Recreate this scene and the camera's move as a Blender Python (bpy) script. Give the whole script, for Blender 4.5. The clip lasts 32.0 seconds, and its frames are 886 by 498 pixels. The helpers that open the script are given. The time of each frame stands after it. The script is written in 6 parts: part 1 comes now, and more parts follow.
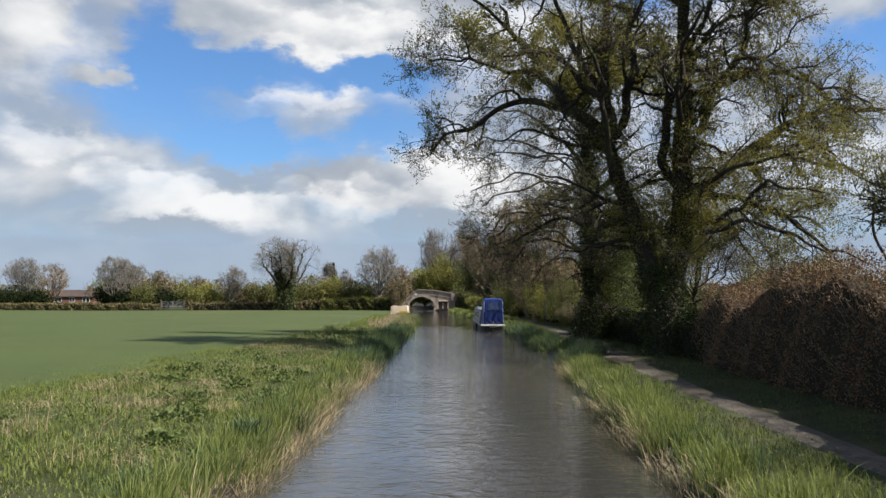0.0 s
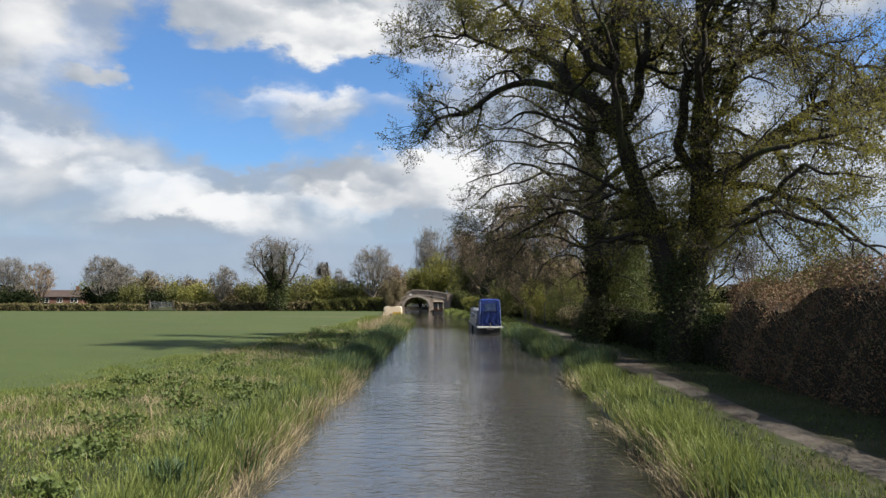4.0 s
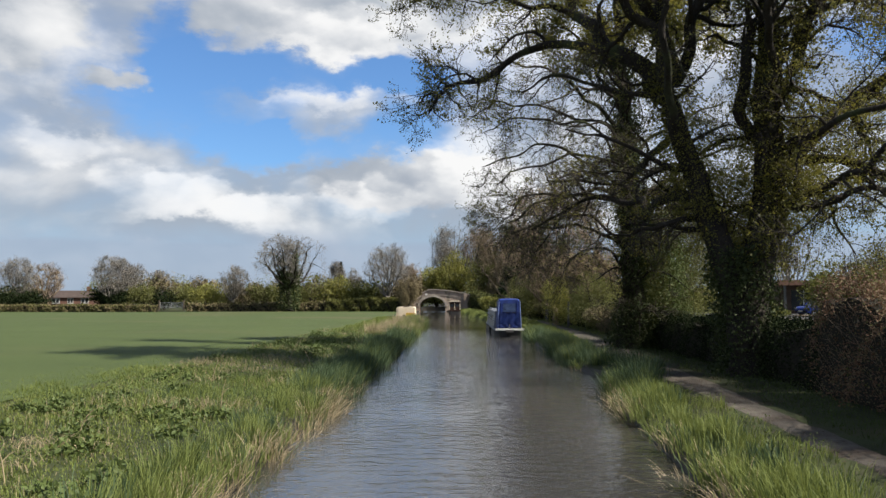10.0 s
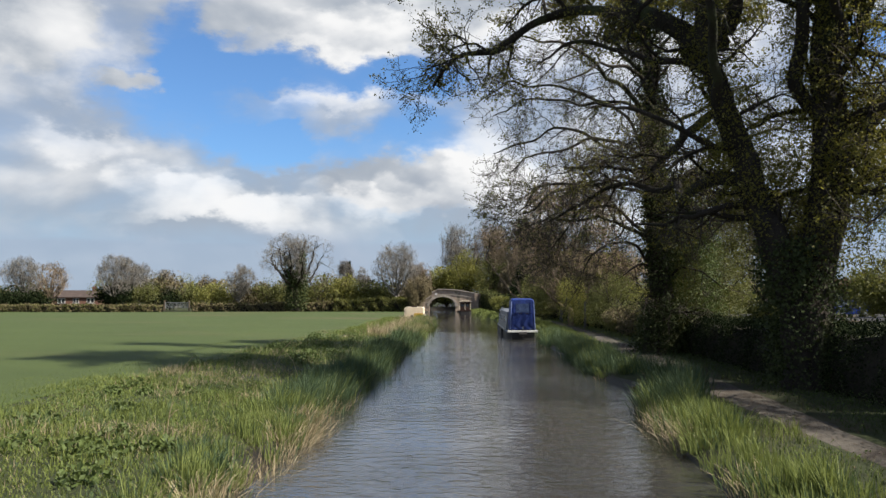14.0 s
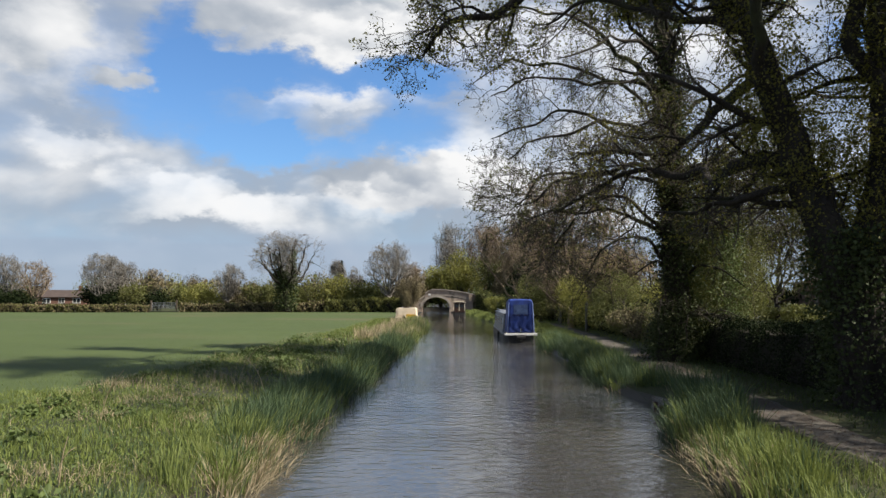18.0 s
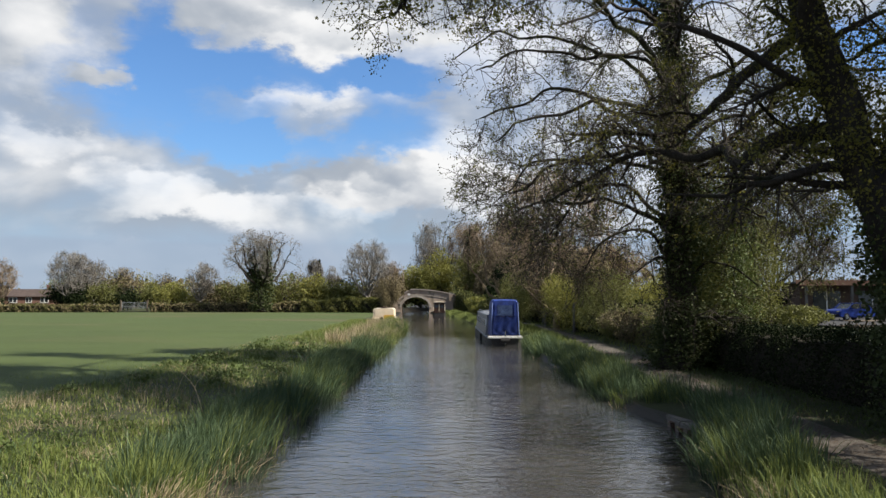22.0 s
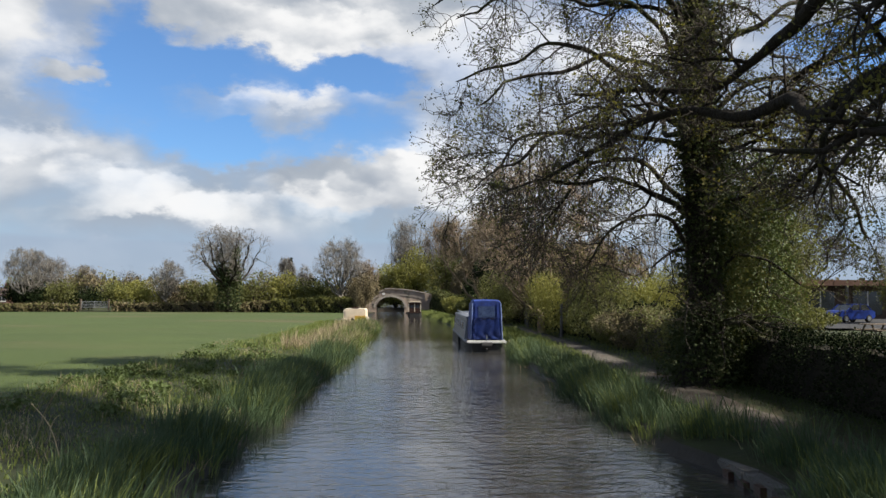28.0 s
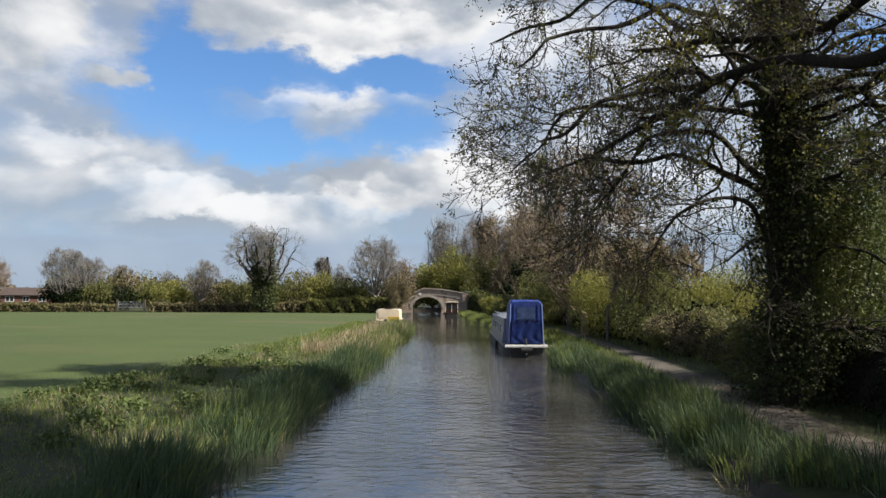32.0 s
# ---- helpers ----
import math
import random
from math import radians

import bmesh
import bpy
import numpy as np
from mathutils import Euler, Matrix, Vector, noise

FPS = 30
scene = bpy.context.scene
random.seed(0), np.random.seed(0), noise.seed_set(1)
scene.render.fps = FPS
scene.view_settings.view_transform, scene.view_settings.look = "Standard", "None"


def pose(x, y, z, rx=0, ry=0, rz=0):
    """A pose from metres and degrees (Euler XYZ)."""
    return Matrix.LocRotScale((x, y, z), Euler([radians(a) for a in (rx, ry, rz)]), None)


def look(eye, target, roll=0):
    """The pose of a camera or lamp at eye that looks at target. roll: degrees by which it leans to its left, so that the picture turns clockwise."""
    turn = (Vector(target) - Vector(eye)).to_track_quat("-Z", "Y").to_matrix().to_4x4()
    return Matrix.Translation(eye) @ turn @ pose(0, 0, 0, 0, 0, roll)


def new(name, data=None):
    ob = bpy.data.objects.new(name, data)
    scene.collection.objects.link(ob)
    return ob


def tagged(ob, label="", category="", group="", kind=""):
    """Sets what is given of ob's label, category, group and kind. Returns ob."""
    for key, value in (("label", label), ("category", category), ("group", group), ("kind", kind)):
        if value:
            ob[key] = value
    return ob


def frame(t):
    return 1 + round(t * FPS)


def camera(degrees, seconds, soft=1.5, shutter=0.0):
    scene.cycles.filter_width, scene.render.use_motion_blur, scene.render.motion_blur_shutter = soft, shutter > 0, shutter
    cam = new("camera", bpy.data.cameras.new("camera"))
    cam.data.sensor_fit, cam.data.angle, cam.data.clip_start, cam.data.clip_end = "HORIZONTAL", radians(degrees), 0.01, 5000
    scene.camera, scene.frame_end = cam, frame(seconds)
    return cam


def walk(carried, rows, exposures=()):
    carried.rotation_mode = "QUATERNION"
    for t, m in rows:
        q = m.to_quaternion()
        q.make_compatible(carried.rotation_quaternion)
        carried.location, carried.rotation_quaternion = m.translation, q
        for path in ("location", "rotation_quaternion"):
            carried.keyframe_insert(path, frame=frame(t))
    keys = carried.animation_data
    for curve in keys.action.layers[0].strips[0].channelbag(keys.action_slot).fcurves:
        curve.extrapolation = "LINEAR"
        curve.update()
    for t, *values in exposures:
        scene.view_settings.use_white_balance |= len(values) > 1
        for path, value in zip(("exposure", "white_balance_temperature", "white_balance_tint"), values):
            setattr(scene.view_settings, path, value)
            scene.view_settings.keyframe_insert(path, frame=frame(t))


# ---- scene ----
cam = camera(58.9, 32.0)
METRES, EYE, TILT, LEAN, TURN = 25.7, 2.7, 3.5, 0.0, 0.0
ROWS = [
    (0.0, 0.0, 0.0, 0.0, 0.0, 0.0, -0.0),
    (0.5, 0.0007, 0.0157, -0.0009, -0.06, 0.0, 0.05),
    (1.0, 0.0013, 0.0316, -0.0019, -0.13, 0.02, 0.09),
    (1.5, 0.0018, 0.0475, -0.0028, -0.2, 0.01, 0.15),
    (2.0, 0.0026, 0.0633, -0.004, -0.24, 0.02, 0.2),
    (2.5, 0.003, 0.0789, -0.0047, -0.29, 0.02, 0.13),
    (3.0, 0.0032, 0.0947, -0.0058, -0.31, 0.03, -0.03),
    (3.5, 0.0038, 0.1105, -0.0068, -0.32, 0.03, -0.06),
    (5.5, 0.0072, 0.1732, -0.0103, -0.2, 0.04, 0.08),
    (6.0, 0.0077, 0.1891, -0.0116, -0.15, 0.04, 0.03),
    (6.5, 0.0085, 0.2049, -0.0125, -0.09, 0.03, 0.01),
    (7.0, 0.0092, 0.2205, -0.0134, -0.02, 0.05, 0.06),
    (7.5, 0.0101, 0.2362, -0.0146, 0.09, 0.06, 0.08),
    (8.0, 0.0109, 0.2519, -0.0154, 0.23, 0.04, 0.11),
    (8.5, 0.012, 0.2677, -0.0165, 0.4, 0.03, 0.19),
    (9.0, 0.0129, 0.2832, -0.0173, 0.59, 0.02, 0.21),
    (9.5, 0.0137, 0.2991, -0.0185, 0.8, 0.02, 0.2),
    (10.0, 0.0146, 0.3149, -0.0197, 1.01, 0.02, 0.18),
    (10.5, 0.0153, 0.3306, -0.0203, 1.21, 0.01, 0.2),
    (11.0, 0.016, 0.3466, -0.0215, 1.38, 0.02, 0.24),
    (11.5, 0.0166, 0.3623, -0.0226, 1.53, 0.02, 0.24),
    (12.0, 0.0169, 0.378, -0.0234, 1.63, 0.01, 0.23),
    (12.5, 0.0172, 0.3942, -0.0245, 1.71, 0.01, 0.27),
    (13.0, 0.0174, 0.4098, -0.0256, 1.75, 0.01, 0.23),
    (13.5, 0.0176, 0.4253, -0.0263, 1.79, 0.0, 0.2),
    (14.0, 0.0177, 0.4416, -0.0277, 1.8, 0.01, 0.23),
    (14.5, 0.018, 0.4572, -0.0287, 1.81, 0.02, 0.28),
    (16.5, 0.0173, 0.5185, -0.032, 1.69, 0.01, 0.04),
    (17.0, 0.0172, 0.5344, -0.0331, 1.58, 0.02, 0.13),
    (17.5, 0.0173, 0.5498, -0.0341, 1.49, 0.03, 0.13),
    (18.0, 0.017, 0.5655, -0.0352, 1.38, 0.04, 0.11),
    (18.5, 0.017, 0.5812, -0.0359, 1.27, 0.01, 0.05),
    (19.0, 0.0171, 0.5965, -0.0371, 1.13, 0.03, 0.05),
    (19.5, 0.0169, 0.6121, -0.0379, 0.96, 0.02, 0.03),
    (20.0, 0.0168, 0.6276, -0.0388, 0.78, 0.03, -0.01),
    (20.5, 0.0168, 0.6432, -0.04, 0.58, 0.05, -0.07),
    (21.0, 0.0168, 0.6589, -0.0409, 0.38, 0.03, -0.07),
    (21.5, 0.0167, 0.6746, -0.0417, 0.15, 0.03, -0.07),
    (22.0, 0.0166, 0.6901, -0.0427, -0.07, 0.04, -0.07),
    (22.5, 0.0166, 0.7058, -0.0439, -0.31, 0.06, -0.11),
    (23.0, 0.0166, 0.7212, -0.0446, -0.54, 0.05, -0.13),
    (23.5, 0.0167, 0.7367, -0.0459, -0.76, 0.08, -0.15),
    (24.0, 0.0169, 0.7524, -0.0465, -1.0, 0.07, -0.17),
    (24.5, 0.017, 0.7677, -0.0478, -1.24, 0.09, -0.21),
    (25.0, 0.0172, 0.7834, -0.0486, -1.5, 0.09, -0.2),
    (25.5, 0.0176, 0.7989, -0.0497, -1.7, 0.09, -0.24),
    (27.5, 0.02, 0.8575, -0.053, -1.87, 0.04, -0.45),
    (28.0, 0.0211, 0.8733, -0.0539, -1.77, 0.03, -0.32),
    (28.5, 0.0222, 0.889, -0.0549, -1.6, 0.04, -0.31),
    (29.0, 0.0235, 0.9048, -0.0559, -1.34, 0.03, -0.29),
    (29.5, 0.025, 0.9202, -0.0568, -0.99, 0.03, -0.22),
    (30.0, 0.0262, 0.9356, -0.0576, -0.61, 0.02, -0.12),
    (30.5, 0.0277, 0.9513, -0.0588, -0.17, 0.01, -0.11),
    (31.0, 0.0289, 0.9666, -0.0594, 0.23, 0.03, -0.12),
    (31.5, 0.0302, 0.9818, -0.0605, 0.59, 0.04, -0.16),
    (32.0, 0.0313, 0.9971, -0.0615, 1.06, 0.03, -0.15),
]
walk(cam, [(t, pose(0, 0, EYE, TILT, LEAN, TURN) @ pose(METRES * x, METRES * y, METRES * z, 90 + pitch, roll, yaw)) for t, x, y, z, yaw, pitch, roll in ROWS])

# ---------------------------------------------------------------- world, sun, exposure
WATER_L = [(-40, -2.6), (10, -2.65), (30, -2.5), (70, -2.5), (84, -2.7), (92, -3.1), (102, -3.9), (118, -5.2), (150, -6.5), (172, -6.5)]
WATER_R = [(-40, 3.0), (11, 3.3), (16, 3.5), (28, 4.25), (30.5, 4.6), (31.5, 4.95), (31.9, 5.28), (34.9, 5.28), (35.9, 4.8), (58, 4.65), (60, 5.2), (82, 5.0), (92, 3.8), (115, 2.4), (135, 1.3), (147, 0.9), (154, -1.7), (172, -1.7)]
PATH_C = [(-40, 5.4), (10, 6.0), (20, 6.2), (30, 6.7), (40, 7.1), (60, 8.1), (80, 8.2), (110, 6.2), (135, 3.9), (150, 3.0), (172, 3.0)]


def curve_at(table, y):
    return float(np.interp(y, [a for a, _ in table], [b for _, b in table]))


SUN_EL, SUN_AZ = 46.0, 106.0      # azimuth from +y towards +x


class Nodes:
    """Small helper to write node trees as expressions."""

    def __init__(self, tree):
        self.tree = tree

    def node(self, kind, **props):
        n = self.tree.nodes.new(kind)
        for k, v in props.items():
            setattr(n, k, v)
        return n

    def put(self, sock, value):
        if isinstance(value, bpy.types.NodeSocket):
            self.tree.links.new(value, sock)
        elif value is not None:
            sock.default_value = value

    def math(self, op, a, b=None, c=None, clamp=False):
        n = self.node("ShaderNodeMath", operation=op, use_clamp=clamp)
        for i, v in enumerate((a, b, c)):
            self.put(n.inputs[i], v)
        return n.outputs[0]

    def noise(self, vec, scale, detail=4.0, rough=0.55, distortion=0.0):
        n = self.node("ShaderNodeTexNoise")
        self.put(n.inputs["Vector"], vec)
        n.inputs["Scale"].default_value = scale
        n.inputs["Detail"].default_value = detail
        n.inputs["Roughness"].default_value = rough
        n.inputs["Distortion"].default_value = distortion
        return n.outputs["Fac"]

    def mix(self, fac, a, b, mode="MIX"):
        n = self.node("ShaderNodeMix", data_type="RGBA", blend_type=mode)
        self.put(n.inputs[0], fac)
        self.put(n.inputs[6], a)
        self.put(n.inputs[7], b)
        return n.outputs[2]

    def step(self, value, lo, hi, smooth=True):
        n = self.node("ShaderNodeMapRange", interpolation_type="SMOOTHSTEP" if smooth else "LINEAR")
        self.put(n.inputs[0], value)
        n.inputs[1].default_value, n.inputs[2].default_value = lo, hi
        return n.outputs[0]


def rgb(r, g, b):
    return (r, g, b, 1.0)


world = bpy.data.worlds.new("sky")
scene.world = world
world.use_nodes = True
wt = world.node_tree
wt.nodes.clear()
W = Nodes(wt)
direction = W.node("ShaderNodeTexCoord").outputs["Generated"]
sep = W.node("ShaderNodeSeparateXYZ")
W.put(sep.inputs[0], direction)
dx, dy, dz = sep.outputs
azim = W.math("ARCTAN2", dx, dy)
elev = W.math("ARCSINE", dz)
plane = W.node("ShaderNodeCombineXYZ")
W.put(plane.inputs[0], azim)
W.put(plane.inputs[1], W.math("MULTIPLY", elev, 1.75))
W.put(plane.inputs[2], W.math("MULTIPLY", dz, 0.3))
warp_a = W.math("MULTIPLY", W.math("SUBTRACT", W.noise(plane.outputs[0], 9.0, 6.0, 0.6), 0.5), 0.15)
warp_b = W.math("MULTIPLY", W.math("SUBTRACT", W.noise(plane.outputs[0], 11.0, 6.0, 0.6), 0.5), 0.09)
azim_w = W.math("ADD", azim, warp_a)
elev_w = W.math("ADD", elev, warp_b)


def puff(az, el, ra, re, shift=0.0):
    """A soft ellipse in azimuth and elevation (degrees): 1 in the middle, 0 outside."""
    a = W.math("DIVIDE", W.math("SUBTRACT", azim_w, radians(az)), radians(ra))
    e = W.math("DIVIDE", W.math("SUBTRACT", elev_w, radians(el + shift)), radians(re))
    r2 = W.math("ADD", W.math("MULTIPLY", a, a), W.math("MULTIPLY", e, e))
    return W.step(r2, 1.0, 0.0)


# broken cumulus: a broad bank everywhere, thinner where the blue shows
CLEAR = [(-18.0, 14.0, 9.0, 4.0), (-8.0, 12.4, 10.0, 4.0), (-19.6, 17.6, 4.0, 4.0), (-11.0, 16.0, 9.0, 1.8), (-4.0, 15.8, 5.0, 1.6), (-15.0, 10.6, 5.0, 2.0), (30.0, 16.0, 5.0, 2.6), (16.0, 22.0, 9.0, 4.0), (70, 30, 25, 14), (150, 40, 40, 15), (-110, 35, 35, 14)]
MASS = [(-11.2, 13.6, 7.6, 2.6), (-18.4, 18.9, 2.4, 1.2), (-23.2, 14.6, 2.6, 1.0), (-3.0, 8.5, 9.0, 2.4), (-30.0, 18.0, 5.0, 4.0), (-4.0, 20.5, 9.0, 3.0), (-9.0, 19.8, 8.0, 3.2), (-15.0, 21.0, 9.0, 2.6)]
BRIGHT = [(-20.5, 7.4, 5.0, 2.2), (-15.0, 5.8, 5.0, 1.7), (-6.0, 7.0, 5.0, 1.8), (2.0, 8.6, 5.0, 3.6), (3.0, 18.0, 6.0, 4.0), (-10.0, 14.4, 5.0, 1.3), (27.0, 8.5, 7.0, 3.0), (-28.0, 17.0, 5.0, 4.0), (-27.0, 10.5, 4.0, 2.0), (0.0, 11.0, 4.0, 2.6), (-9.0, 18.6, 6.0, 2.0), (-4.5, 18.0, 7.0, 3.4), (13.0, 8.0, 14.0, 6.0), (12.0, 18.0, 14.0, 6.0), (60.0, 14.0, 30.0, 8.0), (120.0, 30.0, 40.0, 18.0)]
DULL = [(-19.0, 4.6, 8.0, 1.1), (-12.0, 8.2, 6.0, 1.1), (-8.0, 18.8, 8.0, 1.2), (-25.0, 12.2, 6.0, 1.2), (-4.0, 12.0, 4.0, 1.2), (-17.0, 5.0, 6.0, 0.8), (-1.0, 5.0, 6.0, 1.4)]


def billow(vec, scale, detail):
    """Rounded heaps, 1 on their crowns."""
    n = W.node("ShaderNodeTexVoronoi", feature="SMOOTH_F1", normalize=True)
    W.put(n.inputs["Vector"], vec)
    n.inputs["Scale"].default_value, n.inputs["Detail"].default_value, n.inputs["Roughness"].default_value = scale, detail, 0.55
    n.inputs["Smoothness"].default_value = 0.7
    return W.math("SUBTRACT", 1.0, W.math("MULTIPLY", n.outputs["Distance"], 1.25))


def heaps(vec):
    return W.math("ADD", W.math("MULTIPLY", W.noise(vec, 6.0, 6.0, 0.50, 0.3), 0.75), W.math("MULTIPLY", billow(vec, 9.0, 2.5), 0.60))


def moved(vec, da, de):
    n = W.node("ShaderNodeVectorMath", operation="ADD")
    W.put(n.inputs[0], vec)
    n.inputs[1].default_value = (da, de, 0.0)
    return n.outputs[0]


big = W.noise(plane.outputs[0], 4.2, 8.0, 0.56, 0.2)
here = heaps(plane.outputs[0])
fine = W.math("SUBTRACT", here, 0.34)
relief = W.math("SUBTRACT", here, heaps(moved(plane.outputs[0], 0.012, 0.028)))
cover = W.math("ADD", W.math("MULTIPLY", big, 0.75), W.math("MULTIPLY", fine, 0.40))
cover = W.math("ADD", cover, 0.20)
for a, e, ra, re in CLEAR:
    cover = W.math("SUBTRACT", cover, W.math("MULTIPLY", puff(a, e, ra, re), 0.60))
for a, e, ra, re in MASS:
    cover = W.math("ADD", cover, W.math("MULTIPLY", puff(a, e, ra, re), 0.58))
cover = W.math("SUBTRACT", cover, W.math("MULTIPLY", W.step(elev, radians(24), radians(46)), 0.18))
cloud = W.step(cover, 0.08, 0.96)
white = W.math("ADD", W.math("ADD", W.math("MULTIPLY", fine, 0.60), W.math("MULTIPLY", big, 0.45)), W.math("MULTIPLY", relief, 0.9))
for a, e, ra, re in BRIGHT:
    white = W.math("ADD", white, W.math("MULTIPLY", puff(a, e, ra, re), 0.26))
for a, e, ra, re in DULL:
    white = W.math("SUBTRACT", white, W.math("MULTIPLY", puff(a, e, ra, re), 0.20))
azim_s = W.math("ADD", azim, W.math("MULTIPLY", warp_a, 0.35))
elev_s = W.math("ADD", elev, W.math("MULTIPLY", warp_b, 0.45))
for a, e, ra, re in [(-22.9, 8.1, 2.6, 1.5), (-20.6, 7.8, 2.0, 1.2), (-17.9, 7.3, 2.2, 1.2), (-15.4, 6.3, 2.4, 1.1), (-13.2, 6.6, 2.2, 1.0), (-10.8, 7.8, 2.0, 1.2), (-7.9, 7.5, 2.4, 1.3), (-5.3, 8.0, 2.0, 1.3), (-2.6, 10.0, 2.2, 2.0), (0.2, 10.0, 2.6, 2.4), (-10.0, 14.2, 2.6, 1.0), (-12.6, 13.6, 2.0, 0.9), (-3.6, 18.6, 3.0, 1.8), (-7.6, 19.4, 3.0, 1.6)]:
    da = W.math("DIVIDE", W.math("SUBTRACT", azim_s, radians(a)), radians(ra))
    de = W.math("DIVIDE", W.math("SUBTRACT", elev_s, radians(e)), radians(re))
    lump = W.step(W.math("ADD", W.math("MULTIPLY", da, da), W.math("MULTIPLY", de, de)), 1.0, 0.45)
    white = W.math("ADD", white, W.math("MULTIPLY", lump, W.math("ADD", 0.10, W.math("MULTIPLY", de, 0.13))))
white = W.step(white, 0.32, 1.0)
sky_tex = W.node("ShaderNodeTexSky", sky_type="NISHITA", sun_disc=False)
sky_tex.sun_elevation, sky_tex.sun_rotation = radians(SUN_EL), radians(SUN_AZ)
sky_tex.air_density, sky_tex.dust_density, sky_tex.ozone_density = 1.0, 0.6, 2.0
blue = W.mix(1.0, sky_tex.outputs[0], rgb(0.080, 0.112, 0.146), "MULTIPLY")
grey_white = W.mix(white, rgb(0.345, 0.39, 0.455), rgb(0.84, 0.84, 0.84))
low = W.step(elev, radians(5.6), radians(3.6))
low_cloud = W.mix(W.math("MULTIPLY", low, 0.85), grey_white, rgb(0.33, 0.41, 0.53))
final = W.mix(W.math("MAXIMUM", cloud, W.math("MULTIPLY", low, 0.95)), blue, low_cloud)
ground_side = W.step(dz, -0.02, 0.0)
final = W.mix(ground_side, rgb(0.10, 0.11, 0.07), final)
bg = W.node("ShaderNodeBackground")
W.put(bg.inputs[0], final)
bg.inputs[1].default_value = 0.565
W.put(W.node("ShaderNodeOutputWorld").inputs[0], bg.outputs[0])

sun = new("sun", bpy.data.lights.new("sun", "SUN"))
sun.data.energy, sun.data.angle, sun.data.color = 5.0, radians(0.6), (1.0, 0.93, 0.82)
_az, _el = radians(SUN_AZ), radians(SUN_EL)
sun.matrix_world = look((60 * math.sin(_az) * math.cos(_el), 60 * math.cos(_az) * math.cos(_el), 60 * math.sin(_el)), (0, 0, 0))
scene.view_settings.exposure = 1.0

# ---------------------------------------------------------------- materials


def mat(name, dark, light, rough=0.85, scale=3.0, bump=0.3, bscale=30.0, island=0.0, through_light=0.0, metal=0.0, spec=0.3, third=None, third_scale=0.4, random_object=0.0, stretch=None, relief=0.02):
    """Procedural surface: two tones by noise at two scales, an optional third patchy tone, fine relief."""
    m = bpy.data.materials.new(name)
    m.use_nodes = True
    t = m.node_tree
    N = Nodes(t)
    bsdf = t.nodes["Principled BSDF"]
    vec = N.node("ShaderNodeTexCoord").outputs["Object"]
    if stretch:
        mp = N.node("ShaderNodeMapping")
        N.put(mp.inputs[0], vec)
        mp.inputs["Scale"].default_value = stretch
        vec = mp.outputs[0]
    f = N.math("ADD", N.math("MULTIPLY", N.noise(vec, scale, 5.0), 0.6), N.math("MULTIPLY", N.noise(vec, scale * 7.3, 4.0), 0.4))
    f = N.step(f, 0.34, 0.66, False)
    if island:
        r = N.node("ShaderNodeNewGeometry").outputs["Random Per Island"]
        f = N.math("ADD", N.math("MULTIPLY", f, 1.0 - island), N.math("MULTIPLY", r, island))
    if random_object:
        r = N.node("ShaderNodeObjectInfo").outputs["Random"]
        f = N.math("ADD", N.math("MULTIPLY", f, 1.0 - random_object), N.math("MULTIPLY", r, random_object))
    col = N.mix(f, rgb(*dark), rgb(*light))
    if third:
        col = N.mix(N.step(N.noise(vec, third_scale, 4.0), 0.52, 0.70), col, rgb(*third))
    N.put(bsdf.inputs["Base Color"], col)
    bsdf.inputs["Roughness"].default_value = rough
    bsdf.inputs["Metallic"].default_value = metal
    bsdf.inputs["Specular IOR Level"].default_value = spec
    if bump:
        b = N.node("ShaderNodeBump")
        b.inputs["Strength"].default_value = bump
        b.inputs["Distance"].default_value = relief
        N.put(b.inputs["Height"], N.noise(vec, bscale, 5.0, 0.6))
        N.put(bsdf.inputs["Normal"], b.outputs[0])
    if through_light:
        tr = N.node("ShaderNodeBsdfTranslucent")
        N.put(tr.inputs[0], N.mix(0.5, col, rgb(light[0] * 1.3, light[1] * 1.3, light[2])))
        mx = N.node("ShaderNodeMixShader")
        mx.inputs[0].default_value = through_light
        N.put(mx.inputs[1], bsdf.outputs[0])
        N.put(mx.inputs[2], tr.outputs[0])
        N.put(t.nodes["Material Output"].inputs[0], mx.outputs[0])
    return m


M_GROUND = mat("rough_grass_soil", (0.013, 0.016, 0.006), (0.036, 0.046, 0.013), 0.95, 0.7, 0.8, 9.0, third=(0.050, 0.046, 0.022), third_scale=0.5)
M_MUD = mat("wet_bank_mud", (0.0072, 0.00576, 0.0036), (0.02016, 0.01584, 0.01008), 0.6, 2.0, 0.6, 12.0)
M_FIELD = mat("young_cereal_crop", (0.036, 0.054, 0.013), (0.054, 0.075, 0.019), 0.95, 0.22, 0.9, 26.0, third=(0.076, 0.070, 0.030), third_scale=0.07, stretch=(0.6, 1.0, 1.0))
M_PATH = mat("gravel_towpath", (0.045, 0.038, 0.030), (0.120, 0.106, 0.088), 0.95, 3.2, 1.0, 28.0, third=(0.042, 0.031, 0.023), third_scale=0.8)
# darker than the bank grass: hedge shade is put into this colour
M_VERGE_SHADED = mat("shade_darkened_verge_grass", (0.030, 0.046, 0.011), (0.068, 0.094, 0.022), 0.8, 1.4, 0.0, island=0.5, through_light=0.15)
M_LITTER = mat("dead_leaf_litter", (0.030, 0.020, 0.013), (0.085, 0.056, 0.036), 0.9, 1.5, 0.0, island=0.7)
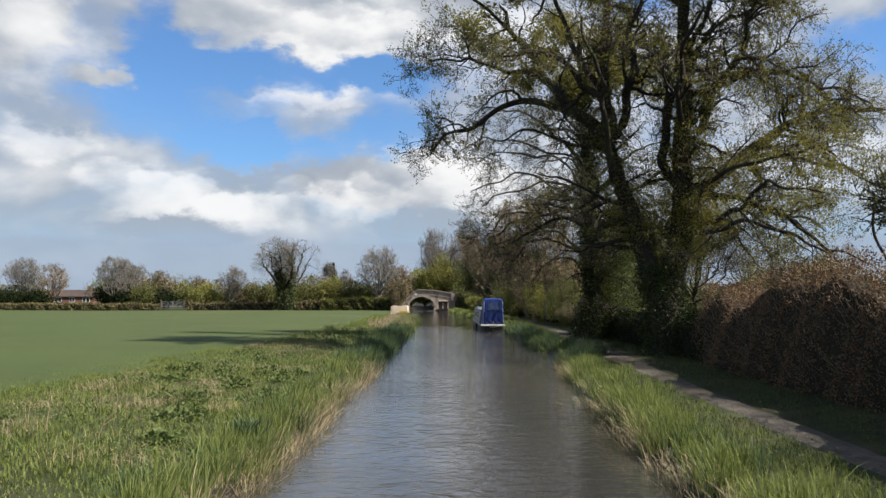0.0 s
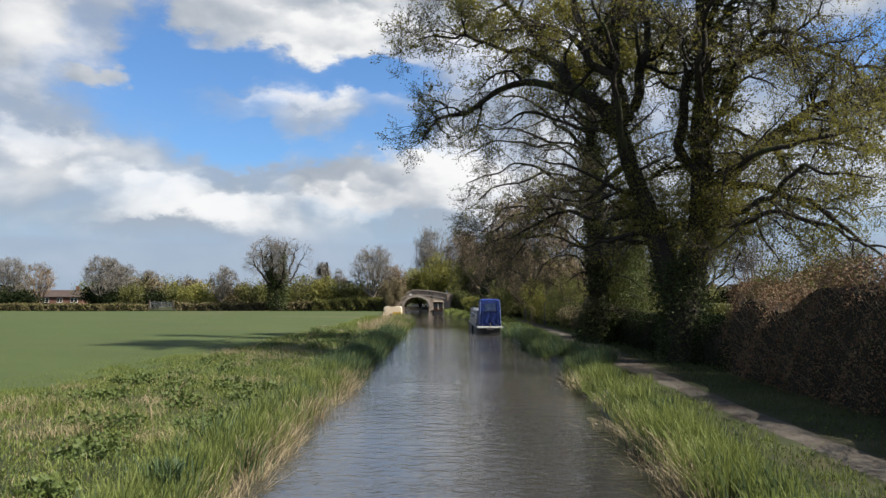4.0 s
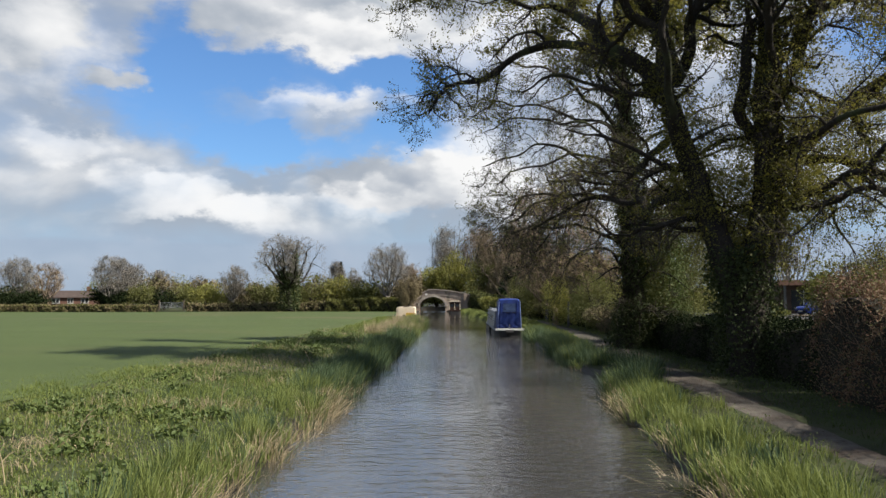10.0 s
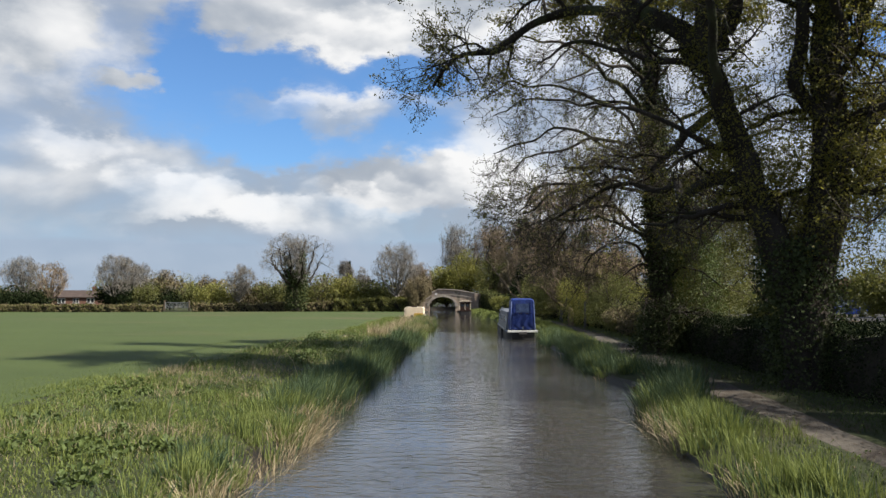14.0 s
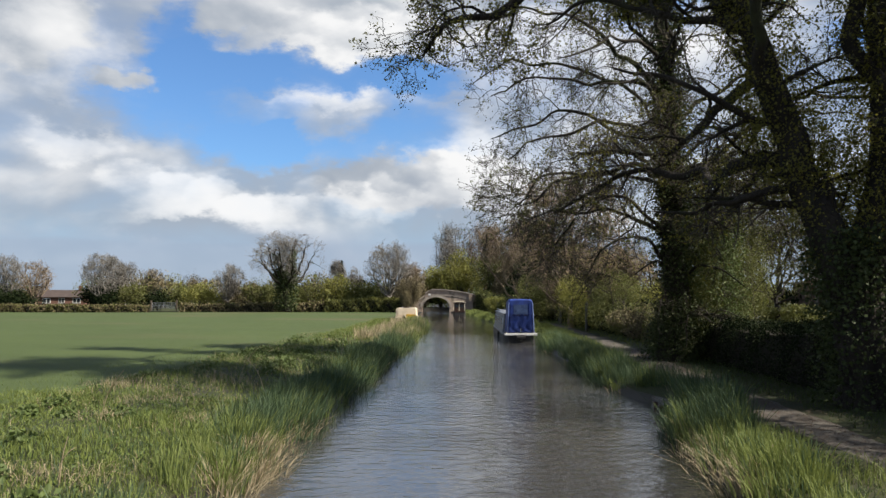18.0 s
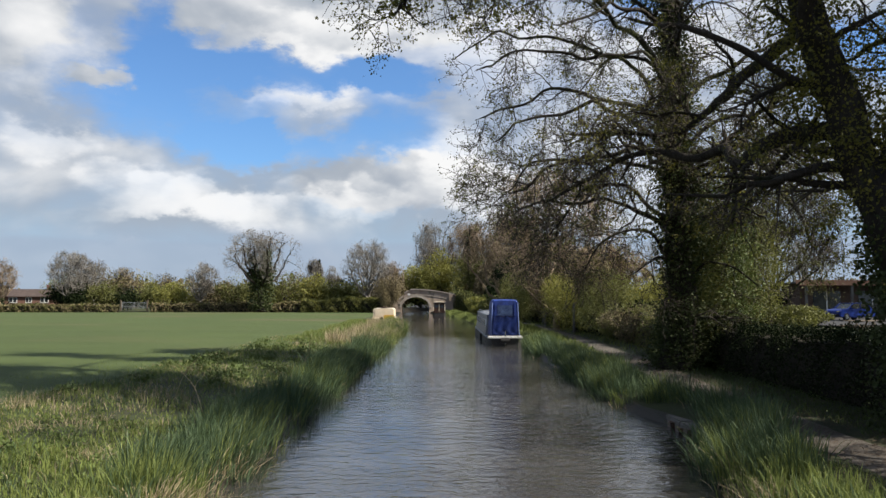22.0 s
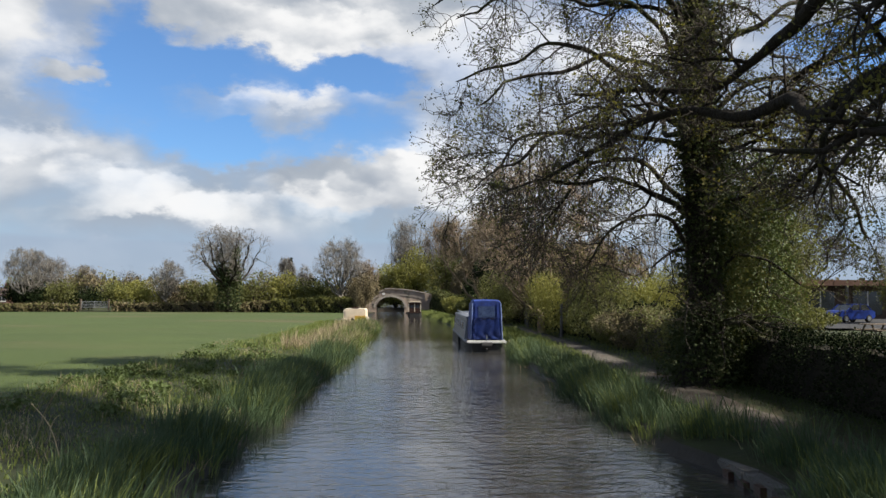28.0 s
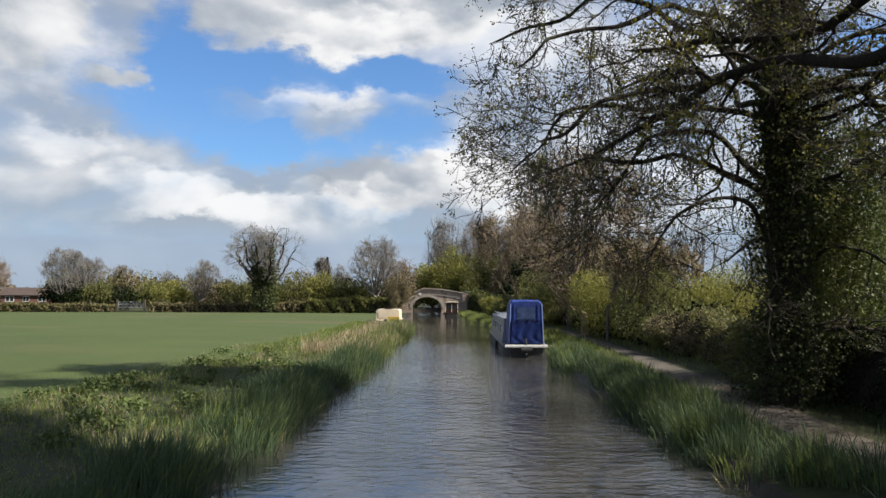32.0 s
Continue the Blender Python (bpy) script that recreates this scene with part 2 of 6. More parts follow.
M_BARK = mat("oak_bark", (0.014, 0.0115, 0.009), (0.044, 0.036, 0.028), 0.95, 2.5, 1.0, 14.0, third=(0.050, 0.058, 0.024), third_scale=0.8, stretch=(1, 1, 0.35), relief=0.10)
M_TWIG = mat("twig_bark", (0.030, 0.025, 0.019), (0.066, 0.054, 0.041), 0.9, 2.0, 0.0, island=0.5)
M_TWIG_PALE = mat("pale_twig_bark", (0.108, 0.0972, 0.0828), (0.2088, 0.1908, 0.1656), 0.9, 1.0, 0.0, island=0.6)
M_TWIG_RED = mat("budding_red_twigs", (0.135, 0.100, 0.068), (0.255, 0.195, 0.135), 0.9, 1.0, 0.0, island=0.6)
M_LEAF_OAK = mat("young_oak_leaves", (0.080, 0.080, 0.017), (0.185, 0.170, 0.038), 0.6, 0.5, 0.0, island=0.7, through_light=0.45)
M_LEAF_DARK = mat("budding_dark_leaves", (0.042, 0.046, 0.016), (0.086, 0.088, 0.028), 0.6, 0.7, 0.0, island=0.7, through_light=0.3)
M_IVY = mat("ivy_leaves", (0.030, 0.042, 0.015), (0.062, 0.078, 0.028), 0.6, 0.8, 0.0, island=0.5, spec=0.15, through_light=0.12)
M_LEAF_LIME = mat("fresh_hawthorn_leaves", (0.150, 0.152, 0.036), (0.245, 0.238, 0.062), 0.6, 0.4, 0.0, island=0.4, through_light=0.4)
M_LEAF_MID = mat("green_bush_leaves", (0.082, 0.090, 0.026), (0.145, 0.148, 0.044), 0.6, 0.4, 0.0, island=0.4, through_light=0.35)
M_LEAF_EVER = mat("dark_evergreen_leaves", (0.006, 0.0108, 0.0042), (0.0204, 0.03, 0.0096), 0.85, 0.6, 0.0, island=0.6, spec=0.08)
M_LEAF_COPPER = mat("brown_beech_hedge_leaves", (0.105, 0.058, 0.034), (0.215, 0.125, 0.076), 0.7, 0.5, 0.0, island=0.5, through_light=0.16)
M_LEAF_BROWN = mat("bare_hedge_twigs_and_leaves", (0.100, 0.080, 0.042), (0.175, 0.142, 0.074), 0.8, 0.4, 0.0, island=0.4)
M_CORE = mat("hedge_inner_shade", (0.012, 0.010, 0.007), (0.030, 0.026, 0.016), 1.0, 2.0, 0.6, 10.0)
M_REED = mat("green_reed_blades", (0.084, 0.114, 0.028), (0.205, 0.235, 0.075), 0.6, 0.6, 0.0, island=0.5, through_light=0.3, spec=0.2)
M_REED_DK = mat("deep_green_iris_and_shaded_reeds", (0.032, 0.058, 0.026), (0.092, 0.130, 0.066), 0.55, 0.6, 0.0, island=0.5, through_light=0.25, spec=0.22)
M_STRAW = mat("dead_straw_stems", (0.19, 0.150, 0.088), (0.42, 0.345, 0.22), 0.7, 0.6, 0.0, island=0.6, through_light=0.2)
M_GRASS = mat("rank_bank_grass", (0.084, 0.112, 0.024), (0.180, 0.210, 0.056), 0.6, 0.5, 0.0, island=0.55, through_light=0.25)
M_WEED = mat("nettle_leaves", (0.055, 0.085, 0.020), (0.105, 0.145, 0.038), 0.65, 0.5, 0.0, island=0.6, through_light=0.2)
M_LEAF_DOCK = mat("dock_leaves", (0.048, 0.070, 0.018), (0.100, 0.132, 0.036), 0.6, 0.6, 0.0, island=0.5, through_light=0.2)
M_BRICK = mat("weathered_bridge_brick", (0.21, 0.155, 0.122), (0.40, 0.32, 0.255), 0.9, 0.9, 0.5, 14.0, third=(0.0936, 0.09, 0.0612), third_scale=0.6)
M_COPING = mat("stone_coping", (0.24, 0.205, 0.175), (0.42, 0.37, 0.315), 0.9, 1.6, 0.4, 20.0)
M_CONCRETE = mat("lichened_concrete", (0.07, 0.066, 0.058), (0.15, 0.143, 0.13), 0.9, 2.5, 0.5, 25.0)
M_REDBRICK = mat("red_house_brick", (0.11, 0.058, 0.042), (0.17, 0.092, 0.068), 0.9, 1.5, 0.2, 12.0)
M_DARKBRICK = mat("brown_garage_brick", (0.054, 0.036, 0.02736), (0.1008, 0.0684, 0.0504), 0.9, 1.5, 0.2, 12.0)
M_TILE = mat("brown_roof_tile", (0.040, 0.029, 0.025), (0.076, 0.056, 0.048), 0.85, 1.2, 0.4, 8.0)
M_SLATE = mat("grey_slate_roof", (0.072, 0.072, 0.0756), (0.1224, 0.1188, 0.1188), 0.7, 1.2, 0.3, 8.0)
M_WOOD = mat("weathered_timber", (0.0792, 0.0612, 0.0432), (0.1728, 0.1368, 0.1008), 0.9, 3.0, 0.5, 20.0, stretch=(1, 1, 0.2))
M_WOOD_DARK = mat("dark_varnished_wood", (0.028, 0.014, 0.009), (0.066, 0.032, 0.019), 0.45, 3.0, 0.2, 20.0)
M_FASCIA = mat("brown_stained_fascia", (0.15, 0.078, 0.048), (0.24, 0.135, 0.088), 0.6, 2.0, 0.2, 14.0)
M_WHITE = mat("white_gloss_paint", (0.561, 0.544, 0.51), (0.697, 0.68, 0.6545), 0.4, 1.6, 0.05, 20.0, spec=0.5)
M_CREAM = mat("cream_boat_paint", (0.561, 0.4675, 0.34), (0.68, 0.5865, 0.4505), 0.45, 1.5, 0.05, 15.0, spec=0.5)
M_YELLOW = mat("yellow_boat_paint", (0.4464, 0.2592, 0.0216), (0.5616, 0.3456, 0.0432), 0.45, 1.5, 0.05, 15.0, spec=0.5)
M_GREYBOAT = mat("grey_blue_boat_paint", (0.108, 0.1188, 0.144), (0.1728, 0.1836, 0.2088), 0.4, 1.2, 0.1, 10.0, spec=0.5)
M_HULL = mat("blacked_steel_hull", (0.012, 0.012, 0.013), (0.04, 0.038, 0.036), 0.55, 1.5, 0.3, 10.0)
M_CANVAS = mat("blue_canvas_hood", (0.006, 0.016, 0.085), (0.016, 0.046, 0.24), 0.6, 1.8, 0.7, 6.0, spec=0.4)
M_PIPING = mat("faded_blue_webbing", (0.10, 0.14, 0.30), (0.20, 0.26, 0.46), 0.7, 3.0, 0.2, 20.0)
M_NAVY = mat("navy_webbing", (0.006, 0.009, 0.03), (0.012, 0.02, 0.07), 0.7, 3.0, 0.3, 20.0)
M_PLASTIC = mat("clear_plastic_window", (0.010, 0.022, 0.07), (0.07, 0.10, 0.19), 0.2, 3.0, 0.5, 6.0, spec=0.6)
M_BLACK = mat("black_rubber", (0.010, 0.010, 0.010), (0.025, 0.024, 0.023), 0.7, 4.0, 0.2, 20.0)
M_GLASS_DK = mat("dark_window_glass", (0.015, 0.018, 0.022), (0.04, 0.045, 0.05), 0.08, 1.0, 0.0, spec=0.8)
M_CARBLUE = mat("metallic_blue_car_paint", (0.00864, 0.0252, 0.1728), (0.0144, 0.0432, 0.2592), 0.28, 1.0, 0.0, metal=0.35, spec=0.6)
M_CHROME = mat("bright_metal", (0.55, 0.55, 0.56), (0.75, 0.75, 0.76), 0.25, 2.0, 0.0, metal=1.0)
M_IRON = mat("galvanised_gate_steel", (0.25, 0.26, 0.27), (0.42, 0.43, 0.44), 0.5, 3.0, 0.1, metal=0.6)
M_TARMAC = mat("car_park_tarmac", (0.020, 0.020, 0.021), (0.042, 0.041, 0.040), 0.95, 2.0, 0.5, 40.0)


def water_material():
    m = bpy.data.materials.new("canal_water")
    m.use_nodes = True
    t = m.node_tree
    N = Nodes(t)
    b = t.nodes["Principled BSDF"]
    vec = N.node("ShaderNodeTexCoord").outputs["Object"]
    N.put(b.inputs["Base Color"], N.mix(N.noise(vec, 0.25, 3.0), rgb(0.025, 0.024, 0.022), rgb(0.038, 0.038, 0.037)))
    b.inputs["Roughness"].default_value = 0.035
    b.inputs["IOR"].default_value = 1.9
    mp = N.node("ShaderNodeMapping")
    N.put(mp.inputs[0], vec)
    mp.inputs["Scale"].default_value = (0.8, 1.35, 1.0)
    ripple = N.math("ADD", N.math("MULTIPLY", N.noise(mp.outputs[0], 3.4, 2.5, 0.5, 0.6), 1.1), N.math("MULTIPLY", N.noise(mp.outputs[0], 1.1, 2.0), 0.7))
    ripple = N.math("ADD", ripple, N.math("MULTIPLY", N.noise(mp.outputs[0], 12.0, 3.0), 0.22))
    calm = N.step(N.noise(vec, 0.16, 3.0), 0.35, 0.65)
    bump = N.node("ShaderNodeBump")
    sep = N.node("ShaderNodeSeparateXYZ")
    N.put(sep.inputs[0], vec)
    reach = N.math("ADD", sep.outputs[1], N.math("MULTIPLY", N.noise(vec, 0.12, 2.0), 16.0))
    lee = N.step(reach, 68.0, 88.0)
    breeze = N.math("ADD", N.math("MULTIPLY", calm, 0.40), 0.42)
    N.put(bump.inputs["Strength"], N.math("MULTIPLY", breeze, N.math("SUBTRACT", 1.0, N.math("MULTIPLY", lee, 0.72))))
    bump.inputs["Distance"].default_value = 0.040
    N.put(bump.inputs["Height"], ripple)
    N.put(b.inputs["Normal"], bump.outputs[0])
    return m


M_WATER = water_material()

# ---------------------------------------------------------------- mesh helpers
RNG = np.random.default_rng(7)


def mesh_np(name, verts, faces, material, smooth=False):
    """A mesh from arrays: verts (N,3); faces: one array (M,3) or (M,4), or a list of such."""
    me = bpy.data.meshes.new(name)
    if not isinstance(faces, (list, tuple)):
        faces = [faces]
    faces = [f for f in faces if len(f)]
    me.vertices.add(len(verts))
    me.vertices.foreach_set("co", np.asarray(verts, np.float32).ravel())
    loops = np.concatenate([f.ravel() for f in faces]).astype(np.int32)
    sizes = np.concatenate([np.full(len(f), f.shape[1]) for f in faces])
    me.loops.add(len(loops))
    me.loops.foreach_set("vertex_index", loops)
    me.polygons.add(len(sizes))
    me.polygons.foreach_set("loop_start", np.concatenate([[0], np.cumsum(sizes)[:-1]]).astype(np.int32))
    me.polygons.foreach_set("use_smooth", np.full(len(sizes), smooth))
    me.materials.append(material)
    me.update(calc_edges=True)
    return me


def put_mesh(name, me, parent=None, label=""):
    ob = new(name, me)
    if parent:
        ob.parent = parent
    if label:
        tagged(ob, label)
    return ob


def part(name, bm, material, parent, label=""):
    """Link a bmesh as one mesh object under a thing or under a part."""
    me = bpy.data.meshes.new(name)
    bm.to_mesh(me)
    bm.free()
    me.materials.append(material)
    return put_mesh(name, me, parent, label)


def thing(name, label, category, group="", kind="", at=(0, 0, 0), turn=0.0):
    ob = new(name)
    ob.matrix_world = pose(*at, 0, 0, turn)
    return tagged(ob, label, category, group, kind)


def box(x0, x1, y0, y1, z0, z1, bevel=0.0, bm=None):
    bm = bm or bmesh.new()
    r = bmesh.ops.create_cube(bm, size=1.0, matrix=Matrix.Translation(((x0 + x1) / 2, (y0 + y1) / 2, (z0 + z1) / 2)) @ Matrix.Diagonal((x1 - x0, y1 - y0, z1 - z0, 1)))
    if bevel:
        es = list({e for v in r["verts"] for e in v.link_edges})
        bmesh.ops.bevel(bm, geom=es, offset=bevel, segments=2, affect="EDGES", clamp_overlap=True)
    return bm


def rod(p, q, r, sides=10, r2=None, bm=None):
    bm = bm or bmesh.new()
    p, q = Vector(p), Vector(q)
    d = q - p
    m = Matrix.Translation((p + q) / 2) @ d.to_track_quat("Z", "Y").to_matrix().to_4x4()
    bmesh.ops.create_cone(bm, cap_ends=True, segments=sides, radius1=r, radius2=r if r2 is None else r2, depth=d.length, matrix=m)
    return bm


def outline(points, axis, a, b, bm=None):
    """Extrude a closed 2D outline along an axis ('x' or 'y') from a to b."""
    bm = bm or bmesh.new()
    place = (lambda u, v, w: (w, u, v)) if axis == "x" else (lambda u, v, w: (u, w, v))
    f = [bm.verts.new(place(u, v, a)) for u, v in points]
    g = [bm.verts.new(place(u, v, b)) for u, v in points]
    n = len(points)
    bm.faces.new(f)
    bm.faces.new(list(reversed(g)))
    for i in range(n):
        j = (i + 1) % n
        bm.faces.new((f[j], f[i], g[i], g[j]))
    bmesh.ops.recalc_face_normals(bm, faces=bm.faces)
    return bm


def unit(v):
    return v / np.maximum(np.linalg.norm(v, axis=-1, keepdims=True), 1e-9)


def tubes(P, R, sides):
    """Tapered tubes along polylines P (N,K,3) with radii R (N,K)."""
    N, K, _ = P.shape
    T = unit(np.gradient(P, axis=1))
    ref = np.where(np.abs(T[..., 2:3]) > 0.85, np.array([1.0, 0, 0]), np.array([0, 0, 1.0]))
    U = unit(np.cross(T, ref))
    V = np.cross(T, U)
    a = np.arange(sides) * 2 * np.pi / sides
    ring = P[:, :, None] + R[:, :, None, None] * (np.cos(a)[:, None] * U[:, :, None] + np.sin(a)[:, None] * V[:, :, None])
    idx = np.arange(N * K * sides).reshape(N, K, sides)
    nxt = np.roll(idx, -1, axis=2)
    F = np.stack([idx[:, :-1], nxt[:, :-1], nxt[:, 1:], idx[:, 1:]], -1).reshape(-1, 4)
    return ring.reshape(-1, 3), F


def spline(points, k):
    """Catmull-Rom through a few points, k samples."""
    p = np.array(points, float)
    p = np.vstack([2 * p[0] - p[1], p, 2 * p[-1] - p[-2]])
    out = []
    n = len(p) - 3
    for s in np.linspace(0, n - 1e-6, k):
        i = int(s)
        u = s - i
        a, b, c, d = p[i:i + 4]
        out.append(0.5 * (2 * b + (c - a) * u + (2 * a - 5 * b + 4 * c - d) * u * u + (3 * b - a - 3 * c + d) * u ** 3))
    return np.array(out)


def grow(P, R, count, length, k, spread, lift, wiggle, rfac, rng, lo=0.25, tip=0.004, droop=0.0, flat=0.0, high=0.0):
    """count children from the polylines P: start on a parent, turn off by spread degrees, wander, taper."""
    N, K, _ = P.shape
    seg = np.linalg.norm(np.diff(P, axis=1), axis=2).sum(1)
    seg = seg * (1 + high * (P[:, K // 2, 2] > 8.5))
    i = rng.choice(N, count, p=seg / seg.sum())
    s = (lo + (1 - lo) * rng.random(count) ** 0.8) * (K - 1.001)
    j = s.astype(int)
    f = (s - j)[:, None]
    start = P[i, j] * (1 - f) + P[i, j + 1] * f
    tan = unit(P[i, j + 1] - P[i, j])
    pr = R[i, j] * (1 - f[:, 0]) + R[i, j + 1] * f[:, 0]
    side = unit(np.cross(tan, rng.normal(size=(count, 3))))
    ang = np.radians(spread * (0.6 + 0.8 * rng.random(count)))[:, None]
    d = tan * np.cos(ang) + side * np.sin(ang)
    d[:, 2] = d[:, 2] * (1 - flat) + lift
    d = unit(d)
    ln = length * (0.5 + rng.random(count)) * (1.15 - 0.55 * s / K)
    step = (ln / (k - 1))[:, None]
    out = np.zeros((count, k, 3))
    out[:, 0] = start
    for q in range(1, k):
        d = d + rng.normal(size=(count, 3)) * wiggle
        d[:, 2] -= droop * q / k
        d = unit(d)
        out[:, q] = out[:, q - 1] + d * step
    r0 = np.maximum(np.minimum(pr * rfac, ln * 0.035), tip * 1.2)
    rr = r0[:, None] * (1 - np.linspace(0, 1, k)[None] * 0.8)
    return out, np.maximum(rr, tip)


def leaves(C, size, rng, aspect=1.5, up=0.3):
    """One small folded leaf (two triangles) at every point of C."""
    n = len(C)
    a = unit(rng.normal(size=(n, 3)))
    b = unit(np.cross(a, rng.normal(size=(n, 3)) + np.array([0, 0, up])))
    c = np.cross(a, b)
    s = (size * (0.6 + 0.8 * rng.random(n)))[:, None]
    v = np.stack([C, C + a * s * aspect * 0.5 + b * s * 0.5, C + a * s * aspect + c * s * 0.18, C + a * s * aspect * 0.5 - b * s * 0.5], 1)
    i = np.arange(n)[:, None] * 4
    return v.reshape(-1, 3), np.concatenate([i + np.array([0, 1, 2]), i + np.array([0, 2, 3])])


def around(P, per, radius, rng, lo=0.3):
    """per points scattered along each polyline of P, off it by radius."""
    N, K, _ = P.shape
    s = (lo + (1 - lo) * rng.random((N, per))) * (K - 1.001)
    j = s.astype(int)
    f = (s - j)[..., None]
    n = np.arange(N)[:, None]
    c = P[n, j] * (1 - f) + P[n, j + 1] * f
    return (c + rng.normal(size=c.shape) * radius).reshape(-1, 3)


def blades(base, height, width, rng, lean=0.35, bias=(0, 0)):
    """Bent grass blades: two quads and a tip each."""
    n = len(base)
    a = rng.random(n) * 2 * np.pi
    h = height * (0.55 + 0.75 * rng.random(n))
    w = width * (0.7 + 0.6 * rng.random(n))
    l = lean * rng.random(n) ** 1.3 * h
    dirx, diry = np.cos(a) * l + bias[0] * h, np.sin(a) * l + bias[1] * h
    b = rng.random(n) * 2 * np.pi
    wx, wy = np.cos(b) * w / 2, np.sin(b) * w / 2
    low = float(np.mean(h)) < 0.22
    rows = []
    for f, ww in ((0, 0.9), (0.55, 0.9)) if low else ((0, 0.9), (0.45, 1.0), (0.8, 0.7)):
        cx, cy, cz = base[:, 0] + dirx * f ** 2, base[:, 1] + diry * f ** 2, base[:, 2] + h * f
        rows += [np.stack([cx - wx * ww, cy - wy * ww, cz], 1), np.stack([cx + wx * ww, cy + wy * ww, cz], 1)]
    rows.append(np.stack([base[:, 0] + dirx, base[:, 1] + diry, base[:, 2] + h * (1 - 0.25 * l / h)], 1))
    v = np.stack(rows, 1)
    if low:
        i = np.arange(n)[:, None] * 5
        return v.reshape(-1, 3), [i + np.array([0, 1, 3, 2]), i + np.array([2, 3, 4])]
    i = np.arange(n)[:, None] * 7
    q = np.concatenate([i + np.array([0, 1, 3, 2]), i + np.array([2, 3, 5, 4])])
    return v.reshape(-1, 3), [q, i + np.array([4, 5, 6])]


# ---------------------------------------------------------------- ground, water, field, path
LEFT_Z, RIGHT_Z = 0.55, 0.45


def field_edge(y):
    return curve_at([(-40, -9.4), (16, -9.3), (30, -8.7), (42, -7.9), (55, -7.0), (66, -6.3), (80, -6.6), (90, -8.5), (150, -9.0)], y)


def ground_z(x, y):
    """Height of the land beside the canal."""
    l, r = curve_at(WATER_L, y), curve_at(WATER_R, y)
    if x < l:
        far = LEFT_Z - 0.48 * min(1.0, max(0.0, (y - 60) / 80.0))
        return float(np.interp(l - x, [0, 0.3, 1.2, 4.0], [-0.1, 0.16, 0.38 + (far - LEFT_Z) * 0.5, far]))
    if x > r:
        return float(np.interp(x - r, [0, 0.25, 1.2, 6, 12, 40], [-0.1, 0.2, 0.38, RIGHT_Z, 0.6, 0.75]))
    return -0.6


def build_ground():
    ys = [-400, -60, -30] + list(np.arange(-10, 172, 2.0)) + [176, 185, 220, 400, 1000, 3500]
    offs_l = [3500, 900, 300, 120, 60, 30, 15, 8, 4, 2.4, 1.2, 0.6, 0.3, 0.0]
    offs_r = [0.0, 0.25, 0.6, 1.2, 2.4, 4, 6, 9, 12, 20, 40, 80, 160, 400, 1200, 3500]
    V, F = [], []
    for y in ys:
        l, r = curve_at(WATER_L, y), curve_at(WATER_R, y)
        closed = y > 173
        row = [(l - o, y, ground_z(l - o - 1e-6, y)) for o in offs_l]
        row += [(l + 0.5, y, -0.7), ((l + r) / 2, y, -0.9), (r - 0.5, y, -0.7)]
        row += [(r + o, y, ground_z(r + o + 1e-6, y)) for o in offs_r]
        if closed:
            row = [(x, yy, 0.55 if abs(x) < 300 else z) for x, yy, z in row]
        V += row
    n = len(offs_l) + 3 + len(offs_r)
    for a in range(len(ys) - 1):
        for b in range(n - 1):
            F.append((a * n + b, a * n + b + 1, (a + 1) * n + b + 1, (a + 1) * n + b))
    me = mesh_np("ground", np.array(V), np.array(F), M_GROUND, True)
    me.materials.append(M_MUD)
    for k, p in enumerate(me.polygons):
        b = k % (n - 1)
        if len(offs_l) - 3 <= b <= len(offs_l) + 3:
            p.material_index = 1
    return tagged(put_mesh("ground", me), "rough grassy ground with muddy canal banks", "ground", kind="structure")


def ribbon(name, left, right, ys, zf, material, label, category, across=4, rag=0.0, crowd=1.0):
    V, F = [], []
    for y in ys:
        a, b = left(y), right(y)
        for k in range(across + 1):
            x = b + (a - b) * (1 - k / across) ** crowd
            if rag and k in (0, across):
                x += rag * noise.noise((x * 0.3, y * 0.9, k))
            V.append((x, y, zf(x, y) - (0.06 if rag and k in (0, across) else 0.0)))
    n = across + 1
    for i in range(len(ys) - 1):
        for k in range(across):
            F.append((i * n + k, i * n + k + 1, (i + 1) * n + k + 1, (i + 1) * n + k))
    me = mesh_np(name, np.array(V), np.array(F), material, True)
    return tagged(put_mesh(name, me), label, category, kind="structure")


def path_half(y):
    return float(np.interp(y, [0, 24, 30, 46, 56, 70], [0.48, 0.5, 0.75, 0.85, 0.6, 0.5]))


build_ground()
ribbon("water", lambda y: curve_at(WATER_L, y) - 0.25, lambda y: curve_at(WATER_R, y) + 0.2, [-60] + list(np.arange(-30, 174, 2.0)), lambda x, y: 0.0, M_WATER, "rippled brown canal water reflecting the cloudy sky", "water", 2)
ribbon("field", lambda y: -420.0, field_edge, list(np.arange(-60, 153, 3.0)), lambda x, y: ground_z(max(x, -40), y) + 0.03 + (0.05 + 0.07 * noise.noise((x * 0.04, y * 0.04, 0))) * min(1, (field_edge(y) - x) / 8), M_FIELD, "flat green field of young cereal crop", "field", 44, 0.5, 3.0)
ribbon("towpath", lambda y: curve_at(PATH_C, y) - path_half(y), lambda y: curve_at(PATH_C, y) + path_half(y), list(np.arange(-30, 170, 0.8)), lambda x, y: ground_z(x, y) + 0.022, M_PATH, "pale worn gravel towpath beside the canal", "path", 4, 0.35)

# ---------------------------------------------------------------- trees


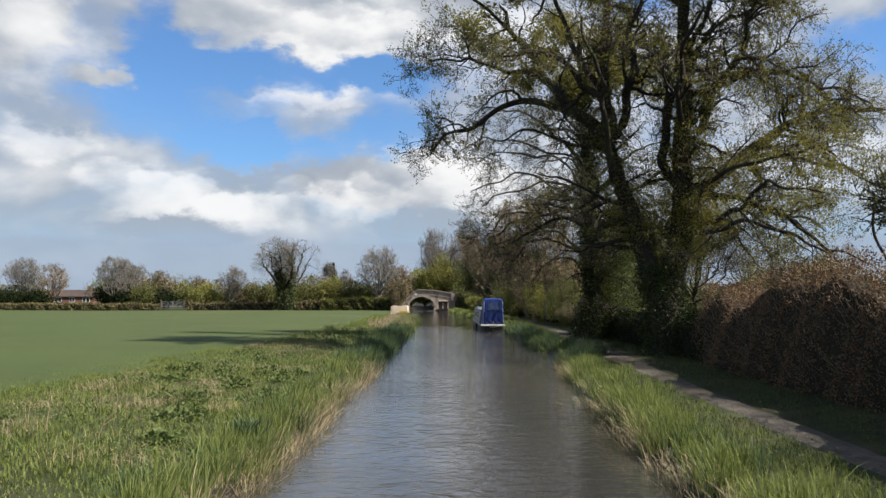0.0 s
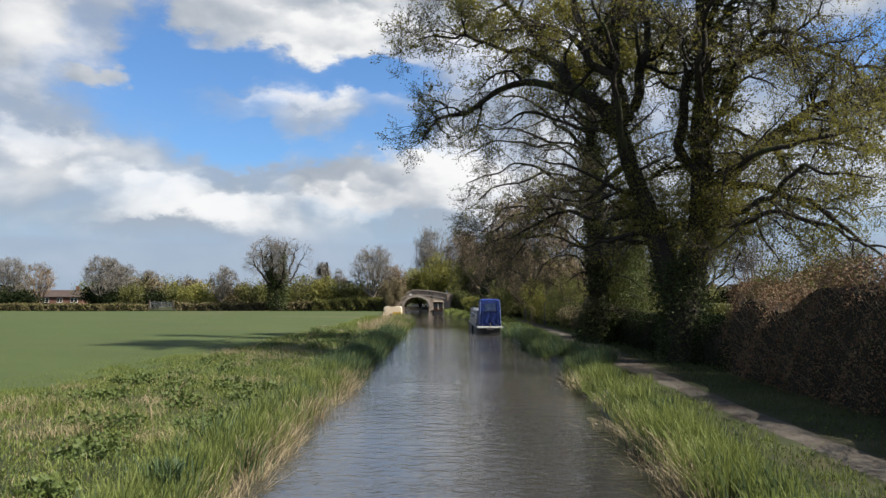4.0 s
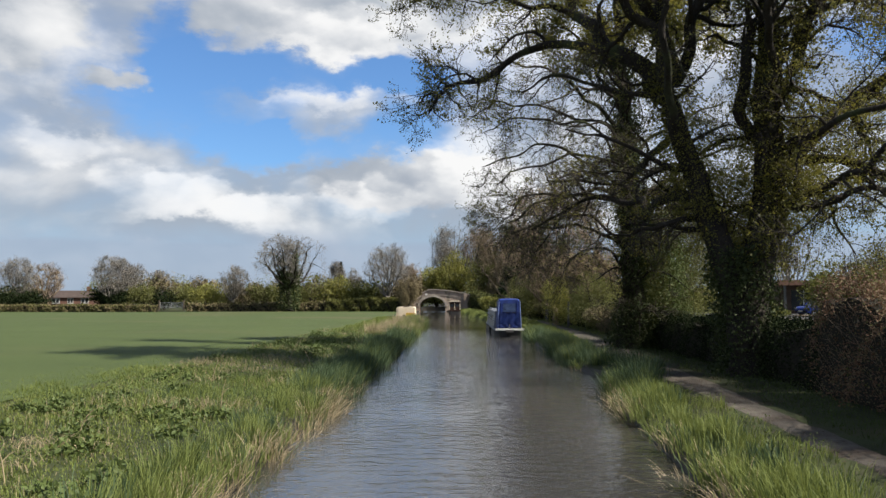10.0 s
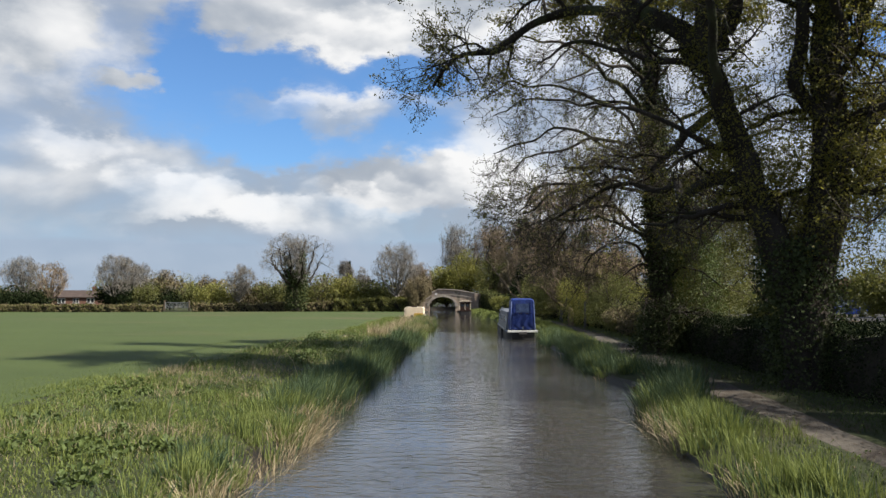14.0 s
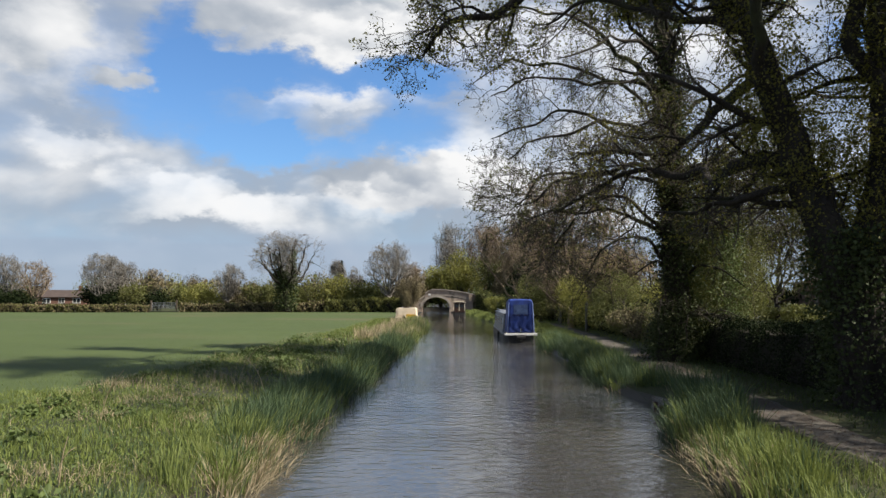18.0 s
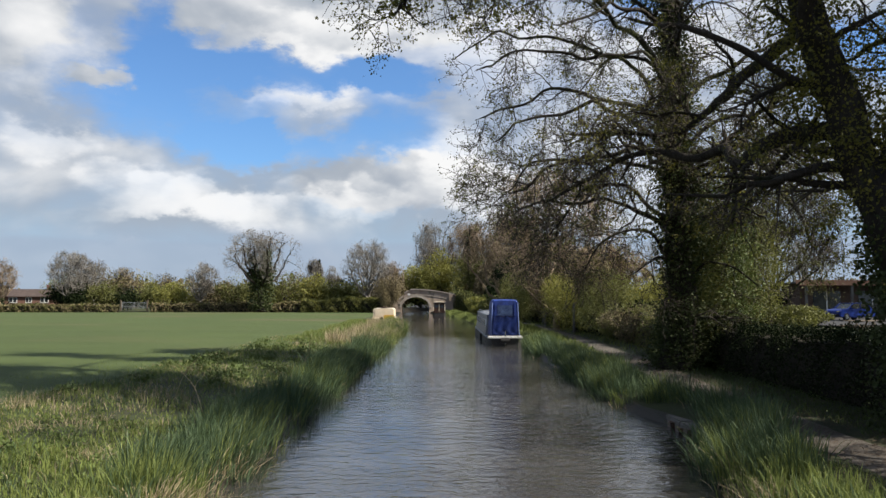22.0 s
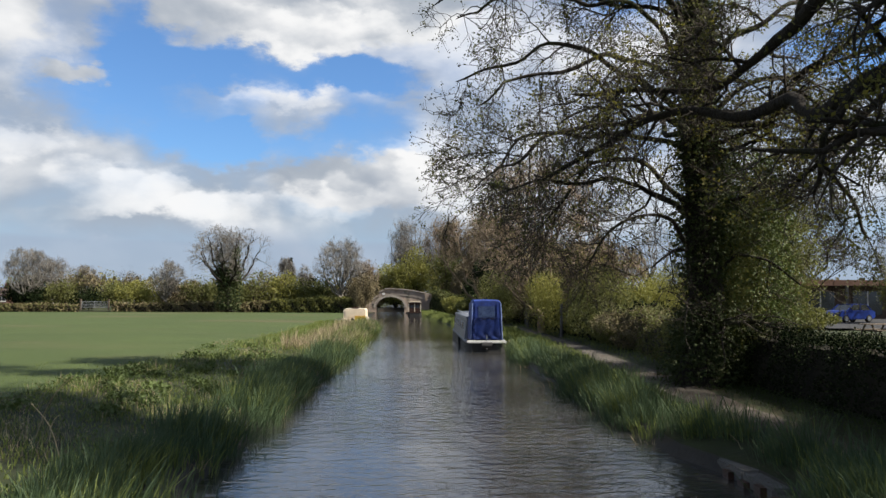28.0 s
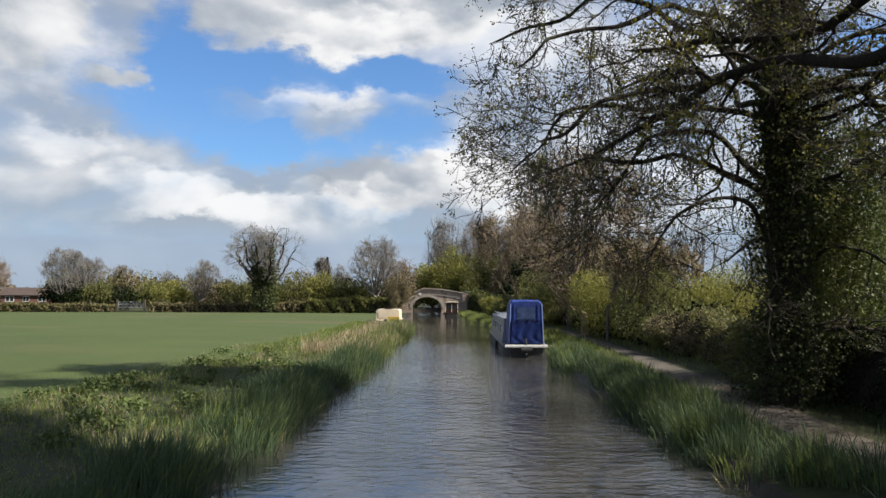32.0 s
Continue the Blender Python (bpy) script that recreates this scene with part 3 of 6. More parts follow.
def tree_parts(tree, base, limbs, levels, leaf, seed, bark=None, twig=None, limb_sides=10, split=False, tufts=(), sprigs=(), dome=None, lush=()):
    """limbs: (points, r0, r1) in world places; levels: dicts for grow(); leaf: (material, per twig, size, scatter) or a list of such."""
    bark, twig = bark or M_BARK, twig or M_TWIG
    rng = np.random.default_rng(seed)
    K = 30
    base = np.array(base, float)
    LP, LR = [], []
    for n, (pts, r0, r1) in enumerate(limbs):
        p = spline(pts, K) - base
        length = np.linalg.norm(np.diff(p, axis=0), axis=1).sum()
        u = np.linspace(0, length, K)[:, None]
        wob = sum(np.sin(u * fr + rng.random(3) * 6.28) * am for fr, am in ((1.1, 0.15), (2.3, 0.10), (4.4, 0.045)))
        wob = (wob - wob[0]) * (0.35 if n == 0 or len(pts) > 6 else 1.0) * min(1.0, length / 6)
        p = p + wob
        if n:
            every = np.concatenate(LP)
            gap = every[np.argmin(((every - p[0]) ** 2).sum(1))] - p[0]
            if np.linalg.norm(gap) < 1.3:
                p = p + gap * np.linspace(1, 0, K)[:, None] ** 2
        knots = np.interp(np.arange(K), np.arange(0, K + 1, 3), rng.normal(size=K // 3 + 1))
        r = (r1 + (r0 - r1) * (1 - np.linspace(0, 1, K)) ** 0.85) * (1 + 0.07 * knots)
        if n == 0:
            r[0] *= 1.45
            r[1] *= 1.15
        r[-1] = 0.004
        LP.append(p)
        LR.append(r)
        v, f = tubes(p[None], r[None], 12 if n == 0 else limb_sides)
        put_mesh("trunk" if n == 0 else "limb", mesh_np("limb", v, f, bark, True), tree)
    P, R = np.array(LP), np.array(LR)
    src = (P, R)
    made = []
    for n, lv in enumerate(levels):
        lv = dict(lv)
        name, sides = lv.pop("name", "branchwork"), lv.pop("sides", 4)
        P2, R2 = grow(src[0], src[1], rng=rng, **lv)
        if n == 0:
            for picked, count in lush:
                P3, R3 = grow(src[0][list(picked)], src[1][list(picked)], rng=rng, **{**lv, "count": count, "high": 0.0, "lo": 0.3})
                P2, R2 = np.concatenate([P2, P3]), np.concatenate([R2, R3])
        if dome:
            mid, wide, tall = dome
            q = np.linalg.norm((P2[:, -1] - np.array([0, 0, mid])) / np.array([wide, wide, tall]), axis=1)
            keep = q < 0.92 + 0.20 * rng.random(len(q))
            P2, R2 = P2[keep], R2[keep]
        if n == 0 and split:
            for q in range(len(P2)):
                v, f = tubes(P2[q:q + 1], R2[q:q + 1], sides)
                put_mesh("branch", mesh_np("branch", v, f, bark, True), tree)
        else:
            v, f = tubes(P2, R2, sides)
            tagged(put_mesh(name, mesh_np(name, v, f, bark if n == 0 else twig, True), tree), kind="stuff")
        src = (P2, R2)
        made.append(src)
    for lf in (leaf if isinstance(leaf, list) else [leaf]) if leaf else []:
        m, per, size, scatter = lf[:4]
        keep = src[0] if len(lf) < 5 else src[0][lf[4](src[0][:, -1] + base)]
        if len(keep):
            v, f = leaves(around(keep, per, scatter, rng), size, rng)
            tagged(put_mesh("foliage", mesh_np("foliage", v, f, m), tree), kind="stuff")
    for m, share, per, radius, size, where in sprigs:
        ends = src[0][:, -1]
        ends = ends[rng.random(len(ends)) < share]
        if where:
            ends = ends[where(ends + base)]
        c = np.repeat(ends, per, 0) + rng.normal(size=(len(ends) * per, 3)) * radius
        v, f = leaves(c, size, rng, 1.5)
        tagged(put_mesh("foliage", mesh_np("foliage", v, f, m), tree), kind="stuff")
    for count, per, radius, size, m, where in tufts:
        ends = made[1][0][:, -1]
        ends = ends[where(ends + base)]
        c = ends[rng.integers(0, len(ends), count)]
        c = np.repeat(c, per, 0) + rng.normal(size=(count * per, 3)) * radius * np.array([1, 1, 0.7])
        v, f = leaves(c, size, rng, 1.4)
        tagged(put_mesh("tuft_growth", mesh_np("tuft_growth", v, f, m), tree), kind="stuff")
    return P + base, R


def tuft_on(tree, base, pts, radius, count, seed, per=34, size=0.045):
    """Tufts of short leafy shoots straight from the bark of a limb."""
    rng = np.random.default_rng(seed)
    p = spline(pts, 30) - np.array(base)
    j = rng.integers(0, 30, count)
    c = p[j] + unit(rng.normal(size=(count, 3))) * (np.interp(j, [0, 29], radius) * (0.6 + 0.5 * rng.random(count)))[:, None]
    c = np.repeat(c, per, 0) + rng.normal(size=(count * per, 3)) * 0.17
    v, f = leaves(c, size, rng, 1.4)
    tagged(put_mesh("shoot_growth", mesh_np("shoot_growth", v, f, M_LEAF_OAK), tree, "yellow-green shoots on the bark"), kind="stuff")


def ivy_on(tree, base, pts, radius, n, seed, size=0.10, material=None, what="ivy", word="glossy dark ivy"):
    rng = np.random.default_rng(seed)
    p = spline(pts, 40) - np.array(base)
    s = rng.random(n) ** 0.9 * 38.99
    j = s.astype(int)
    c = p[j] * (1 - (s - j))[:, None] + p[j + 1] * (s - j)[:, None]
    a = rng.random(n) * 2 * np.pi
    lump = 0.65 + 0.55 * np.sin(s * 0.9 + 2 * np.sin(a)) ** 2
    rad = (radius[0] + (radius[1] - radius[0]) * s / 39) * lump * (0.55 + 0.5 * rng.random(n) ** 0.5)
    c = c + np.stack([np.cos(a) * rad, np.sin(a) * rad, rng.normal(size=n) * 0.15], 1)
    v, f = leaves(c, size, rng, 1.1)
    tagged(put_mesh(what, mesh_np(what, v, f, material or M_IVY), tree, word), kind="stuff")


# the forked oak by the towpath
OAK = (8.85, 31.2, 0.45)
oak = thing("oak_tree", "large forked oak with dark bark and young yellow-green leaves", "tree", at=OAK)
OAK_LIMBS = []


def oak_limb(*item):
    OAK_LIMBS.append(item)


oak_limb([(8.95, 31.2, 0.3), (8.95, 31.2, 2.2), (9.35, 31.3, 4.2), (9.72, 31.4, 6.6), (9.75, 31.5, 9.2), (9.9, 31.7, 12.0), (10.1, 32.0, 15.5), (10.0, 32.2, 19.0)], 0.74, 0.07)
oak_limb([(8.85, 31.2, 1.4), (8.5, 31.3, 2.8), (8.2, 31.5, 4.0), (7.85, 31.7, 5.2), (7.45, 31.8, 6.5), (7.05, 31.8, 7.9), (6.75, 31.9, 9.4), (6.7, 32.3, 11.6), (7.0, 32.8, 15.0), (6.6, 33.2, 18.5)], 0.54, 0.07)
oak_limb([(6.9, 31.9, 8.6), (6.2, 33.0, 10.2), (5.3, 34.6, 11.7), (4.6, 36.0, 13.2), (3.6, 37.0, 15.4), (2.8, 37.4, 17.0)], 0.24, 0.05)
oak_limb([(6.4, 32.6, 9.8), (5.3, 34.2, 11.1), (3.6, 36.4, 11.9), (2.2, 36.3, 11.2), (1.2, 35.6, 10.5), (0.2, 34.9, 10.0), (-0.6, 34.9, 8.9)], 0.15, 0.025)
oak_limb([(7.7, 31.8, 5.6), (7.4, 32.4, 5.75), (7.0, 33.2, 5.7), (6.85, 34.5, 5.6), (6.9, 35.6, 6.15), (6.75, 36.8, 6.1), (6.2, 38.2, 6.5), (5.5, 39.3, 6.5), (4.6, 40.2, 6.1), (3.4, 41.0, 5.5)], 0.19, 0.035)
oak_limb([(7.1, 31.8, 7.8), (7.2, 33.0, 7.5), (7.0, 34.8, 7.25), (7.05, 36.6, 7.3), (6.6, 38.4, 7.0), (5.5, 40.0, 7.3), (4.2, 41.0, 7.6)], 0.17, 0.03)
oak_limb([(8.4, 31.4, 4.8), (8.5, 33.0, 5.5), (8.65, 36.0, 5.9), (8.7, 38.5, 5.5), (8.6, 40.5, 4.6)], 0.11, 0.025)
oak_limb([(9.65, 31.4, 5.6), (11.0, 32.0, 7.2), (12.9, 32.8, 8.7), (14.0, 33.0, 9.5), (15.2, 33.1, 10.2), (17.0, 33.4, 10.8), (19.5, 34.0, 10.8)], 0.25, 0.05)
oak_limb([(9.5, 31.1, 5.0), (9.8, 30.2, 6.0), (10.4, 30.0, 5.7), (11.3, 30.0, 6.0), (12.3, 29.9, 5.5), (14.4, 29.8, 4.6)], 0.14, 0.02)
oak_limb([(9.75, 31.4, 7.6), (10.4, 31.0, 9.0), (11.2, 30.6, 11.0), (12.2, 30.2, 13.2), (13.0, 29.8, 15.6)], 0.22, 0.04)
oak_limb([(7.3, 31.7, 7.0), (6.7, 30.4, 8.6), (5.9, 29.0, 10.8), (5.2, 28.0, 13.0)], 0.16, 0.03)
oak_limb([(9.7, 31.2, 8.4), (9.2, 29.6, 10.0), (8.8, 28.0, 11.4), (8.8, 26.2, 12.8)], 0.18, 0.03)
oak_limb([(6.7, 32.2, 11.2), (5.7, 32.6, 13.4), (4.7, 33.0, 15.6), (4.0, 33.4, 17.6)], 0.16, 0.03)
oak_limb([(7.4, 31.7, 6.6), (6.2, 31.4, 6.6), (4.8, 31.6, 7.4), (3.5, 31.8, 7.7)], 0.09, 0.02)
oak_limb([(4.7, 35.8, 12.9), (3.2, 36.2, 13.4), (1.6, 35.8, 13.8), (0.4, 35.3, 13.8), (-0.8, 35.0, 13.2)], 0.11, 0.02)
oak_limb([(3.6, 36.8, 14.8), (2.4, 36.4, 16.2), (1.0, 35.8, 17.0), (0.0, 35.4, 17.2)], 0.10, 0.02)
oak_limb([(9.75, 31.5, 9.8), (11.4, 32.0, 11.6), (13.6, 32.4, 12.2), (16.0, 32.8, 11.8), (18.2, 33.2, 10.8)], 0.17, 0.03)
oak_limb([(9.9, 31.7, 12.0), (10.9, 30.8, 14.6), (12.8, 30.2, 16.6), (14.6, 29.8, 17.6)], 0.14, 0.03)
oak_limb([(9.7, 31.2, 6.8), (10.8, 29.4, 7.6), (12.2, 27.6, 8.0), (13.4, 26.0, 7.6)], 0.12, 0.02)
oak_limb([(9.6, 31.2, 5.2), (10.4, 28.6, 6.0), (11.0, 26.4, 6.4), (11.6, 24.4, 6.0)], 0.11, 0.02)
oak_limb([(9.7, 31.5, 6.2), (10.9, 33.4, 6.8), (12.2, 35.4, 7.4), (13.2, 37.4, 7.2)], 0.12, 0.02)
oak_limb([(10.4, 31.6, 6.8), (12.0, 31.4, 6.6), (13.8, 31.6, 6.2), (15.4, 31.8, 5.4)], 0.10, 0.02)
oak_limb([(12.6, 32.7, 8.5), (14.0, 31.8, 8.0), (15.6, 31.2, 7.8), (17.2, 30.8, 7.0)], 0.09, 0.02)
oak_limb([(6.9, 31.9, 8.2), (5.8, 32.4, 9.0), (4.8, 33.0, 9.6), (3.6, 33.6, 9.8), (2.6, 34.0, 9.4)], 0.10, 0.02)
oak_limb([(9.9, 31.7, 11.4), (11.4, 32.4, 13.4), (13.2, 33.0, 15.0), (15.2, 33.6, 15.8)], 0.15, 0.03)
oak_limb([(7.1, 31.8, 9.2), (7.4, 31.7, 10.4), (7.9, 31.6, 11.9), (7.7, 31.6, 13.4), (8.0, 31.4, 16.0)], 0.26, 0.05)
oak_limb([(6.9, 31.8, 9.4), (6.5, 31.7, 10.8), (6.0, 31.7, 11.5), (4.9, 31.8, 12.2), (3.4, 31.8, 12.7), (1.8, 32.0, 12.6)], 0.22, 0.03)
oak_limb([(9.7, 31.4, 6.6), (9.3, 31.3, 8.8), (9.4, 31.2, 10.8), (10.0, 31.1, 12.6), (10.2, 30.8, 16.0)], 0.24, 0.05)
oak_limb([(9.7, 31.4, 10.8), (10.5, 31.3, 11.2), (11.4, 31.3, 11.5), (12.4, 31.3, 12.0), (14.2, 31.4, 12.4)], 0.16, 0.03)
oak_limb([(10.4, 31.6, 6.8), (12.4, 30.6, 6.2), (14.4, 30.0, 5.0), (16.0, 29.5, 3.8)], 0.12, 0.02)
oak_limb([(9.6, 31.0, 5.0), (10.6, 29.2, 5.5), (12.0, 27.6, 5.0), (13.4, 26.6, 4.0)], 0.11, 0.02)
oak_limb([(9.7, 31.5, 5.6), (11.2, 33.0, 6.0), (12.8, 34.5, 5.4), (14.2, 36.0, 4.4)], 0.11, 0.02)
# high limbs above the view, added for the shade they cast
oak_limb([(10.0, 32.0, 15.0), (8.0, 32.6, 16.8), (5.6, 33.4, 17.8), (3.0, 34.0, 18.0)], 0.16, 0.03)
oak_limb([(10.0, 32.0, 15.4), (9.6, 34.4, 17.0), (9.0, 37.0, 18.0), (8.2, 39.6, 18.0)], 0.16, 0.03)
oak_limb([(6.8, 32.9, 15.5), (5.8, 35.4, 17.0), (5.0, 38.0, 17.4), (4.4, 40.4, 16.6)], 0.14, 0.03)
OAK_LIMBS = [(pts_, r0_ * (0.88 if n_ < 2 else 1.0 if r0_ < 0.13 else 0.85 if n_ in (4, 5, 6) else 1.25 if n_ in (2, 3, 7) else 0.9), r1_ * 1.1) for n_, (pts_, r0_, r1_) in enumerate(OAK_LIMBS)]
OAK_LEVELS = [
    dict(count=250, length=2.4, high=-0.35, k=9, spread=58, lift=0.06, wiggle=0.30, rfac=0.55, lo=0.2, tip=0.010, droop=0.08, sides=5),
    dict(count=4200, length=1.0, k=5, spread=52, lift=0.04, wiggle=0.34, rfac=0.6, lo=0.15, tip=0.0080, droop=0.10, sides=3),
    dict(count=21000, length=0.40, k=2, spread=50, lift=0.08, wiggle=0.28, rfac=0.6, lo=0.15, tip=0.0045, sides=3, name="twig_growth"),
]
# leaves above 16 m: unseen, larger and denser, added to shade bank and field
tree_parts(oak, OAK, OAK_LIMBS, OAK_LEVELS, None, 11, split=True, lush=[((0, 1, 25, 26), 70), ((3, 14), 26), ((7, 9, 16, 17, 18, 21, 22, 24, 28), 120)],
           sprigs=[(M_LEAF_OAK, 0.6, 7, 0.08, 0.048, lambda p: (p[:, 0] < 4.2) & (p[:, 1] < 37.5) & (p[:, 2] < 14)), (M_LEAF_OAK, 0.55, 6, 0.060, 0.046, lambda p: (p[:, 0] > 8.2) & (p[:, 1] < 34.5)), (M_LEAF_OAK, 0.30, 6, 0.055, 0.045, lambda p: (p[:, 0] <= 8.2) & (p[:, 2] < 16)), (M_LEAF_DARK, 0.25, 6, 0.055, 0.045, None), (M_LEAF_OAK, 0.6, 9, 0.11, 0.075, lambda p: p[:, 2] > 16.2)],
           tufts=[(420, 26, 0.17, 0.042, M_LEAF_OAK, lambda p: (p[:, 0] > 8.4) & (p[:, 1] < 33.5) & (p[:, 2] < 10.5)), (300, 26, 0.18, 0.042, M_LEAF_OAK, lambda p: (p[:, 0] > 9.6) & (p[:, 1] < 32.5) & (p[:, 2] < 13.5)), (300, 24, 0.15, 0.042, M_LEAF_OAK, lambda p: (p[:, 0] < 8.4)), (1300, 40, 0.32, 0.08, M_LEAF_OAK, lambda p: p[:, 2] > 16.0), (520, 28, 0.20, 0.045, M_LEAF_OAK, lambda p: (p[:, 0] > 10) & (p[:, 2] < 9.0))])
ivy_on(oak, OAK, [(8.95, 31.2, 0.3), (8.75, 31.2, 2.5), (8.6, 31.3, 4.0)], (1.0, 0.8), 11000, 5, 0.07)
for pts_, rad_, n_, sd_ in ((OAK_LIMBS[1][0][2:8], (1.0, 0.9), 380, 71), (OAK_LIMBS[0][0][2:7], (1.35, 1.2), 820, 72), (OAK_LIMBS[8][0][:4], (0.8, 0.7), 150, 73), (OAK_LIMBS[7][0][:4], (0.9, 1.0), 200, 74)):
    tuft_on(oak, OAK, pts_, rad_, n_, sd_)

# the ivy-clad tree further along
ASH = (8.15, 43.3, 0.5)
ivy_tree = thing("ivy_clad_tree", "tall ivy-clad tree with drooping budding branches beside the towpath", "tree", at=ASH)
ASH_LIMBS = []


def ash_limb(*item):
    ASH_LIMBS.append(item)


ash_limb([(8.15, 43.3, 0.3), (8.2, 43.3, 3.0), (8.05, 43.1, 7.0), (7.95, 43.0, 11.0), (7.75, 43.4, 15.0), (7.7, 43.6, 18.0)], 0.56, 0.08)
ash_limb([(8.1, 43.2, 4.2), (7.2, 43.1, 5.3), (6.3, 43.0, 5.5), (5.2, 43.3, 6.0), (3.9, 43.6, 6.0), (2.9, 43.8, 5.6)], 0.13, 0.025)
ash_limb([(8.1, 43.2, 5.6), (7.3, 42.6, 6.6), (6.2, 42.0, 7.0), (4.8, 41.6, 7.0), (3.2, 41.4, 6.4), (2.0, 41.4, 5.6)], 0.17, 0.025)
ash_limb([(8.05, 43.1, 7.4), (6.8, 43.2, 8.6), (5.2, 43.4, 9.2), (3.4, 43.6, 9.2), (1.8, 43.8, 8.6)], 0.16, 0.025)
ash_limb([(8.0, 43.0, 9.6), (6.8, 42.6, 11.2), (5.2, 42.2, 12.4), (3.4, 42.0, 12.8), (2.0, 41.8, 12.6)], 0.16, 0.025)
ash_limb([(7.95, 43.0, 11.5), (7.0, 43.6, 13.4), (5.8, 44.2, 15.0), (4.6, 44.8, 16.0)], 0.14, 0.03)
ash_limb([(8.1, 43.2, 7.5), (9.0, 42.9, 7.2), (9.8, 42.7, 6.9), (10.9, 42.5, 6.1), (11.7, 42.3, 5.1), (12.2, 42.2, 4.2)], 0.17, 0.03)
ash_limb([(8.0, 43.0, 8.8), (9.4, 43.4, 10.4), (11.2, 43.8, 11.4), (13.0, 44.2, 11.6)], 0.16, 0.025)
ash_limb([(7.9, 43.0, 12.5), (9.0, 43.0, 14.4), (10.4, 43.2, 16.0), (11.4, 43.6, 17.0)], 0.13, 0.03)
ash_limb([(8.05, 43.1, 6.8), (7.6, 41.6, 7.8), (7.0, 39.8, 8.4), (6.4, 38.2, 8.4)], 0.14, 0.025)
ash_limb([(8.0, 43.0, 10.2), (7.8, 41.4, 11.6), (7.6, 39.6, 12.4), (7.4, 38.0, 12.6)], 0.14, 0.025)
ash_limb([(8.05, 43.1, 7.0), (7.4, 45.0, 8.2), (6.4, 47.0, 8.8), (5.2, 48.6, 8.6)], 0.14, 0.025)
ash_limb([(8.1, 43.1, 7.2), (9.6, 41.8, 7.4), (11.4, 40.6, 6.8), (12.8, 39.6, 5.6)], 0.11, 0.02)
ash_limb([(8.1, 43.1, 7.6), (10.0, 42.6, 8.8), (12.0, 41.8, 9.2), (14.0, 41.2, 8.8)], 0.13, 0.02)
ash_limb([(8.1, 43.3, 5.4), (9.6, 44.8, 6.8), (11.2, 46.0, 7.4), (12.8, 47.0, 7.2)], 0.13, 0.02)
ash_limb([(8.0, 43.1, 6.4), (6.6, 44.4, 7.4), (4.8, 45.4, 7.8), (3.2, 46.0, 7.2), (2.0, 46.4, 6.2)], 0.13, 0.02)
ash_limb([(8.1, 43.2, 3.6), (7.4, 42.9, 3.9), (7.0, 42.6, 3.8), (6.6, 42.4, 3.5)], 0.08, 0.02)
ash_limb([(8.1, 43.2, 3.2), (9.0, 42.8, 3.8), (9.9, 42.6, 3.6), (10.6, 42.5, 2.8)], 0.09, 0.02)
ash_limb([(7.95, 43.0, 10.5), (6.6, 42.0, 11.4), (5.0, 41.0, 11.2), (3.6, 40.2, 10.6)], 0.14, 0.025)
ash_limb([(8.0, 43.0, 9.0), (7.0, 41.6, 9.8), (5.8, 40.4, 9.8), (4.6, 39.4, 9.2)], 0.13, 0.025)
ash_limb([(7.8, 43.3, 14.4), (6.0, 43.0, 16.0), (4.0, 42.8, 16.8), (2.0, 42.6, 16.6)], 0.13, 0.025)
ash_limb([(8.0, 43.0, 8.6), (6.5, 42.6, 10.2), (4.6, 42.4, 10.8), (2.8, 42.4, 10.6), (1.4, 42.5, 10.0)], 0.12, 0.02)
ash_limb([(7.95, 43.0, 9.4), (6.4, 43.4, 10.8), (4.4, 43.8, 11.6), (2.4, 44.0, 11.6), (1.0, 44.2, 11.0)], 0.12, 0.02)
ash_limb([(8.0, 43.0, 8.0), (6.4, 42.4, 8.8), (4.6, 42.0, 8.9), (3.0, 41.8, 8.3), (1.8, 41.8, 7.6)], 0.12, 0.02)
ash_limb([(8.1, 43.2, 4.6), (7.2, 42.9, 5.4), (6.2, 42.7, 6.0), (5.0, 42.6, 5.8), (4.0, 42.6, 5.0), (3.6, 42.6, 4.4)], 0.13, 0.02)
ash_limb([(8.1, 43.2, 4.0), (7.4, 42.8, 4.8), (6.6, 42.5, 5.2), (5.7, 42.3, 4.8), (5.1, 42.2, 4.1)], 0.11, 0.02)
ash_limb([(8.1, 43.1, 6.8), (9.4, 41.2, 7.0), (10.6, 39.6, 6.6), (11.8, 38.0, 5.6)], 0.11, 0.02)
ash_limb([(8.1, 43.2, 6.4), (9.4, 46.0, 7.4), (10.8, 49.0, 7.6), (12.0, 51.6, 6.8)], 0.13, 0.02)
ash_limb([(8.1, 43.1, 6.2), (10.0, 45.0, 7.6), (12.0, 47.0, 8.2), (14.0, 48.6, 8.0)], 0.14, 0.025)
ash_limb([(8.1, 43.1, 7.0), (9.6, 40.6, 8.4), (11.2, 38.4, 9.0), (12.8, 36.4, 8.8)], 0.14, 0.025)
ash_limb([(8.1, 43.1, 6.6), (9.6, 41.8, 6.8), (11.0, 40.0, 6.2), (12.2, 38.2, 5.0)], 0.09, 0.02)
ash_limb([(7.8, 43.3, 14.8), (9.4, 43.4, 16.4), (11.0, 43.8, 17.2), (12.6, 44.0, 17.2)], 0.13, 0.025)
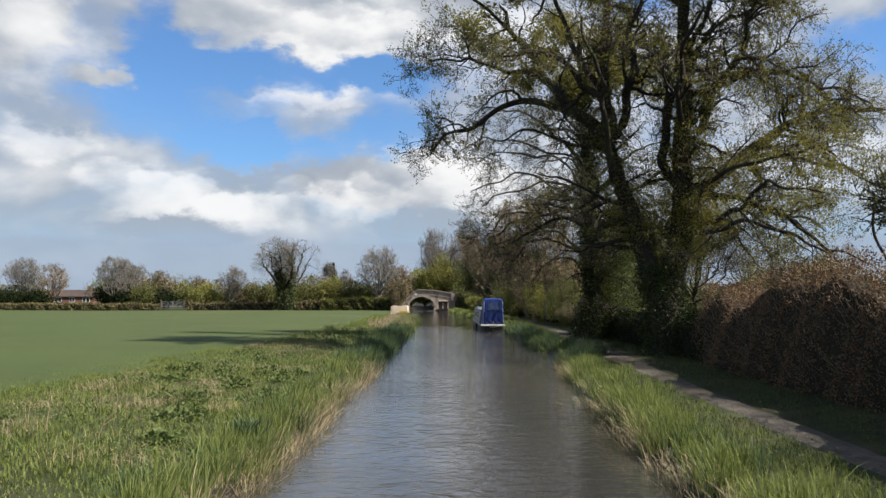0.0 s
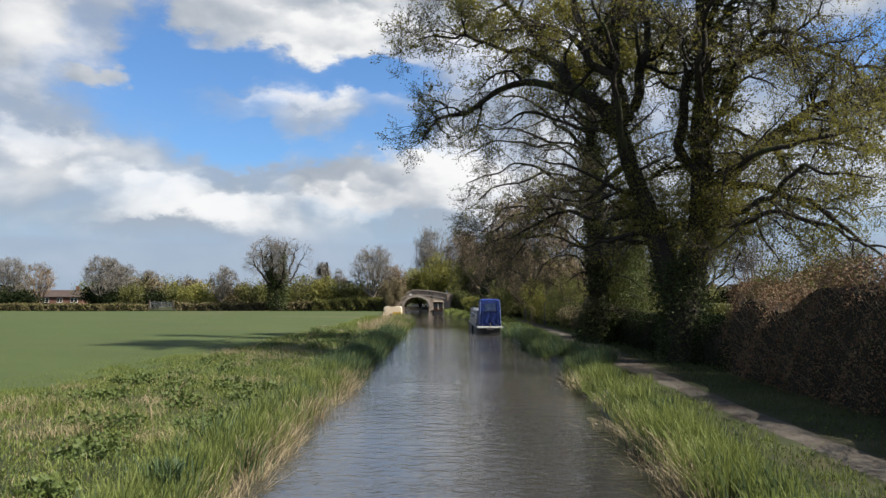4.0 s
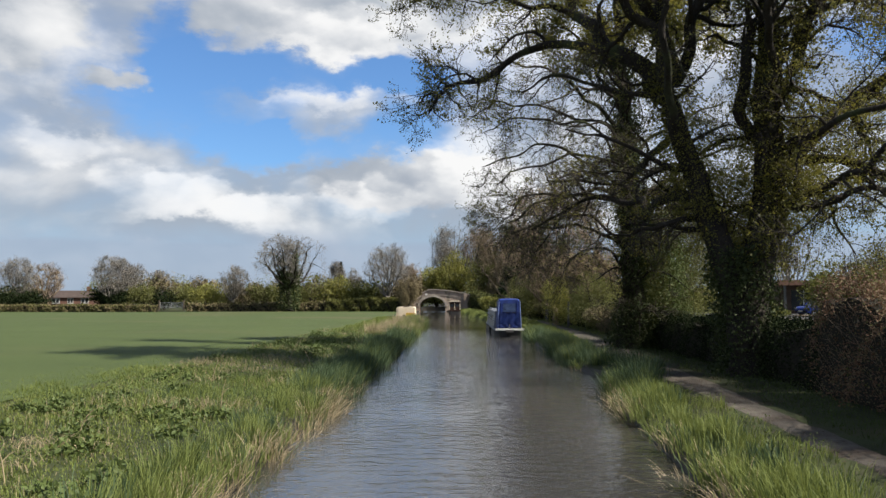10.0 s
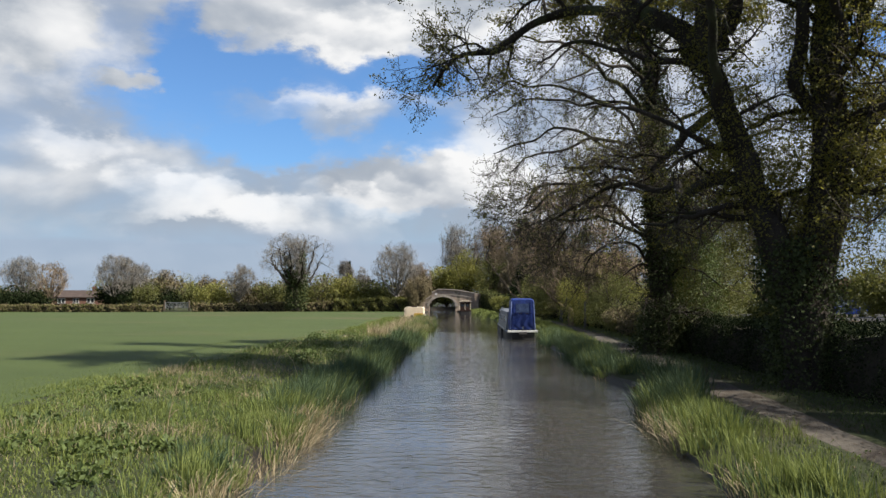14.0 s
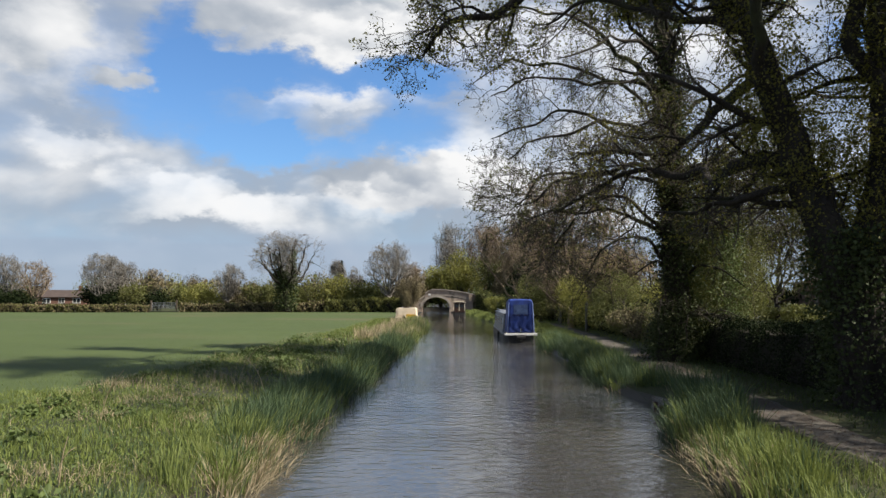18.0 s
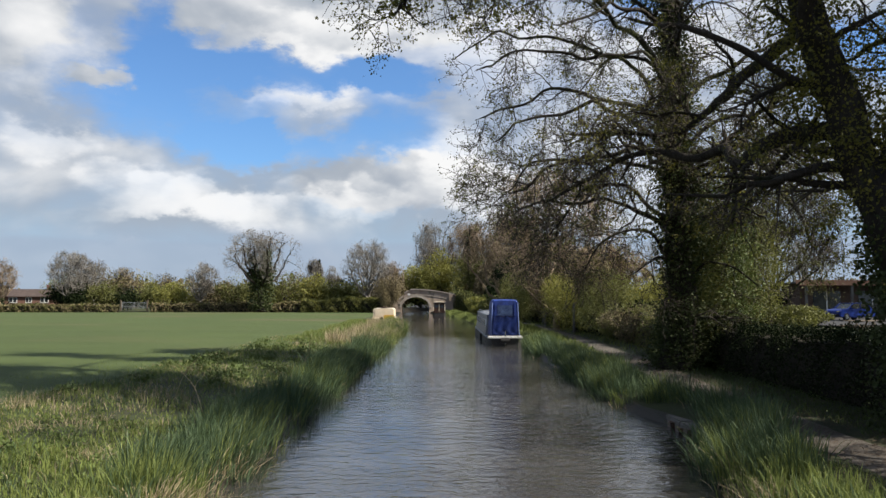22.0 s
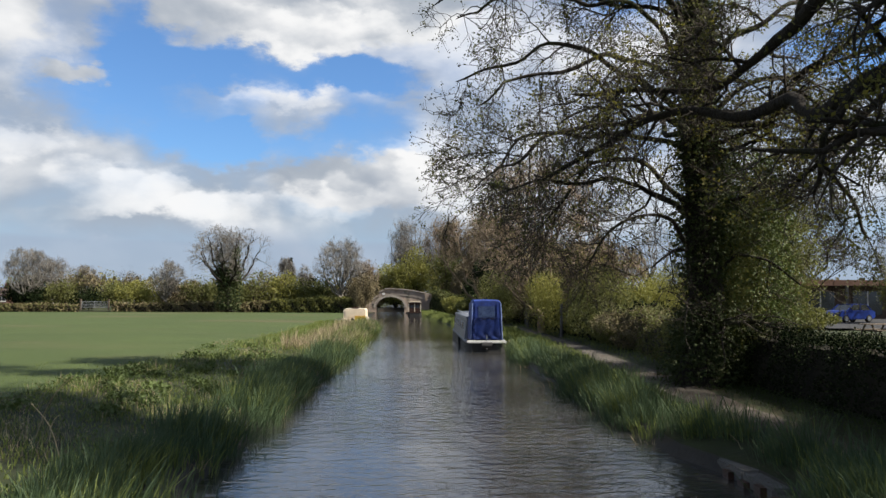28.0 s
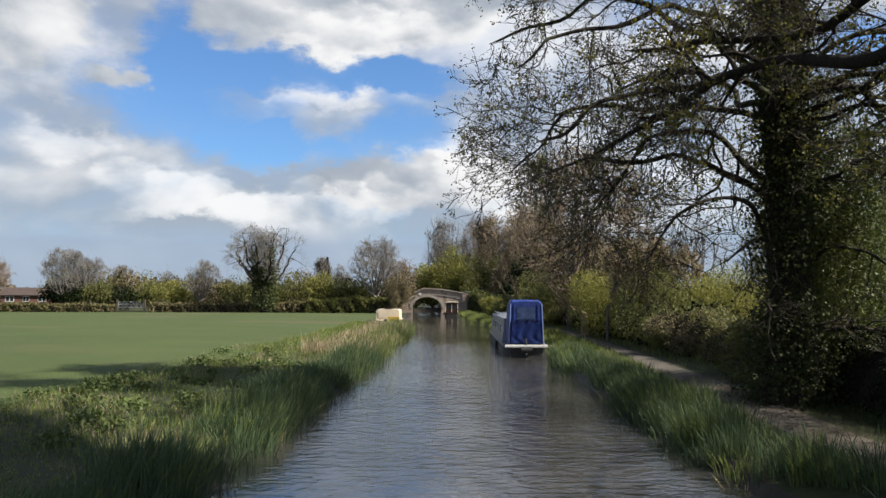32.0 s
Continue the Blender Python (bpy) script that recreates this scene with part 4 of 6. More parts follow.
ASH_LEVELS = [
    dict(count=180, length=2.3, k=9, spread=58, lift=-0.02, wiggle=0.30, rfac=0.5, lo=0.12, tip=0.010, droop=0.18, sides=5),
    dict(count=2800, length=1.0, k=5, spread=45, lift=-0.02, wiggle=0.24, rfac=0.6, lo=0.15, tip=0.0080, droop=0.10, sides=3),
    dict(count=13500, length=0.44, k=2, spread=42, lift=0.12, wiggle=0.2, rfac=0.6, lo=0.15, tip=0.0046, sides=3, name="twig_growth"),
]
ASH_LIMBS = [(pts_, r0_ * (1.0 if n_ == 0 else 0.62), r1_) for n_, (pts_, r0_, r1_) in enumerate(ASH_LIMBS)]
# crown above 13 m thickened with large oak leaves to cast shade
tree_parts(ivy_tree, ASH, ASH_LIMBS, ASH_LEVELS, None, 23, split=True, lush=[((1, 2, 15, 24, 25), 40)],
           sprigs=[(M_LEAF_DARK, 0.46, 5, 0.05, 0.040, None), (M_LEAF_MID, 0.20, 5, 0.05, 0.042, lambda p: p[:, 2] > 4.5), (M_LEAF_OAK, 0.6, 9, 0.11, 0.075, lambda p: p[:, 2] > 13.0)],
           tufts=[(700, 40, 0.32, 0.08, M_LEAF_OAK, lambda p: p[:, 2] > 13.5), (380, 26, 0.2, 0.045, M_LEAF_DARK, lambda p: (p[:, 0] > 9.4) & (p[:, 2] < 9.5)), (260, 26, 0.18, 0.042, M_LEAF_DARK, lambda p: (p[:, 0] > 8.6) & (p[:, 1] < 41.5) & (p[:, 2] < 10)), (200, 26, 0.18, 0.042, M_LEAF_DARK, lambda p: (p[:, 0] > 8.6) & (p[:, 1] > 45) & (p[:, 2] < 10)), (220, 20, 0.16, 0.042, M_LEAF_DARK, lambda p: (p[:, 0] < 7.4) & (p[:, 2] > 5.5) & (p[:, 2] < 14))])
ivy_on(ivy_tree, ASH, [(8.15, 43.3, 0.4), (8.2, 43.3, 3.0), (8.05, 43.1, 7.0), (7.95, 43.0, 10.5)], (0.62, 0.5), 12000, 6, 0.07)
ivy_on(ivy_tree, ASH, [(8.15, 43.2, 3.5), (8.05, 43.1, 7.0), (7.95, 43.0, 11.0), (7.8, 43.3, 14.0)], (0.8, 0.6), 12000, 7, 0.07)
# sunlight put into the colour: this ivy takes the paler bush leaves
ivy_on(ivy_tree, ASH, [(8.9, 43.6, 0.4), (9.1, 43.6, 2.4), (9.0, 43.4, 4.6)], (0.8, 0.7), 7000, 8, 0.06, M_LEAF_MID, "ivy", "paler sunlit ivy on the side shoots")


ivy_on(ivy_tree, ASH, [(9.3, 43.8, 0.4), (9.8, 43.8, 3.0), (9.6, 43.6, 6.6)], (1.25, 0.8), 16000, 9, 0.06, M_LEAF_DOCK, "ivy", "dense olive-green ivy shoots")


def bare_tree(name, label, height, crown, seed, twig, at, trunk_r=0.35, leaf=None, counts=(60, 420, 2600), fork=0.3, ivy=0, group="", leaders=8, tip=0.012):
    """A free-standing tree of a given height and crown radius."""
    rng = np.random.default_rng(seed)
    t = thing(name, label, "tree", group, at=at)
    x, y, z = at
    top = z + height
    limbs = [([(x, y, z - 0.2), (x + rng.normal() * 0.1, y, z + height * fork * 0.5), (x + rng.normal() * 0.2, y + rng.normal() * 0.2, z + height * fork), (x + rng.normal() * 0.4, y, z + height * 0.62)], trunk_r, trunk_r * 0.35)]
    for n in range(leaders):
        a = 2.4 * n + rng.random() * 0.6
        q = 0.18 + 0.80 * ((n + 0.5) / leaders) ** 0.7
        rad = crown * q
        s = z + height * (fork * 0.75 + 0.22 * (1 - q) * rng.random())
        e = z + height * (0.40 + 0.57 * math.sqrt(1 - q * q * 0.85)) * (0.94 + 0.1 * rng.random())
        ca, sa = math.cos(a) * rad, math.sin(a) * rad
        limbs.append(([(x, y, s), (x + ca * 0.48, y + sa * 0.48, s + (e - s) * 0.30), (x + ca * 0.80, y + sa * 0.80, s + (e - s) * 0.66), (x + ca * 0.92, y + sa * 0.92, e * 0.96 + s * 0.04)], trunk_r * 0.42, 0.03))
    lv = [
        dict(count=counts[0], length=height * 0.25, k=7, spread=55, lift=0.02, wiggle=0.12, rfac=0.5, lo=0.25, tip=tip * 1.8, droop=0.08, sides=4),
        dict(count=counts[1], length=height * 0.11, k=5, spread=45, lift=0.10, wiggle=0.18, rfac=0.6, lo=0.15, tip=tip * 1.2, sides=3),
        dict(count=counts[2], length=height * 0.08, k=2, spread=42, lift=0.10, wiggle=0.15, rfac=0.7, lo=0.1, tip=tip, sides=3, name="twig_growth"),
    ]
    tree_parts(t, at, limbs, lv, leaf, seed, bark=None if twig is M_TWIG or ivy else twig, twig=twig, limb_sides=6, dome=(height * 0.66, crown * 1.12, height * 0.35) if ivy else (height * 0.58, crown, height * 0.42))
    if ivy:
        ivy_on(t, at, [(x, y, z), (x, y, z + height * 0.3), (x + 0.2, y, z + height * 0.5)], (trunk_r * 3.0, trunk_r * 3.2), ivy * 4, seed + 1, 0.26)
        for pts, _, _ in limbs[1:5]:
            ivy_on(t, at, pts[:3], (trunk_r * 2.0, trunk_r * 0.9), ivy // 2, seed + 2, 0.24)
    return t


def bush(name, label, at, rx, ry, h, material, n, seed, size=0.09, group="", category="bush", lumps=9, stem=True, z_low=0.0, sprays=220):
    """A shrub: stems, and leaves gathered in uneven clumps."""
    rng = np.random.default_rng(seed)
    t = thing(name, label, category, group, at=at)
    if stem:
        P = []
        for _ in range(14):
            a, q = rng.random() * 6.283, rng.random() ** 0.5 * 0.8
            P.append(spline([(0, 0, -0.1), (math.cos(a) * rx * q * 0.4, math.sin(a) * ry * q * 0.4, h * 0.4), (math.cos(a) * rx * q, math.sin(a) * ry * q, h * (0.72 + 0.25 * rng.random()))], 8))
        P = np.array(P)
        v, f = tubes(P, np.linspace(0.022, 0.006, 8)[None] * np.full((14, 1), max(1.0, h * 0.4)), 4)
        tagged(put_mesh("stem_growth", mesh_np("stem_growth", v, f, M_TWIG, True), t), kind="stuff")
        P2, R2 = grow(P, np.full(P.shape[:2], 0.02), sprays, h * 0.28, 3, 45, 0.15, 0.2, 0.6, rng, 0.2, 0.006)
        v, f = tubes(P2, R2, 3)
        tagged(put_mesh("twig_growth", mesh_np("twig_growth", v, f, M_TWIG), t), kind="stuff")
    a = rng.random(lumps) * 6.283
    q = rng.random(lumps) ** 0.5 * 0.72
    hz = rng.random(lumps)
    C = np.stack([np.cos(a) * rx * q, np.sin(a) * ry * q, h * (z_low + (0.26 + 0.56 * hz * (1.1 - 0.6 * q)) * (1 - z_low))], 1)
    i = rng.integers(0, lumps, n)
    d = unit(rng.normal(size=(n, 3))) * (0.45 + 0.6 * rng.random((n, 1)) ** 0.6)
    c = C[i] + d * np.array([rx * 0.42, ry * 0.42, h * 0.26]) * (0.7 + 0.6 * rng.random(lumps))[i][:, None]
    c[:, 2] = np.maximum(c[:, 2], 0.02)
    v, f = leaves(c, size, rng, 1.3)
    tagged(put_mesh("foliage", mesh_np("foliage", v, f, material), t), kind="stuff")
    return t


def hedge(name, label, line, width, height, material, per_m, seed, size=0.07, core=True, extra=None, lumpy=0.25, twigs=14, twig=None):
    """A clipped or overgrown hedge along a line of (x, y): dark core, twigs, leaves in an uneven shell."""
    rng = np.random.default_rng(seed)
    x0, y0 = line[0]
    z0 = ground_z(x0, y0)
    t = thing(name, label, "hedge", at=(x0, y0, z0))
    p = np.array(line, float) - np.array([x0, y0])
    seg = np.linalg.norm(np.diff(p, axis=0), axis=1)
    cum = np.concatenate([[0], np.cumsum(seg)])
    total = cum[-1]

    def at(s):
        return np.stack([np.interp(s, cum, p[:, 0]), np.interp(s, cum, p[:, 1])], 1)

    def top(s):
        hh = np.interp(s / total, np.linspace(0, 1, len(height)), height)
        return hh * (1 + lumpy * 0.5 * (np.sin(s * 1.7 + seed) * 0.4 + np.sin(s * 0.73 + 2) * 0.5 + np.sin(s * 4.1) * 0.2))

    def across(s):
        d = at(s + 0.05) - at(s - 0.05)
        d = d / np.linalg.norm(d, axis=1, keepdims=True)
        return np.stack([d[:, 1], -d[:, 0]], 1)
    # dark sheet inside the leaves, coloured as the hedge's inner shade
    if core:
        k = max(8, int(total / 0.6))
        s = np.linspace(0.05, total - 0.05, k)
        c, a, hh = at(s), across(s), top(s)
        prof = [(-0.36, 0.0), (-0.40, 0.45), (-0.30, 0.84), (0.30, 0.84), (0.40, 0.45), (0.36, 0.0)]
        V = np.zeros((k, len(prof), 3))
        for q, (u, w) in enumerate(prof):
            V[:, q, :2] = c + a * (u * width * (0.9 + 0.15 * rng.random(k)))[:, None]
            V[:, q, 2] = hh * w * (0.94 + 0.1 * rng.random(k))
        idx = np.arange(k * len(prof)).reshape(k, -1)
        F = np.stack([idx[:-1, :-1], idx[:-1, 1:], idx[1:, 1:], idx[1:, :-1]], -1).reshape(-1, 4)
        put_mesh("inner_shade_core", mesh_np("inner_shade_core", V.reshape(-1, 3), F, M_CORE), t)
    m = int(total * twigs)
    s = rng.random(m) * total
    c, a, hh = at(s), across(s), top(s)
    side = rng.choice([-1, 1], m)
    st = np.concatenate([c + a * (side * width * 0.33)[:, None], (hh * rng.random(m) * 0.85)[:, None]], 1)
    en = st + np.concatenate([a * (side * width * 0.25 * rng.random(m))[:, None], (0.15 + 0.4 * rng.random(m))[:, None]], 1) + rng.normal(size=(m, 3)) * 0.10
    v, f = tubes(np.stack([st, (st + en) / 2 + rng.normal(size=(m, 3)) * 0.03, en], 1), np.tile([0.008, 0.006, 0.004], (m, 1)), 3)
    tagged(put_mesh("twig_growth", mesh_np("twig_growth", v, f, twig or M_TWIG), t), kind="stuff")
    for material_n, count in [(material, per_m)] + (extra or []):
        n = int(total * count)
        s = rng.random(n) * total
        c, a, hh = at(s), across(s), top(s)
        w = rng.random(n) * 2 - 1
        w = np.sign(w) * np.abs(w) ** 0.35
        zf = rng.random(n)
        on_top = rng.random(n) < 0.3
        u = np.where(on_top, (rng.random(n) * 2 - 1) * 0.48, np.sign(w) * (0.42 + 0.10 * rng.random(n)) * (1 - 0.25 * zf ** 3)) * width
        z = np.where(on_top, hh * (0.86 + 0.18 * rng.random(n)), hh * zf)
        bulge = 1 + 0.18 * np.sin(s * 2.3 + z * 2.1) + 0.12 * np.sin(s * 5.2 + z * 4.0)
        pts = np.concatenate([c + a * (u * bulge)[:, None], z[:, None]], 1) + rng.normal(size=(n, 3)) * 0.05
        pts[:, 2] = np.maximum(pts[:, 2], 0.0)
        v, f = leaves(pts, size, rng, 1.3)
        tagged(put_mesh("foliage", mesh_np("foliage", v, f, material_n), t), kind="stuff")
    return t


# right side, from the start to the bridge
ivy_on(ivy_tree, ASH, [(8.15, 43.3, 0.3), (8.15, 43.2, 1.2), (8.2, 43.2, 2.4)], (1.15, 0.75), 7000, 10, 0.065)
bush("nettle_clump", "fresh green nettles under the hedge", (8.7, 46.0, 0.45), 0.55, 2.2, 0.5, M_LEAF_MID, 3600, 161, 0.04, lumps=16, sprays=60)
# near end, out of view, raised to 4.6 m to shade the towpath
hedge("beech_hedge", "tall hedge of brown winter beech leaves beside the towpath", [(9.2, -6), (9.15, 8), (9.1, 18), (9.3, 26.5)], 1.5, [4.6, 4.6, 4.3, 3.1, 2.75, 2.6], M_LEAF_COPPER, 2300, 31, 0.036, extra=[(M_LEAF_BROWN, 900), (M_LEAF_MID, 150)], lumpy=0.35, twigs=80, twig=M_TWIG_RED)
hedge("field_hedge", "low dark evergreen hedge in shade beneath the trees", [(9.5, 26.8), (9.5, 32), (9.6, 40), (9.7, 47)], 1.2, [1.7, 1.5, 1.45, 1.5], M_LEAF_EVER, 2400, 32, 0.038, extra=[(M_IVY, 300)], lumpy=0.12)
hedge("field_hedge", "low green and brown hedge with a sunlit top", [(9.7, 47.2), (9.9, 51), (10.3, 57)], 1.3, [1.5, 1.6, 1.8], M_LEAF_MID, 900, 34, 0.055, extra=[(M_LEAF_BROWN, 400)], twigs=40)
bush("bramble_bush", "pale sprawling bramble bush by the towpath", (9.9, 58.0, 0.5), 1.7, 3.4, 2.1, M_LEAF_MID, 14000, 41, 0.05, lumps=14)
bush("bramble_bush", "pale brown tangled bramble by the towpath", (9.5, 56.4, 0.5), 1.4, 2.6, 1.8, M_LEAF_BROWN, 12000, 141, 0.045, lumps=12)
bush("hedge_shrub", "dark green shrub at the end of the hedge", (9.8, 48.5, 0.5), 1.1, 1.8, 1.9, M_LEAF_MID, 5000, 42, 0.08)
bush("hazel_bush", "bright green leafy bush behind the hedge", (13.0, 62.0, 0.6), 2.6, 3.4, 3.9, M_LEAF_LIME, 22000, 43, 0.06, lumps=16)
bush("willow_bush", "tall olive-green weeping shrub behind the ivy-clad tree", (11.2, 47.5, 0.55), 2.4, 2.4, 6.6, M_LEAF_MID, 34000, 44, 0.05, lumps=30)
bush("thorn_bush", "green thorn bush under the budding trees", (9.8, 62.0, 0.5), 2.2, 3.2, 3.6, M_LEAF_MID, 22000, 144, 0.055, lumps=16)
bush("thorn_bush", "yellow-green thorn bush under the budding trees", (9.4, 70.5, 0.5), 2.2, 3.4, 4.2, M_LEAF_LIME, 22000, 145, 0.06, lumps=16)
bush("thorn_bush", "brown twiggy thorn bush under the budding trees", (9.2, 78.5, 0.5), 2.0, 3.4, 4.4, M_LEAF_BROWN, 20000, 146, 0.06, lumps=16)
bush("thorn_bush", "green thorn bush behind the moored boat", (8.0, 90.0, 0.5), 2.4, 3.4, 4.8, M_LEAF_MID, 20000, 147, 0.07, lumps=16)
bush("thorn_bush", "green thorn bush behind the far towpath", (6.4, 108.0, 0.5), 1.8, 4.6, 2.2, M_LEAF_MID, 7000, 148, 0.15, lumps=16)
bush("thorn_bush", "yellow-green thorn bush behind the far towpath", (5.2, 124.0, 0.5), 1.8, 4.6, 2.4, M_LEAF_LIME, 7000, 149, 0.16, lumps=16)
bush("bankside_bush", "brown twiggy bush overhanging the water by the bridge", (-8.6, 150.5, 0.5), 2.2, 2.6, 6.0, M_LEAF_BROWN, 16000, 150, 0.085, lumps=16)
bush("garden_bush", "rounded green garden bush beyond the hedge", (21.0, 50.0, 0.7), 2.4, 2.4, 4.4, M_LEAF_MID, 8000, 45, 0.11, lumps=12)
bush("garden_bush", "rounded green garden bush beyond the hedge", (39.6, 81.0, 0.75), 3.4, 3.4, 6.6, M_LEAF_MID, 9000, 46, 0.12, lumps=12)
bush("clipped_shrub", "low clipped green shrub bed beside the car park", (23.4, 70.0, 0.7), 2.8, 2.0, 1.5, M_LEAF_MID, 6000, 47, 0.11, stem=False)

bare_tree("hedgerow_tree", "leafy hedgerow tree overhanging the tall beech hedge", 6.8, 2.2, 50, M_TWIG, (12.4, 19.5, 0.55), 0.10, (M_LEAF_MID, 7, 0.05, 0.07), (40, 240, 1200), 0.2, leaders=9)
bare_tree("hawthorn_tree", "budding brown-twigged tree overhanging the canal", 12.0, 5.6, 51, M_TWIG_RED, (8.6, 74.0, 0.5), 0.26, (M_LEAF_LIME, 1, 0.055, 0.08), (90, 700, 4600), 0.18, leaders=12)
bare_tree("hawthorn_tree", "budding brown-twigged tree overhanging the canal", 5.6, 3.0, 52, M_TWIG_RED, (10.2, 65.0, 0.5), 0.18, (M_LEAF_LIME, 1, 0.06, 0.06), (80, 700, 6500), 0.15, leaders=9)
bare_tree("hawthorn_tree", "yellow-green hawthorn just coming into leaf", 7.5, 4.0, 54, M_TWIG_RED, (10.6, 84.0, 0.5), 0.2, (M_LEAF_LIME, 3, 0.08, 0.1), (60, 500, 3000), 0.12, leaders=9)
bare_tree("hawthorn_tree", "budding brown-twigged tree behind the far towpath", 12.0, 5.5, 56, M_TWIG_RED, (7.4, 106.0, 0.5), 0.30, (M_LEAF_BROWN, 2, 0.10, 0.10), (90, 700, 5000), 0.16, leaders=10)
bare_tree("garden_tree", "bare grey-twigged garden tree beyond the hedge", 10.5, 5.0, 57, M_TWIG, (22.4, 70.0, 0.6), 0.2, None, (80, 600, 4000), 0.2, leaders=11)
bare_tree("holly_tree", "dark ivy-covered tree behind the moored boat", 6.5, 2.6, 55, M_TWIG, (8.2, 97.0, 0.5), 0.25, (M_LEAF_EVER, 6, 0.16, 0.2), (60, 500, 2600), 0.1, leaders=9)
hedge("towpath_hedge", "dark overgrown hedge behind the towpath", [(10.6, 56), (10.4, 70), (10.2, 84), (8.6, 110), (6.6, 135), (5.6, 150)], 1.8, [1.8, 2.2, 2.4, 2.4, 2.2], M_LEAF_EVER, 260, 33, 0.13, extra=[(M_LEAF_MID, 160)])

# ---------------------------------------------------------------- far side of the field
FAR = 155.0
hedge("boundary_hedge", "long low clipped hedge with a pale trimmed top across the field", [(-130, 150), (-80, 152), (-56, 155)], 1.5, [1.7, 1.4, 1.2], M_LEAF_BROWN, 200, 61, 0.19, extra=[(M_LEAF_MID, 160)])
hedge("boundary_hedge", "long dark brown clipped hedge across the field", [(-50.5, 156), (-30, 156), (-24, 156)], 1.5, [1.4, 1.5, 1.7], M_LEAF_BROWN, 300, 62, 0.18, extra=[(M_LEAF_MID, 110)])
hedge("boundary_hedge", "thick green field hedge across the far edge", [(-24, 155.5), (-16, 155), (-9.5, 153)], 2.4, [2.0, 2.4, 2.6], M_LEAF_MID, 560, 63, 0.17, extra=[(M_LEAF_LIME, 160)])


def at_far(px, y=FAR):
    return (px - 784) / 1388.0 * y


FAR_TREES = []


def far_tree(*item):
    FAR_TREES.append(item)


far_tree("ash_tree", "broad bare ash with ivy-clad trunk at the field edge", 505, 152.0, 13.8, 7.2, M_TWIG_PALE, 900, 0.62)
far_tree("field_tree", "bare round-headed tree behind the far hedge", 675, 156.0, 12.6, 5.2, M_TWIG_PALE, 0, 0.42)
far_tree("field_tree", "bare pale-twigged tree behind the far hedge", 205, 158.0, 10.8, 4.4, M_TWIG_PALE, 0, 0.3)
far_tree("field_tree", "bare pale-twigged tree behind the far hedge", 240, 164.0, 10.0, 3.6, M_TWIG_PALE, 0, 0.28)
far_tree("field_tree", "bare pale-twigged tree behind the far hedge", 282, 170.0, 8.4, 2.8, M_TWIG_PALE, 0, 0.22)
far_tree("field_tree", "bare spreading tree behind the far hedge", 45, 160.0, 10.6, 4.6, M_TWIG_PALE, 0, 0.3)
far_tree("field_tree", "bare spreading tree behind the far hedge", 95, 158.0, 9.2, 3.8, M_TWIG_RED, 0, 0.28)
far_tree("field_tree", "small bare tree in the far hedge", 412, 158.0, 8.6, 3.4, M_TWIG_PALE, 0, 0.25)
far_tree("field_tree", "thin bare tree beyond the hedge", 583, 190.0, 11.0, 2.4, M_TWIG_PALE, 0, 0.2)
far_tree("field_tree", "thin bare tree beyond the hedge", 612, 186.0, 9.0, 2.2, M_TWIG_PALE, 0, 0.2)
far_tree("tall_tree", "tall bare tree behind the bridge", 772, 186.0, 20.0, 5.2, M_TWIG_PALE, 0, 0.45)
far_tree("tall_tree", "tall bare tree behind the bridge", 826, 180.0, 19.0, 4.6, M_TWIG_RED, 0, 0.4)
far_tree("field_tree", "bare tree near the bridge", 712, 168.0, 9.5, 3.2, M_TWIG_RED, 0, 0.22)
far_tree("field_tree", "bare spreading tree behind the far hedge", -40, 158.0, 10.0, 4.4, M_TWIG_RED, 0, 0.3)
far_tree("field_tree", "bare spreading tree behind the far hedge", -130, 150.0, 9.5, 4.2, M_TWIG_PALE, 0, 0.3)
far_tree("roadside_tree", "bare tree beyond the gardens", 1500, 120.0, 11.0, 4.5, M_TWIG_PALE, 0, 0.3)
far_tree("roadside_tree", "bare tree beyond the gardens", 1330, 110.0, 12.0, 4.6, M_TWIG_PALE, 0, 0.3)
far_tree("roadside_tree", "bare tree beyond the gardens", 1230, 118.0, 12.5, 4.8, M_TWIG_PALE, 0, 0.3)
far_tree("roadside_tree", "bare tree beyond the gardens", 1130, 125.0, 12.0, 4.5, M_TWIG_PALE, 0, 0.3)
far_tree("roadside_tree", "bare tree beyond the gardens", 1050, 130.0, 12.5, 4.5, M_TWIG_PALE, 0, 0.3)
far_tree("roadside_tree", "bare tree beyond the gardens", 980, 125.0, 12.0, 4.5, M_TWIG_RED, 0, 0.3)
far_tree("roadside_tree", "bare tree beyond the gardens", 915, 122.0, 12.0, 4.5, M_TWIG_RED, 0, 0.3)
for n, (name, label, px, y, h, cr, tw, iv, tr) in enumerate(FAR_TREES):
    bare_tree(name, label, h, cr, 100 + n, tw, (at_far(px, y), y, 0.55), tr, None, (36, 200, 1000) if "roadside" in name else (80, 520, 4200) if h > 10 else (60, 360, 2600), 0.34 if iv else 0.2, iv, leaders=13, tip=0.0115)

FAR_BUSHES = []


def far_bush(*item):
    FAR_BUSHES.append(item)


far_bush(330, 162, 4.0, 4.6, M_LEAF_MID)
far_bush(365, 160, 4.0, 5.4, M_LEAF_LIME)
far_bush(300, 160, 3.5, 4.4, M_LEAF_EVER)
far_bush(255, 160, 4.0, 5.0, M_LEAF_MID)
far_bush(215, 159, 4.0, 4.6, M_LEAF_EVER)
far_bush(192, 160, 2.6, 5.2, M_LEAF_EVER)
far_bush(66, 156, 4.4, 3.8, M_LEAF_EVER)
far_bush(20, 156, 5.0, 4.6, M_LEAF_EVER)
